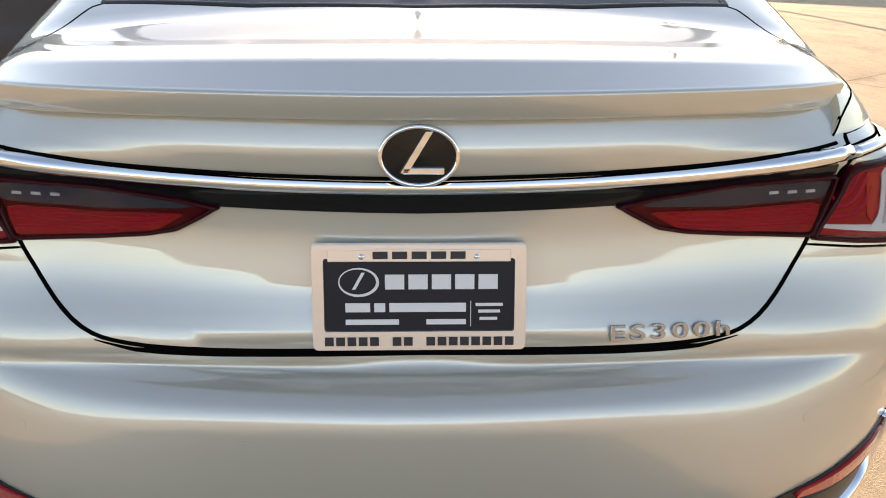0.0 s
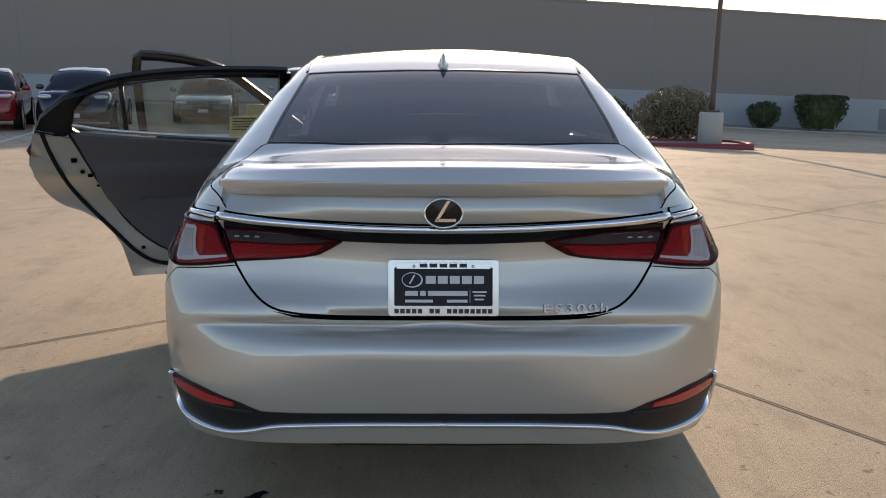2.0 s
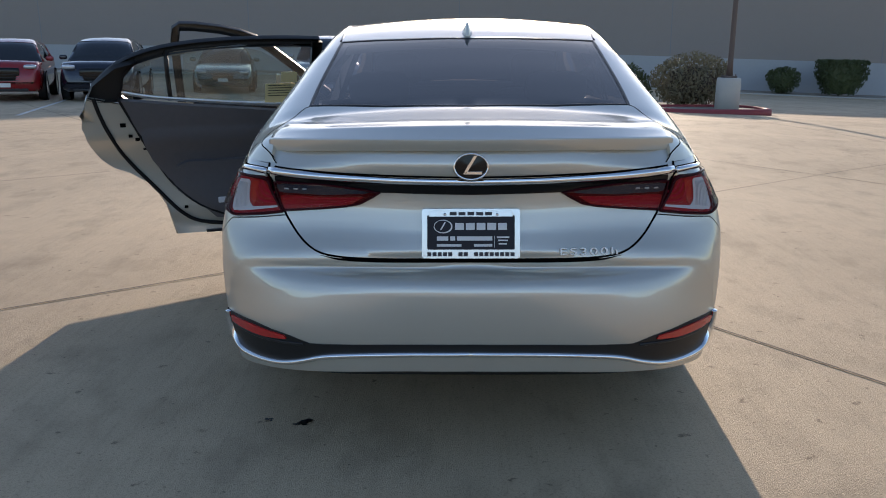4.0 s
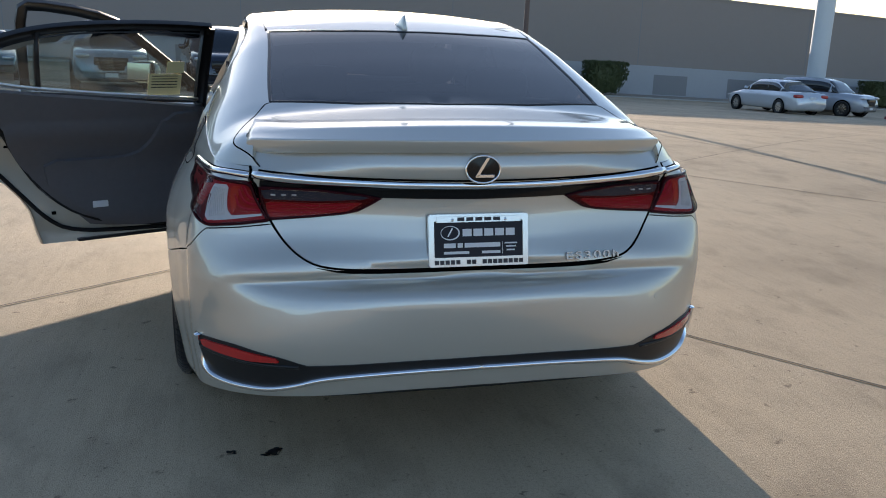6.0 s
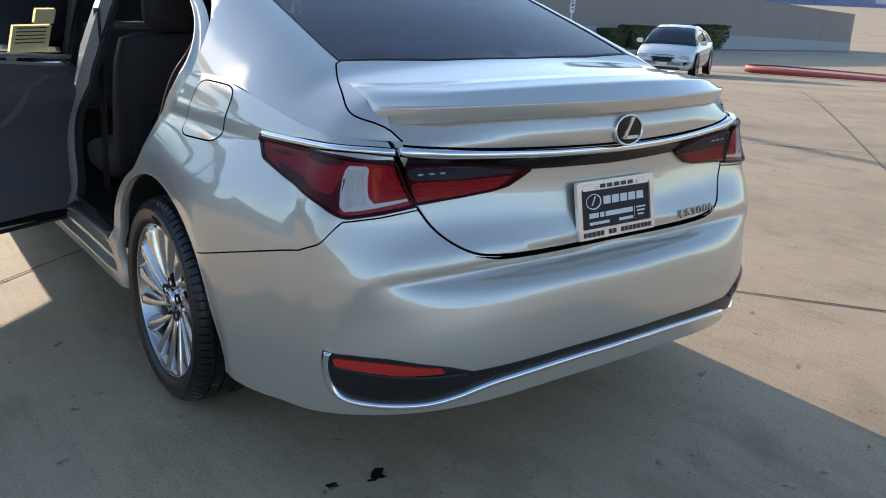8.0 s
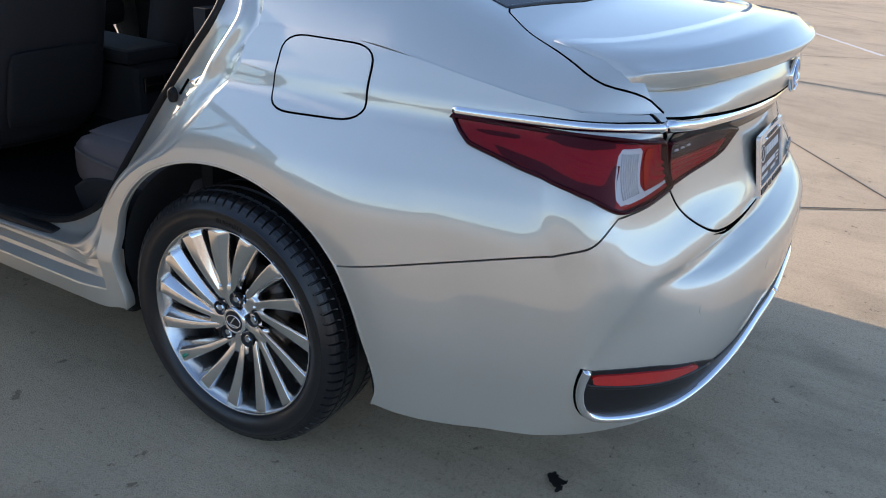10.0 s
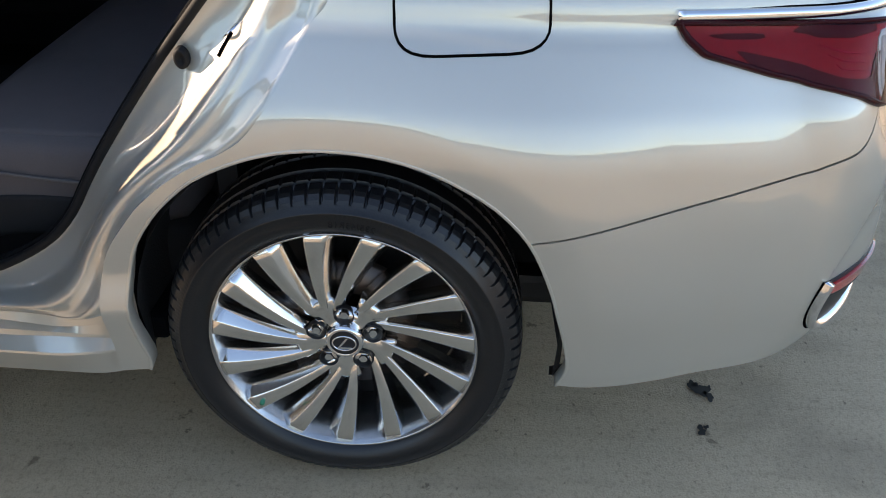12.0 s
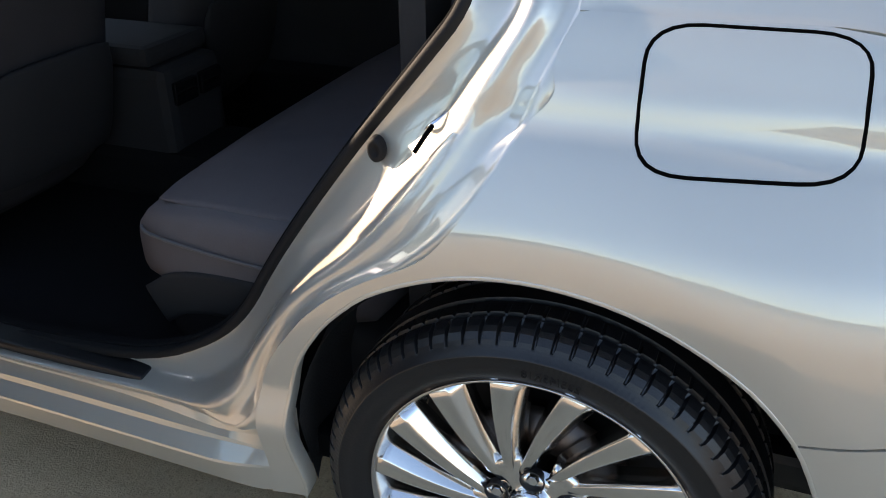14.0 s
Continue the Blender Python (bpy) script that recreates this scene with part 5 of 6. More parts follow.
def arch_liner(x0, x1, cy, cz, r, low, n=30):
    """The wheelhouse: an arch that runs straight down at both ends, and its inner wall."""
    way = [(r, 0.0, low)] + [(r * math.cos(math.pi * i / n), r * math.sin(math.pi * i / n), None) for i in range(n + 1)] + [(-r, 0.0, low)]
    verts, faces = [], []
    for dy, dz, foot_z in way:
        z = cz + dz if foot_z is None else foot_z
        grow = math.hypot(dy, dz) / r
        edge = x0 * (1 - 0.045 * float(step(0.42, 0.26, z)))
        for x, k in ((edge, 1.0), (x0 + 0.25 * (x1 - x0), 1 + 0.05 * grow), (x1, 1 + 0.025 * grow), (x1, 0.25)):
            verts.append((x, cy + dy * k, cz + dz * k if foot_z is None else foot_z))
    for i in range(len(way) - 1):
        for j in range(3):
            faces.append((i * 4 + j, (i + 1) * 4 + j, (i + 1) * 4 + j + 1, i * 4 + j + 1))
    return mesh_of(verts, faces)


LINER = material("wheelhouse_felt", (0.020, 0.020, 0.021), 0.92, vary=0.3, scale=25, bump=0.4, bump_scale=200)
for sx in (-1, 1):
    part("wheel_liner", arch_liner(sx * 0.915, sx * 0.55, 1.170, 0.362, 0.396, 0.243), LINER, car)
    part("wheel_liner", arch_liner(sx * 0.90, sx * 0.55, FRONT_HUB_Y, 0.34, 0.385, 0.25), LINER, car)
    lip = ribbon(skin, [np.array((sx * -1 * p[0], p[1])) if sx > 0 else p for p in dense(arch_line, 0.03, closed=False)], 0.006, 0.001, 0.03, sink=0.03)
    part("arch_edge", lip, PAINT, car)
part("underbody", box((-0.60, 0.55, 0.22), (0.60, 4.75, 0.30), 0.02), BLACK, car)
part("underbody_side", box((-0.86, 1.62, 0.19), (0.86, 3.6, 0.28), 0.02), BLACK, car)


# ---- door opening and interior ----
def side_x(y, z):
    """Half width of the closed body at a place along it and a height."""
    y, z = np.broadcast_arrays(np.asarray(y, float), np.asarray(z, float))
    low = skin(s_at_y(y, np.minimum(z, 1.05)), np.minimum(z, 1.05))[..., 0]
    out = np.array(low, float).copy()
    flat_y, flat_z, flat = y.ravel(), z.ravel(), out.ravel()
    qs = np.linspace(1, 0, 40)
    for i in range(flat.size):
        if flat_z[i] > EDGE_Z(flat_y[i]):
            c = crown(qs, np.full(40, flat_y[i]))
            flat[i] = np.interp(flat_z[i], c[:, 2], c[:, 0])
    return flat.reshape(out.shape)


def door_face(y, z):
    """The near side's body surface by place along the car and height."""
    return np.stack([-side_x(y, z), np.asarray(y, float) + 0 * np.asarray(z, float), np.asarray(z, float) + 0 * np.asarray(y, float)], -1)


PAIRS = [((2.44, 1.385), (-0.575, 2.44, 1.365)), ((2.1, 1.385), (-0.575, 2.1, 1.365)), ((1.80, 1.36), (-0.575, 1.86, 1.345)), ((1.56, 1.315), (-0.585, 1.68, 1.31)), ((1.40, 1.265), (-0.61, 1.55, 1.265)),
         ((1.28, 1.205), (-0.65, 1.43, 1.215)), ((1.20, 1.14), (-0.70, 1.35, 1.155)), ((1.17, 1.08), (-0.75, 1.32, 1.10)),
         ((1.174, 1.05), (-0.79, 1.318, 1.051)), ((1.202, 0.99), (-0.80, 1.373, 0.981)), ((1.222, 0.925), (-0.80, 1.433, 0.908)), ((1.262, 0.85), (-0.80, 1.49, 0.838)), ((1.345, 0.748), (-0.803, 1.576, 0.723)),
         ((1.502, 0.655), (-0.815, 1.645, 0.62)), ((1.595, 0.52), (-0.832, 1.69, 0.535)), ((1.614, 0.43), (-0.842, 1.756, 0.471)), ((1.68, 0.372), (-0.85, 1.89, 0.405)), ((2.0, 0.356), (-0.848, 2.1, 0.380)), ((2.5, 0.356), (-0.845, 2.42, 0.372))]
a_line = np.array(soft_line([p[0] for p in PAIRS], 2))
d_line = np.array(soft_line([p[1] for p in PAIRS], 2))
a_pts = door_face(a_line[:, 0], a_line[:, 1])
a_pts[:, 0] += 0.034 * step(1.62, 1.78, a_line[:, 0]) * step(0.45, 0.38, a_line[:, 1])
JAMB = table((0.0, 0.0), (0.03, -0.006), (0.12, -0.006), (0.24, 0.004), (0.35, 0.018), (0.41, 0.020), (0.50, 0.006), (0.58, -0.014), (0.64, -0.017), (0.80, -0.014), (0.92, -0.008), (1.0, 0.0))
W = np.concatenate([np.linspace(0, 0.03, 3), np.linspace(0.05, 1.0, 39)])
OUT = JAMB(W)
rings = [a_pts + np.array([0.022, -0.040, 0.0])]
for w, o in zip(W, OUT):
    p = a_pts * (1 - w) + d_line * w
    p[:, 0] -= o
    if w == 0:
        p = p + np.array([0.006, -0.010, 0.0])
    rings.append(p)
n = len(a_pts)
verts = [v for r in rings for v in r]
faces = [(i * n + j, i * n + j + 1, (i + 1) * n + j + 1, (i + 1) * n + j) for i in range(len(rings) - 1) for j in range(n - 1)]
jm = mesh_of(verts, [tuple(reversed(f)) for f in faces])
part("door_jamb", jm, PAINT, car, "glossy painted door jamb")
seal_n = np.tile(np.array([-1.0, 0.15, 0.1]), (n, 1))
part("door_seal", strip(d_line + np.array([0.0, 0.006, 0.0]), seal_n, 0.017, 0.012, 0.02), RUBBER, car, "black rubber door seal")
inner_seal = d_line + np.array([0.012, 0.012, 0.004])
part("pillar_trim", strip(inner_seal, seal_n, 0.014, 0.004, 0.02), CARPET, car)
knob = part("jamb_buffer", turned([(0.0, 0.019), (-0.010, 0.018), (-0.014, 0.015), (-0.014, 0.009), (-0.011, 0.007), (-0.011, 0.0002)], 24, 0, 0), RUBBER, car, "round black rubber buffer")
knob.matrix_local = pose(-0.812, 1.447, 0.852) @ Matrix.Diagonal((1, 0.72, 1.05, 1))
striker = part("striker", sweep([[(-0.815 - 0.022 * math.sin(math.pi * i / 12) + 0.006 * math.cos(j * 1.047), 1.355 + 0.03 * (i / 12 - 0.5) + 0.005 * math.sin(j * 1.047), 0.905 + 0.03 * (0.5 - i / 12)) for j in range(6)] for i in range(13)]), CHROME, car)
part("striker_slot", strip(np.array([(-0.860, 1.344, 0.914), (-0.8635, 1.356, 0.896), (-0.867, 1.368, 0.876)]), np.tile(np.array([-1.0, 0.1, 0.1]), (3, 1)), 0.006, 0.002, 0.002), DARK, car)

# sills, floor, seats
part("sill_plate", box((-0.890, 1.90, 0.366), (-0.838, 2.48, 0.386), 0.006), BLACK, car, "black scuff plate on the sill")
part("floor", box((-0.84, 1.55, 0.26), (0.84, 3.7, 0.315), 0.01), CARPET, car, "black carpet floor")
part("tunnel", box((-0.13, 1.6, 0.30), (0.13, 3.6, 0.46), 0.04), CARPET, car)


bench = part("rear_bench", cushion_bm(-0.71, 0.71, 1.50, 2.04, 0.42, 0.64, 0.035), SEAT, car, "dark grey leather rear bench")
part("cushion_panel", cushion_bm(-0.67, -0.24, 1.58, 2.00, 0.60, 0.643, 0.02), SEAT, bench)
part("cushion_panel", cushion_bm(0.24, 0.67, 1.58, 2.00, 0.60, 0.643, 0.02), SEAT, bench)
side = [np.array(p) for p in soft_line([(-0.713, 1.60, 0.50), (-0.716, 1.80, 0.515), (-0.716, 1.93, 0.505), (-0.712, 1.995, 0.46)], 2)]
part("side_panel", strip(np.array(side) - np.array([0, 0, 0.045]), np.tile(np.array([-1.0, 0, 0.1]), (len(side), 1)), 0.085, 0.004, 0.01), TRIM, bench, "black panel on the side of the bench")
part("bench_base", cushion_bm(-0.70, 0.70, 1.50, 1.99, 0.30, 0.46, 0.02), TRIM, bench)
PIPING = material("seat_piping", (0.11, 0.105, 0.11), 0.5)
pipe = soft_line([(-0.712, 1.52, 0.535), (-0.716, 1.75, 0.545), (-0.716, 1.95, 0.565), (-0.700, 2.025, 0.575), (-0.60, 2.036, 0.575), (0.60, 2.036, 0.575)], 2)
part("piping", strip(np.array(pipe), np.tile(np.array([-0.7, 0.6, 0.2]), (len(pipe), 1)), 0.006, 0.003, 0.003), PIPING, bench)
backrest = part("rear_backrest", cushion_bm(-0.66, 0.66, 1.47, 1.66, 0.55, 1.13, 0.04, lean=-0.28), SEAT, car, "dark grey leather rear backrest")
for cx in (-0.38, 0.38):
    part("head_restraint", cushion_bm(cx - 0.13, cx + 0.13, 1.16, 1.27, 1.10, 1.24, 0.03), SEAT, backrest)
part("parcel_shelf", box((-0.60, 0.62, 1.06), (0.60, 1.28, 1.085), 0.01), TRIM, car)
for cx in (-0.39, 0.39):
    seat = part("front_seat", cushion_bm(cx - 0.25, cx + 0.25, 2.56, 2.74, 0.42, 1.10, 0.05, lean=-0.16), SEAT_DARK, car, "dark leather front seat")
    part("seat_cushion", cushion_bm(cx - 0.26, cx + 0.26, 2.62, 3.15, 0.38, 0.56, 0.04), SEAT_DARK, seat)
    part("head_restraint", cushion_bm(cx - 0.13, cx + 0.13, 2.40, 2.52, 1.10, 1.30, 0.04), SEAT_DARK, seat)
    part("seat_pocket", cushion_bm(cx - 0.19, cx + 0.19, 2.50, 2.55, 0.50, 0.78, 0.02, lean=-0.07), TRIM, seat)
console = part("centre_console", box((-0.12, 2.38, 0.36), (0.12, 3.3, 0.68), 0.03), TRIM, car)
part("armrest_pad", box((-0.13, 2.42, 0.68), (0.13, 2.85, 0.735), 0.02), TRIM, console, "black armrest pad")
for cx in (-0.055, 0.055):
    part("air_vent", box((cx - 0.045, 2.368, 0.58), (cx + 0.045, 2.382, 0.64), 0.004), GLOSS_BLACK, console)
    part("vent_slat", box((cx - 0.04, 2.364, 0.608), (cx + 0.04, 2.372, 0.613)), CHROME, console)
part("bulkhead", box((-0.84, 3.72, 0.22), (0.84, 3.76, 0.98)), TRIM, car)
part("dashboard", box((-0.74, 3.42, 0.62), (0.74, 3.85, 1.07), 0.06), TRIM, car)
part("headliner", patch(full_crown, [(-0.95, 1.30), (0.95, 1.30), (0.98, 2.2), (0.98, 2.95), (-0.98, 2.95), (-0.98, 2.2)], 0.08, lift=-0.045, depth=0.0), material("headliner_cloth", (0.16, 0.155, 0.15), 0.95, vary=0.1, scale=30), car)
part("far_door_trim", mirrored(patch(door_face, [(1.62, 0.36), (3.5, 0.36), (3.5, 0.98), (2.4, 1.02), (1.3, 1.05), (1.35, 0.8)], 0.08, lift=-0.07, depth=0.0)), TRIM, car)
part("far_sill_trim", box((0.66, 1.5, 0.29), (0.85, 3.6, 0.43), 0.02), CARPET, car)
part("boot_side", patch(door_face, [(0.75, 0.75), (1.20, 0.75), (1.16, 1.02), (0.7, 1.0)], 0.06, lift=-0.06, depth=0.0), TRIM, car)
part("seat_back_wall", box((-0.74, 1.40, 0.30), (0.74, 1.44, 1.06)), TRIM, car)
pillar_poly = [(2.42, 0.37), (2.54, 0.37), (2.53, 1.0), (2.50, 1.385), (2.44, 1.385), (2.43, 1.0)]
part("middle_pillar", patch(door_face, pillar_poly, 0.05, lift=-0.03, depth=0.05), PAINT, car, "painted middle pillar")
part("pillar_cover", patch(door_face, [(2.37, 0.40), (2.50, 0.40), (2.50, 1.36), (2.40, 1.36), (2.38, 1.0)], 0.05, lift=-0.075, depth=0.02), TRIM, car)
part("seat_belt", strip(np.array([(-0.72, 2.44, 1.20), (-0.725, 2.43, 0.8), (-0.74, 2.42, 0.42)]), np.tile(np.array([-1.0, -0.3, 0]), (3, 1)), 0.048, 0.001, 0.001), TRIM, car)


# ---- open doors: built shut and swung out on their hinges ----
def swung(x, y, degrees):
    return Matrix.Translation((x, y, 0)) @ Matrix.Rotation(radians(-degrees), 4, "Z") @ Matrix.Translation((-x, -y, 0))


rear_skin = [(1.239, 1.15), (1.215, 1.06), *[(y, z) for y, z in SHUT[1:-2]], (1.625, 0.40), (1.64, 0.345), (2.44, 0.345), (2.44, 1.03), (2.0, 1.045), (1.45, 1.10)]
rear_door = part("rear_door", patch(door_face, rear_skin, 0.04, lift=0.0, depth=0.03), PAINT, car, "open rear door with dark trim")
rear_door.matrix_local = pose(0, 0, -0.042) @ swung(-0.88, 2.45, 66)
part("door_shell", patch(door_face, rear_skin, 0.05, lift=-0.045, depth=0.0), PAINT, rear_door, "painted inner edge of the door")
trim_poly = [(1.398, 1.148), (1.546, 0.813), (1.67, 0.605), (1.861, 0.459), (2.128, 0.402), (2.42, 0.385), (2.42, 1.04), (1.66, 1.115)]
door_trim = part("door_trim", patch(door_face, trim_poly, 0.05, lift=-0.075, depth=-0.03), DOOR_TRIM, rear_door, "dark trim panel")
low_trim = rounded([(1.66, 0.80), (2.02, 0.80), (2.12, 0.84), (2.25, 1.02), (2.41, 1.03), (2.41, 0.40), (2.13, 0.42), (1.87, 0.485), (1.69, 0.64)], 1, 0.15)
part("armrest", patch(door_face, low_trim, 0.04, lift=-0.10, depth=-0.03), DOOR_TRIM, rear_door, "moulded armrest and pocket")
part("door_pull", box((-0.83, 2.11, 0.900), (-0.806, 2.18, 0.918), 0.006), CHROME, rear_door, "chrome inner handle")
part("courtesy_lamp", box((-0.862, 1.87, 0.525), (-0.832, 1.945, 0.558), 0.004), LENS_CLEAR, rear_door)
seal_line = soft_line([(1.27, 1.13), (1.290, 1.05), (1.325, 0.95), (1.400, 0.80), (1.555, 0.615), (1.672, 0.47), (1.78, 0.405), (2.05, 0.385), (2.41, 0.375)], 2)
sl = door_face(np.array(seal_line)[:, 0], np.array(seal_line)[:, 1]) + np.array([0.048, 0, 0])
part("door_seal", strip(sl, np.tile(np.array([1.0, 0.0, 0.0]), (len(sl), 1)), 0.020, 0.016, 0.01), RUBBER, rear_door)
trim_seal = soft_line([(1.385, 1.13), (1.425, 1.05), (1.535, 0.812), (1.66, 0.605), (1.85, 0.462), (2.12, 0.405), (2.41, 0.388)], 2)
ts = door_face(np.array(trim_seal)[:, 0], np.array(trim_seal)[:, 1]) + np.array([0.062, 0, 0])
part("trim_edge", strip(ts, np.tile(np.array([1.0, 0.0, 0.0]), (len(ts), 1)), 0.016, 0.014, 0.02), RUBBER, rear_door)
part("door_foot", box((-0.915, 1.80, 0.352), (-0.875, 2.42, 0.366), 0.004), BLACK, rear_door)
for y, z, r in ((1.402, 0.985, 0.014), (1.436, 0.925, 0.010), (1.470, 0.905, 0.012), (1.505, 0.85, 0.009), (1.70, 0.505, 0.010)):
    x = -float(side_x(y - 0.02, z)) + 0.052
    part("latch_hole", box((x - 0.004, y - r, z - r * 0.8), (x + 0.004, y + r, z + r * 0.8), 0.002, 1), DARK, rear_door)
FRAME_BLACK = material("frame_black", (0.014, 0.013, 0.013), 0.5, vary=0.2, scale=40)
part("sail_cover", patch(door_face, [(1.239, 1.145), (1.27, 1.22), (1.377, 1.315), (1.48, 1.34), (1.42, 1.26), (1.405, 1.16), (1.44, 1.13), (1.30, 1.13)], 0.04, lift=-0.02, depth=0.03), FRAME_BLACK, rear_door)
top_frame = soft_line([(1.30, 1.20), (1.385, 1.285), (1.50, 1.345), (1.68, 1.388), (1.95, 1.412), (2.25, 1.416), (2.43, 1.41)], 2)
tf = door_face(np.array(top_frame)[:, 0], np.array(top_frame)[:, 1])
part("window_frame", strip(tf, np.tile(np.array([-0.75, 0, 0.66]), (len(tf), 1)), 0.055, 0.012, 0.022), FRAME_BLACK, rear_door)
front_post = [(2.42, 1.41), (2.425, 1.2), (2.43, 1.0)]
fp = door_face(np.array(front_post)[:, 0], np.array(front_post)[:, 1])
part("window_frame", strip(fp, np.tile(np.array([-1.0, 0, 0.3]), (3, 1)), 0.055, 0.012, 0.03), FRAME_BLACK, rear_door)
bar = door_face(np.array([1.632, 1.64, 1.652]), np.array([1.365, 1.24, 1.11])) + np.array([0.01, 0, 0])
part("window_bar", strip(bar, np.tile(np.array([1.0, 0, 0.3]), (3, 1)), 0.022, 0.012, 0.02), FRAME_BLACK, rear_door)
belt = soft_line([(1.405, 1.160), (1.52, 1.135), (1.66, 1.118), (2.0, 1.085), (2.40, 1.055)], 1)
bl = door_face(np.array(belt)[:, 0], np.array(belt)[:, 1]) + np.array([0.05, 0, 0])
# sunlight through the window is put into this strip's bright colour
part("belt_strip", strip(bl, np.tile(np.array([1.0, 0, 0.4]), (len(bl), 1)), 0.014, 0.010, 0.01), material("sunlit_belt_metal", (0.80, 0.79, 0.76), 0.28, 0.8), rear_door, "strip along the window's foot, coloured pale as if sunlit")
glass_poly = [(1.40, 1.15), (1.42, 1.25), (1.52, 1.325), (1.68, 1.372), (2.0, 1.40), (2.40, 1.40), (2.41, 1.05), (2.0, 1.08), (1.66, 1.11)]
dg = part("window_glass", patch(door_face, glass_poly, 0.06, lift=-0.014, depth=0.0), DOOR_GLASS, rear_door)
dg.visible_shadow = False
for y0, y1, z0, z1 in ((2.15, 2.315, 1.085, 1.188), (2.236, 2.323, 1.195, 1.25)):
    part("window_sticker", patch(door_face, [(y0, z0), (y1, z0), (y1, z1), (y0, z1)], 0.05, lift=-0.020, depth=0.001), PAPER, rear_door, "yellow paper sticker")
for k in range(5):
    z = 1.172 - 0.014 * k
    lb = door_face(np.array([2.165, 2.22 + 0.015 * (k % 3), 2.295]), np.array([z, z, z])) + np.array([0.022, 0, 0])
    part("lettering_bar", strip(lb, np.tile(np.array([1.0, 0, 0.3]), (3, 1)), 0.004, 0.0008, 0.001), TRIM, rear_door)

front_skin = [(2.45, 0.400), (3.50, 0.300), (3.52, 0.96), (3.0, 1.00), (2.45, 1.03)]
front_door = part("front_door", patch(door_face, front_skin, 0.06, lift=0.0, depth=0.03), PAINT, car, "open front door with dark trim")
FRONT_OPEN = pose(0, 0, -0.03) @ swung(-0.91, 3.52, 68)
front_door.matrix_local = FRONT_OPEN
part("door_shell", patch(door_face, front_skin, 0.06, lift=-0.045, depth=0.0), PAINT, front_door)
part("door_trim", patch(door_face, [(2.55, 0.42), (3.45, 0.42), (3.45, 0.97), (2.55, 1.03)], 0.06, lift=-0.075, depth=-0.03), TRIM, front_door)
ff = soft_line([(2.48, 1.02), (2.465, 1.2), (2.45, 1.47), (2.50, 1.50), (2.8, 1.465), (2.98, 1.40), (3.2, 1.24), (3.45, 1.05)], 1)
fl = door_face(np.array(ff)[:, 0], np.array(ff)[:, 1])
part("window_frame", strip(fl, np.tile(np.array([-0.85, 0, 0.5]), (len(fl), 1)), 0.05, 0.012, 0.028), FRAME_BLACK, front_door)
fg = part("window_glass", patch(door_face, [(2.49, 1.02), (3.42, 1.0), (3.2, 1.22), (2.98, 1.34), (2.8, 1.375), (2.50, 1.375)], 0.08, lift=-0.012, depth=0.0), DOOR_GLASS, front_door)
fg.visible_shadow = False
mirror = part("door_mirror", cushion_bm(-0.105, 0.105, 0.0, 0.11, -0.075, 0.070, 0.035), PAINT, front_door, "body-coloured door mirror")
mirror.matrix_local = FRONT_OPEN.inverted() @ pose(-1.275, 3.66, 1.078, -4, 0, -30)
part("mirror_rim", cushion_bm(-0.096, 0.096, -0.010, 0.04, -0.064, 0.062, 0.012), GLOSS_BLACK, mirror)
part("mirror_glass", box((-0.086, -0.014, -0.055), (0.086, -0.004, 0.053), 0.004), CHROME, mirror)
part("mirror_stalk", sweep([[(x, y - 0.025, z - 0.02), (x, y + 0.025, z - 0.02), (x, y + 0.02, z + 0.02), (x, y - 0.02, z + 0.02)] for x, y, z in ((0.05, 0.06, -0.06), (0.13, 0.035, -0.066), (0.21, -0.01, -0.075), (0.29, -0.06, -0.085))]), GLOSS_BLACK, mirror)
for d, y0, y1 in ((rear_door, 2.43, 2.47), (front_door, 3.49, 3.54)):
    for z in (0.50, 0.85):
        part("hinge", box((-0.92, y0, z), (-0.87, y1, z + 0.05), 0.005, 1), PAINT, d)


# ---- planting, posts and parked cars round the lot ----
LEAF_SAGE = material("sage_leaves", (0.20, 0.17, 0.10), 0.6, vary=0.4, scale=2.5)
LEAF_DARK = material("hedge_leaves", (0.062, 0.078, 0.026), 0.6, vary=0.4, scale=2.0)
BARK = material("shrub_bark", (0.10, 0.075, 0.055), 0.9, vary=0.3, scale=10)
STEEL = material("brown_post_paint", (0.115, 0.082, 0.070), 0.55, vary=0.1, scale=3)
PALE_POST = material("pale_post_paint", (0.62, 0.66, 0.68), 0.5, vary=0.06, scale=1)
BASE_CON = material("post_footing", (0.50, 0.48, 0.44), 0.85, vary=0.12, scale=4, bump=0.3, bump_scale=50)
CAR_GLASS = material("car_window", (0.012, 0.014, 0.016), 0.04, 0.0, 1.0)
CAR_LAMP = material("head_lamp", (0.55, 0.56, 0.58), 0.12, 0.5, 1.0)
CAR_TAIL = material("rear_lamp", (0.40, 0.02, 0.02), 0.12, 0.0, 1.0)


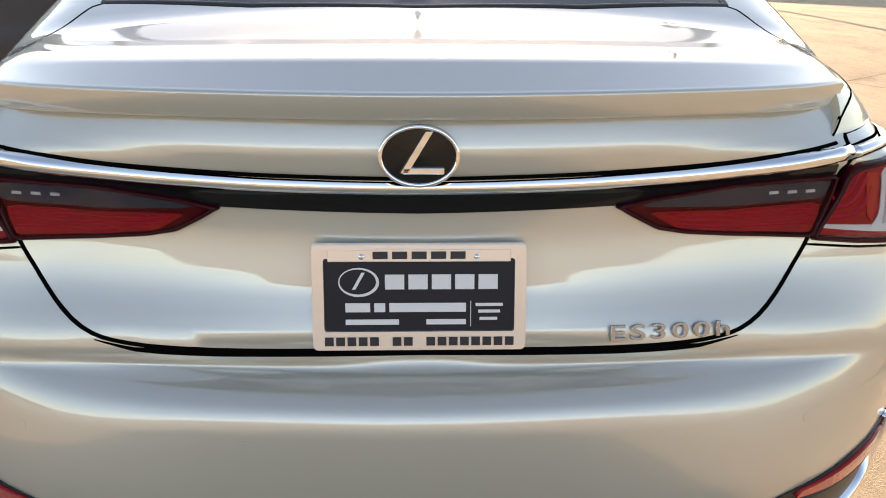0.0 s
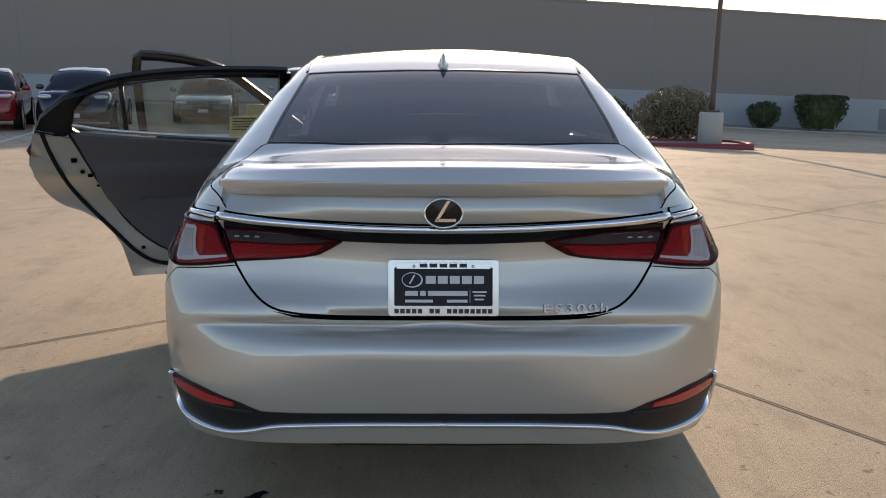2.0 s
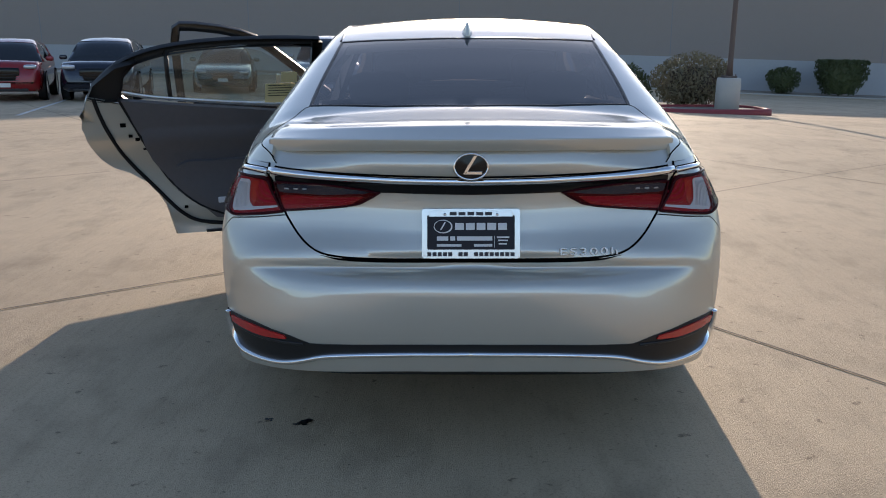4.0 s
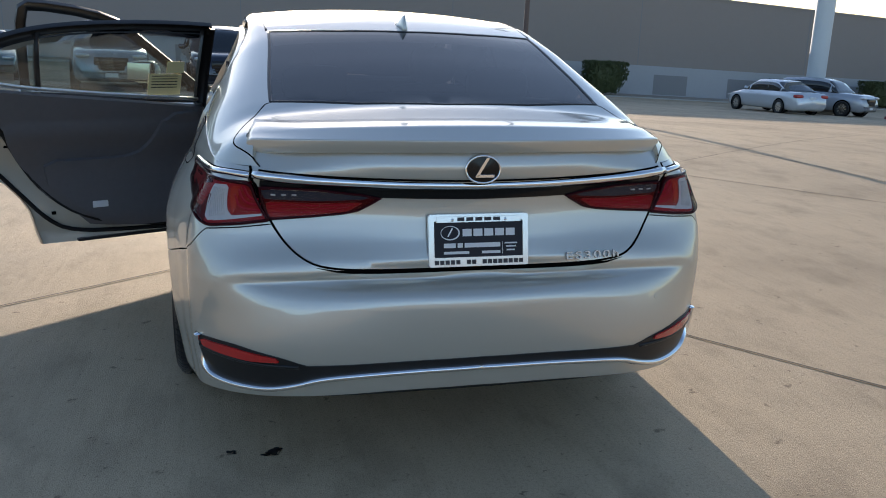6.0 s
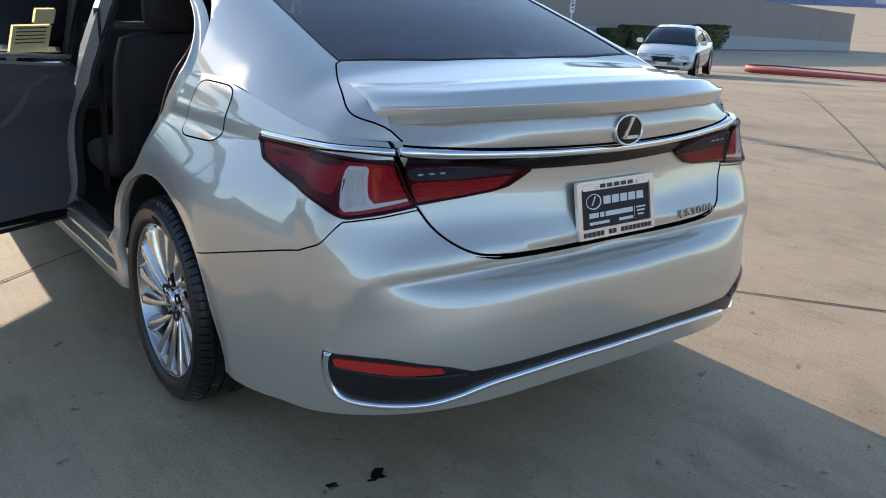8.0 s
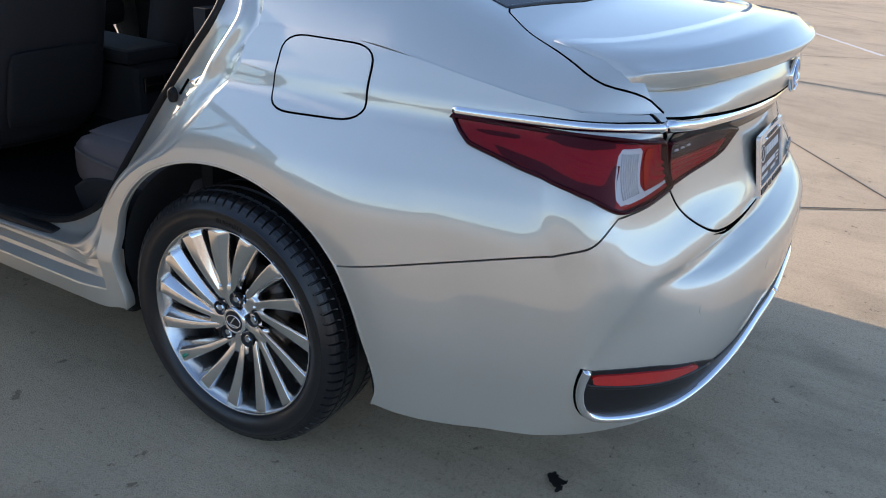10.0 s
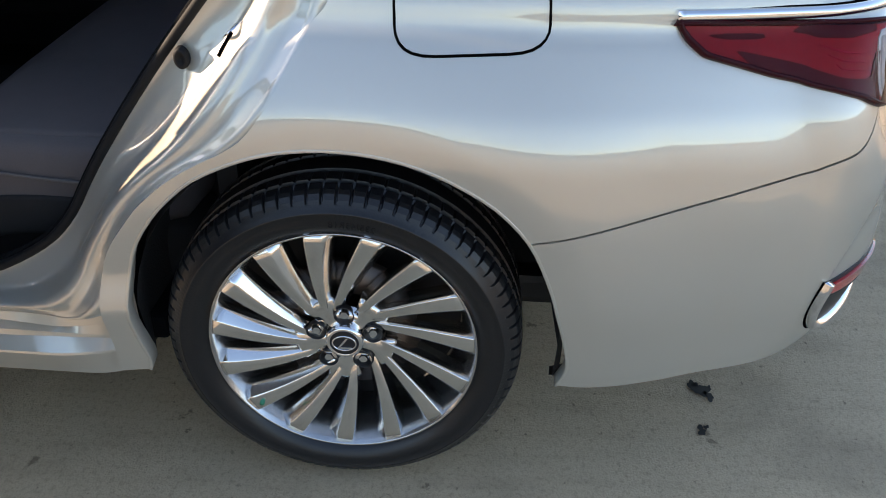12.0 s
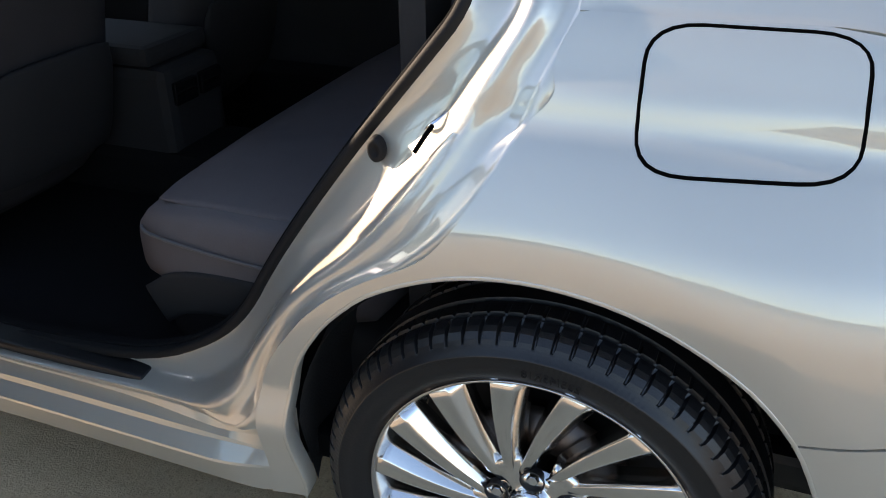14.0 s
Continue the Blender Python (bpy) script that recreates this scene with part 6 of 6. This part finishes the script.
def shrub(name, label, x, y, w, d, h, leaf, count, size, seed, boxy=False, group="shrubs"):
    rnd = random.Random(seed)
    ob = thing(name, label, "bush", group)
    ob.matrix_basis = far_pose(x, y)
    stems = bmesh.new()
    for k in range(6):
        a = rnd.uniform(0, 6.28)
        tip = Vector((math.cos(a) * w * 0.28, math.sin(a) * d * 0.28, h * 0.55))
        foot = Vector((math.cos(a) * 0.06, math.sin(a) * 0.06, -0.1))
        r0 = 0.025
        ring = []
        for p, r in ((foot, r0), (foot.lerp(tip, 0.5) + Vector((0, 0, 0.06)), r0 * 0.7), (tip, r0 * 0.3)):
            ring.append([stems.verts.new((p[0] + r * math.cos(i * 1.257), p[1] + r * math.sin(i * 1.257), p[2])) for i in range(5)])
        for u, v in zip(ring, ring[1:]):
            for i in range(5):
                stems.faces.new((u[i], u[(i + 1) % 5], v[(i + 1) % 5], v[i]))
    part("trunk", stems, BARK, ob)
    verts, faces = [], []
    lumps = [(rnd.gauss(0, 1), rnd.gauss(0, 1), rnd.gauss(0, 1), rnd.uniform(0.75, 1.15)) for _ in range(26)]
    for k in range(count):
        if boxy:
            u, v, t = rnd.uniform(-1, 1), rnd.uniform(-1, 1), rnd.random() ** 0.7
            face = rnd.randrange(3)
            if face == 0:
                u = math.copysign(rnd.uniform(0.86, 1.03), u)
            elif face == 1:
                v = math.copysign(rnd.uniform(0.86, 1.03), v)
            else:
                t = rnd.uniform(0.94, 1.02)
            waist = 0.62 + 0.38 * min(1, t * 1.8)
            p = Vector((u * w / 2 * waist, v * d / 2 * waist, 0.12 + t * (h - 0.12)))
        else:
            q = Vector((rnd.gauss(0, 1), rnd.gauss(0, 1), rnd.gauss(0, 1))).normalized()
            r = 0.0
            for lx, ly, lz, s in lumps:
                r = max(r, s * max(0.0, q.dot(Vector((lx, ly, lz)).normalized())) ** 2)
            r = (0.55 + 0.45 * r) * rnd.uniform(0.72, 1.03)
            p = Vector((q[0] * w / 2 * r, q[1] * d / 2 * r, h * 0.52 + q[2] * h * 0.5 * r))
            if p[2] < 0.05:
                p[2] = rnd.uniform(0.05, h * 0.3)
        a = Euler((rnd.uniform(0, 6.28), rnd.uniform(0, 6.28), rnd.uniform(0, 6.28))).to_matrix()
        s = size * rnd.uniform(0.6, 1.3)
        k0 = len(verts)
        for c in ((-s, 0, 0), (0, -s * 0.45, 0.1 * s), (s, 0, 0), (0, s * 0.45, 0.1 * s)):
            verts.append(tuple(p + a @ Vector(c)))
        faces.append((k0, k0 + 1, k0 + 2, k0 + 3))
    core = bmesh.new()
    bmesh.ops.create_icosphere(core, subdivisions=3, radius=1.0)
    for v in core.verts:
        c = v.co.normalized()
        if boxy:
            m = max(abs(c[0]), abs(c[1]), abs(c[2]))
            c = c * (0.72 / m + 0.18)
            f = 0.62 + 0.38 * min(1, max(0.0, (c[2] + 1) / 2) * 1.8)
            v.co = Vector((c[0] * w / 2 * f * 0.98, c[1] * d / 2 * f * 0.98, h * 0.53 + c[2] * h * 0.5 * 0.98))
        else:
            k = 0.62 + 0.14 * noise.noise(c * 3 + Vector((seed, 0, 0)))
            v.co = Vector((c[0] * w / 2 * k, c[1] * d / 2 * k, h * 0.5 + c[2] * h * 0.5 * k))
    part("inner_foliage", core, LEAF_DARK if leaf is LEAF_DARK else BARK, ob)
    part("crown", mesh_of(verts, faces, smooth=False), leaf, ob)
    return ob


def island(name, label, cx, cy, rx, ry, paint, turn=0.0):
    ob = thing(name, label, "kerb", kind="structure")
    ob.matrix_basis = far_pose(cx, cy, turn)
    n = 64
    rings = []
    for i in range(n + 1):
        a = 2 * math.pi * i / n
        c, s = math.cos(a), math.sin(a)
        ux, uy = rx * math.copysign(abs(c) ** 0.6, c), ry * math.copysign(abs(s) ** 0.6, s)
        k = 1 - 0.15 / math.hypot(ux, uy)
        rings.append([(ux, uy, -0.1), (ux * 0.995, uy * 0.995, 0.12), (ux * (k + 0.9) / 1.9, uy * (k + 0.9) / 1.9, 0.145), (ux * k, uy * k, 0.14), (ux * k, uy * k, 0.0)])
    part("kerb", sweep(rings, cap=False), paint, ob)
    bed = bmesh.new()
    bed.faces.new([bed.verts.new((r[3][0], r[3][1], 0.09)) for r in rings[:-1]])
    part("bed", bed, EARTH, ob)
    return ob


def light_post(x, y, h, r, paint, footing=True, label=""):
    ob = thing("street_lamp", label, "lamp post")
    ob.matrix_basis = far_pose(x, y)
    if footing:
        n, rows = 28, []
        for zz, rr in ((0.0, 0.285), (0.60, 0.285), (0.82, 0.28), (0.85, 0.26)):
            rows.append([(rr * math.cos(2 * math.pi * i / n), rr * math.sin(2 * math.pi * i / n), zz) for i in range(n)])
        part("footing", sweep(rows), BASE_CON, ob, "round pale concrete footing")
        part("flange", box((-0.15, -0.15, 0.85), (0.15, 0.15, 0.90), 0.01), paint, ob)
        for k in range(4):
            part("bolt", box((-0.125 + 0.23 * (k % 2), -0.125 + 0.23 * (k // 2), 0.90), (-0.105 + 0.23 * (k % 2), -0.105 + 0.23 * (k // 2), 0.94)), paint, ob)
    z0 = 0.88 if footing else -0.2
    rows = [[(rr * math.cos(2 * math.pi * i / 20), rr * math.sin(2 * math.pi * i / 20), zz) for i in range(20)] for zz, rr in ((z0, r * 1.25), (z0 + 0.35, r), (h * 0.6, r * 0.85), (h, r * 0.7))]
    part("pole", sweep(rows), paint, ob)
    part("lamp_head", box((-0.2, -0.9, h - 0.02), (0.2, -0.05, h + 0.12), 0.04), paint, ob)
    return ob


island("parking_island", "raised parking island with a faded red kerb", 6.05, 18.3, 1.40, 0.95, KERB_RED, 8)
island("parking_island", "raised parking island with a pale concrete kerb", 4.2, 20.4, 2.6, 1.2, KERB, 8)
light_post(6.45, 18.25, 7.5, 0.065, STEEL, True, "slim brown lamp post on a round concrete footing")
shrub("desert_shrub", "loose pale sage bush on the island", 5.95, 19.6, 2.2, 1.7, 1.42, LEAF_SAGE, 5200, 0.050, 11)
shrub("desert_shrub", "low dark bush behind the island", 4.6, 21.3, 1.5, 1.3, 1.15, LEAF_DARK, 1800, 0.05, 12)
shrub("clipped_hedge", "square clipped dark green hedge before the wall", 20.75, 44.6, 2.3, 1.5, 1.95, LEAF_DARK, 3000, 0.09, 13, True, "hedges")
shrub("desert_shrub", "round green bush before the wall", 17.7, 44.8, 2.0, 1.5, 1.55, LEAF_DARK, 1400, 0.09, 14)
for i, (x, w, h, b) in enumerate(((33.3, 1.9, 1.5, True), (35.35, 1.1, 1.7, True), (40.7, 3.2, 1.7, True), (43.4, 2.0, 1.5, False), (45.5, 1.7, 1.5, False), (47.4, 1.3, 1.2, False), (49.6, 2.2, 1.6, True), (52.5, 3.0, 1.9, True), (57.0, 3.0, 1.8, True), (62.0, 3.6, 2.2, True))):
    shrub("clipped_hedge" if b else "desert_shrub", "square clipped dark green hedge before the wall" if b else "round green bush before the wall", x, 44.8, w, 1.5, h, LEAF_DARK, 2600, 0.10, 20 + i, b, "hedges" if b else "shrubs")

# thick pale column behind the cars, sign on its small island
column = thing("sign_pylon", "thick pale painted steel column", "pylon")
column.matrix_basis = far_pose(25.95, 32.6)
part("shaft", sweep([[(0.42 * math.cos(2 * math.pi * i / 32), 0.42 * math.sin(2 * math.pi * i / 32), zz) for i in range(32)] for zz in (-0.3, 3.0, 6.0, 11.0)]), PALE_POST, column)
part("footing", box((-0.7, -0.7, -0.3), (0.7, 0.7, 0.25), 0.03), BASE_CON, column)
island("parking_island", "small parking island with a red kerb", 28.0, 28.6, 1.05, 0.7, KERB_RED, -10)
sign = thing("parking_sign", "small white parking sign on a thin post", "sign")
sign.matrix_basis = far_pose(28.25, 28.4) @ pose(0, 0, 0, 0, 2, -42)
part("post", box((-0.03, -0.02, 0.0), (0.03, 0.02, 2.75), 0.004), PALE_POST, sign)
board = part("sign_board", box((-0.11, -0.035, 2.15), (0.11, -0.022, 2.75), 0.004), WHITE, sign)
for zz, hw in ((2.64, 0.06), (2.52, 0.045), (2.45, 0.06), (2.30, 0.055)):
    part("lettering_bar", box((-hw, -0.040, zz), (hw, -0.0355, zz + 0.05)), INK, board)
rock = bmesh.new()
bmesh.ops.create_icosphere(rock, subdivisions=3, radius=1.0)
for v in rock.verts:
    k = 1 + 0.22 * noise.noise(v.co * 1.7) + 0.08 * noise.noise(v.co * 5)
    v.co = Vector((v.co[0] * 0.55 * k, v.co[1] * 0.4 * k, v.co[2] * 0.36 * k + 0.28))
boulder = part("boulder", rock, material("red_boulder", (0.17, 0.085, 0.065), 0.9, vary=0.3, scale=5, bump=0.5, bump_scale=20), None)
boulder.matrix_basis = far_pose(27.5, 28.6) @ pose(0, 0, 0.05) @ Matrix.Diagonal((0.75, 0.75, 0.75, 1))
tagged(boulder, "rough reddish boulder on the island", "rock")


def parked_car(name, label, x, y, turn, paint, shape="sedan", length=4.8, width=1.84, height=1.46):
    """A whole small car, its nose towards -y before it is turned."""
    ob = thing(name, label, "car", "cars parked along the lot")
    ob.matrix_basis = far_pose(x, y, turn)
    w, L = width / 2, length
    tall = shape != "sedan"
    belt = height * (0.66 if not tall else 0.63)
    if shape == "sedan":
        top = table((0, 0.56), (0.03, 0.68), (0.12, 0.80), (0.29, belt - 0.02), (0.80, belt + 0.03), (0.96, belt), (0.99, belt - 0.10), (1, belt - 0.30))
        roof = table((0.27, belt), (0.42, height - 0.04), (0.55, height), (0.66, height - 0.03), (0.84, belt + 0.03))
        g0, g1 = 0.27, 0.84
    elif shape == "hatch":
        top = table((0, 0.55), (0.03, 0.66), (0.10, 0.80), (0.22, belt), (0.92, belt + 0.08), (0.985, belt), (1, belt - 0.2))
        roof = table((0.20, belt), (0.38, height - 0.05), (0.50, height), (0.75, height - 0.10), (0.97, belt + 0.05))
        g0, g1 = 0.20, 0.97
    else:
        top = table((0, 0.62), (0.02, 0.86), (0.08, 0.99), (0.26, belt), (0.92, belt + 0.06), (0.985, belt), (1, belt - 0.25))
        roof = table((0.25, belt), (0.38, height - 0.08), (0.50, height), (0.82, height - 0.05), (0.97, belt + 0.05))
        g0, g1 = 0.25, 0.97
    plan = table((0, 0.72), (0.04, 0.90), (0.12, 0.97), (0.3, 1.0), (0.8, 1.0), (0.93, 0.95), (1, 0.80))
    zb = 0.20 if not tall else 0.24
    rings = []
    for i in range(41):
        t = i / 40
        yy, ww, zt = L * (t - 0.5), w * float(plan(t)), float(top(t))
        lift = 0.10 * float(step(0.04, 0, t)) + 0.12 * float(step(0.96, 1, t))
        half = [(0.0, zb + lift), (ww * 0.86, zb + lift), (ww * 0.97, zb + 0.07 + lift), (ww, zb + 0.25), (ww * 1.0, zt * 0.70), (ww * 0.965, zt * 0.93), (ww * 0.90, zt - 0.012), (ww * 0.5, zt + 0.012), (0.0, zt + 0.02)]
        rings.append([(a, yy, b) for a, b in half] + [(-a, yy, b) for a, b in half[-2:0:-1]])
    body = part("body", sweep(rings), paint, ob)
    cab, cap = [], []
    for i in range(25):
        t = g0 + (g1 - g0) * i / 24
        yy, zt = L * (t - 0.5), float(roof(t))
        zb2 = float(top(t)) - 0.02
        wb = w * 0.90
        f = max(0.0, (zt - belt) / (height - belt))
        wr = wb - (wb - w * 0.66) * f
        half = [(wb, zb2), (wr + (wb - wr) * 0.12, zt - 0.10 * f), (wr * 0.9, zt - 0.012), (wr * 0.5, zt), (0, zt + 0.01)]
        cab.append([(a, yy, b) for a, b in half] + [(-a, yy, b) for a, b in half[-2::-1]])
        if f > 0.80:
            cap.append([(a * 1.012, yy, b + 0.008) for a, b in half[1:]] + [(-a * 1.012, yy, b + 0.008) for a, b in half[-2:0:-1]])
    part("cabin_glass", sweep(cab, close_ring=True), CAR_GLASS, ob, "dark car windows")
    if len(cap) > 1:
        part("roof", sweep(cap, close_ring=False), paint, ob)
    for side in (0, 8):
        for idx, hw in ((3, 0.03), (13, 0.022), (21, 0.04)):
            pts = np.array([np.array(cab[idx][side if side == 0 else 8]) * (1 - u) + np.array(cab[idx][1 if side == 0 else 7]) * u for u in (0, 0.5, 1)])
            part("window_pillar", strip(pts, np.tile(np.array([1.0 if side == 0 else -1.0, 0, 0.4]), (3, 1)), hw * 2, 0.012, 0.01), paint if idx != 13 else CAR_GLASS, ob)
    for sx in (-1, 1):
        rail = np.array([np.array(c[1 if sx > 0 else 7]) for c in cab[2:23]])
        part("roof_rail", strip(rail, np.tile(np.array([float(sx), 0, 0.6]), (len(rail), 1)), 0.06, 0.012, 0.01), paint, ob)
    rw = 0.325 if not tall else 0.36
    for fy in (0.19, 0.79):
        for sx in (-1, 1):
            wh = new("wheel")
            wh.parent = ob
            wh.matrix_local = pose(sx * (w - 0.10), L * (fy - 0.5), rw, 0, 0, 0 if sx < 0 else 180)
            # near-black ring painted for the shade of an arch the body lacks
            part("arch_shade_ring", turned([(-0.112, rw + 0.045), (-0.112, rw - 0.02), (0.05, rw - 0.02)], 28, 0, 0), DARK, wh)
            part("tyre", turned([(-0.10, rw * 0.66), (-0.124, rw * 0.75), (-0.124, rw * 0.9), (-0.10, rw), (0.08, rw)], 28, 0, 0), TYRE, wh)
            part("rim", turned([(-0.116, rw * 0.67), (-0.120, rw * 0.62), (-0.100, rw * 0.58), (-0.09, rw * 0.2), (-0.11, 0.001)], 28, 0, 0), BLACK, wh)
            for k in range(10):
                a = 2 * math.pi * k / 10
                ca, sa = math.cos(a), math.sin(a)
                part("spoke", sweep([[(-0.116, r * ca - q * sa, r * sa + q * ca) for q in (-hh, hh)] + [(-0.10, r * ca - q * sa, r * sa + q * ca) for q in (hh, -hh)] for r, hh in ((0.03, 0.018), (rw * 0.64, 0.036))], smooth=False), ALLOY, wh)
    zf = float(top(0.03))
    for sx in (-1, 1):
        part("head_lamp", cushion_bm(min(sx * w * 0.52, sx * w * 0.86), max(sx * w * 0.52, sx * w * 0.86), -L / 2 + 0.02, -L / 2 + 0.30, zf - 0.10, zf + 0.015, 0.03), CAR_LAMP, ob)
        part("rear_lamp", cushion_bm(min(sx * w * 0.50, sx * w * 0.92), max(sx * w * 0.50, sx * w * 0.92), L / 2 - 0.30, L / 2 - 0.035, belt - 0.22, belt - 0.06, 0.03), CAR_TAIL, ob)
        part("door_mirror", cushion_bm(min(sx * (w - 0.02), sx * (w + 0.17)), max(sx * (w - 0.02), sx * (w + 0.17)), L * (g0 + 0.065 - 0.5) - 0.05, L * (g0 + 0.065 - 0.5) + 0.07, belt + 0.01, belt + 0.14, 0.03), paint, ob)
        part("door_handle", box((min(sx * w * 0.985, sx * (w * 0.985 + 0.025)), 0.02, belt - 0.16), (max(sx * w * 0.985, sx * (w * 0.985 + 0.025)), 0.18, belt - 0.13), 0.005, 1), CHROME, ob)
    part("grille", cushion_bm(-w * 0.42, w * 0.42, -L / 2 - 0.005, -L / 2 + 0.12, 0.36 if not tall else 0.46, zf - 0.06, 0.02), GLOSS_BLACK, ob)
    for k in range(3):
        zz = (0.40 if not tall else 0.52) + 0.07 * k
        part("grille_bar", box((-w * 0.38, -L / 2 - 0.012, zz), (w * 0.38, -L / 2 + 0.05, zz + 0.014), 0.003, 1), BLACK, ob)
    part("lower_intake", box((-w * 0.6, -L / 2 - 0.008, 0.26), (w * 0.6, -L / 2 + 0.15, 0.33), 0.02), BLACK, ob)
    part("number_plate", box((-0.15, -L / 2 - 0.02, 0.36), (0.15, -L / 2 + 0.04, 0.46), 0.004, 1), WHITE, ob)
    part("rear_plate", box((-0.15, L / 2 - 0.06, belt - 0.26), (0.15, L / 2 + 0.006, belt - 0.16), 0.004, 1), WHITE, ob)
    return ob


def car_paint(name, colour, metal=0.3):
    return material(name, colour, 0.25, metal, 1.0, vary=0.04, scale=20)


RED, NIGHT, GREEN, SILVER, GREY, PEARL = (car_paint(n, c, m) for n, c, m in (("red_car_paint", (0.30, 0.012, 0.016), 0.2), ("dark_blue_paint", (0.012, 0.016, 0.030), 0.2), ("grey_green_paint", (0.14, 0.19, 0.18), 0.5),
                                           ("silver_paint", (0.62, 0.65, 0.69), 0.35), ("steel_grey_paint", (0.40, 0.42, 0.46), 0.35), ("white_paint", (0.78, 0.78, 0.77), 0.0)))
parked_car("parked_crossover", "red crossover parked facing the lot", -12.0, 20.5, 20, RED, "suv", 4.35, 1.77, 1.54)
parked_car("parked_suv", "dark blue luxury utility car parked facing the lot", -9.75, 21.3, 14, NIGHT, "suv", 4.8, 1.88, 1.60)
parked_car("parked_sedan", "grey-green sedan parked facing the lot", -7.75, 26.0, 12, GREEN, "sedan", 4.85, 1.84, 1.42)
parked_car("parked_suv", "pale utility car parked facing the lot", -3.8, 22.2, 8, GREY, "suv", 4.7, 1.86, 1.72)
parked_car("parked_suv", "dark utility car parked beside the pale one", -1.0, 22.5, 6, NIGHT, "suv", 4.7, 1.86, 1.70)
parked_car("parked_sedan", "silver sedan seen from its side, nose to the wall", 23.2, 31.6, 184, SILVER, "sedan", 4.85, 1.82, 1.45)
parked_car("parked_crossover", "silver-grey crossover with a black grille facing the lot", 25.95, 32.0, 26, GREY, "suv", 4.65, 1.85, 1.64)
parked_car("parked_hatchback", "white hatchback with a black lower grille", 20.3, 15.75, -62, PEARL, "hatch", 4.46, 1.75, 1.49)
parked_car("parked_suv", "dark utility car parked side-on beyond the kerb", 26.0, 3.4, 82, NIGHT, "suv", 4.7, 1.86, 1.68)

# red kerb and bollard at the lot's far edge
island("parking_island", "long planting island with a red painted kerb", 27.2, 12.4, 1.2, 5.2, KERB_RED, 0)
bollard = thing("bollard", "short yellow painted steel bollard by the kerb", "bollard")
bollard.matrix_basis = far_pose(25.4, 6.7)
part("post", sweep([[(r * math.cos(2 * math.pi * i / 20), r * math.sin(2 * math.pi * i / 20), z) for i in range(20)] for z, r in ((-0.1, 0.07), (0.90, 0.07), (0.96, 0.055), (0.985, 0.02))]), material("yellow_post_paint", (0.55, 0.42, 0.03), 0.5, vary=0.12, scale=8), bollard)
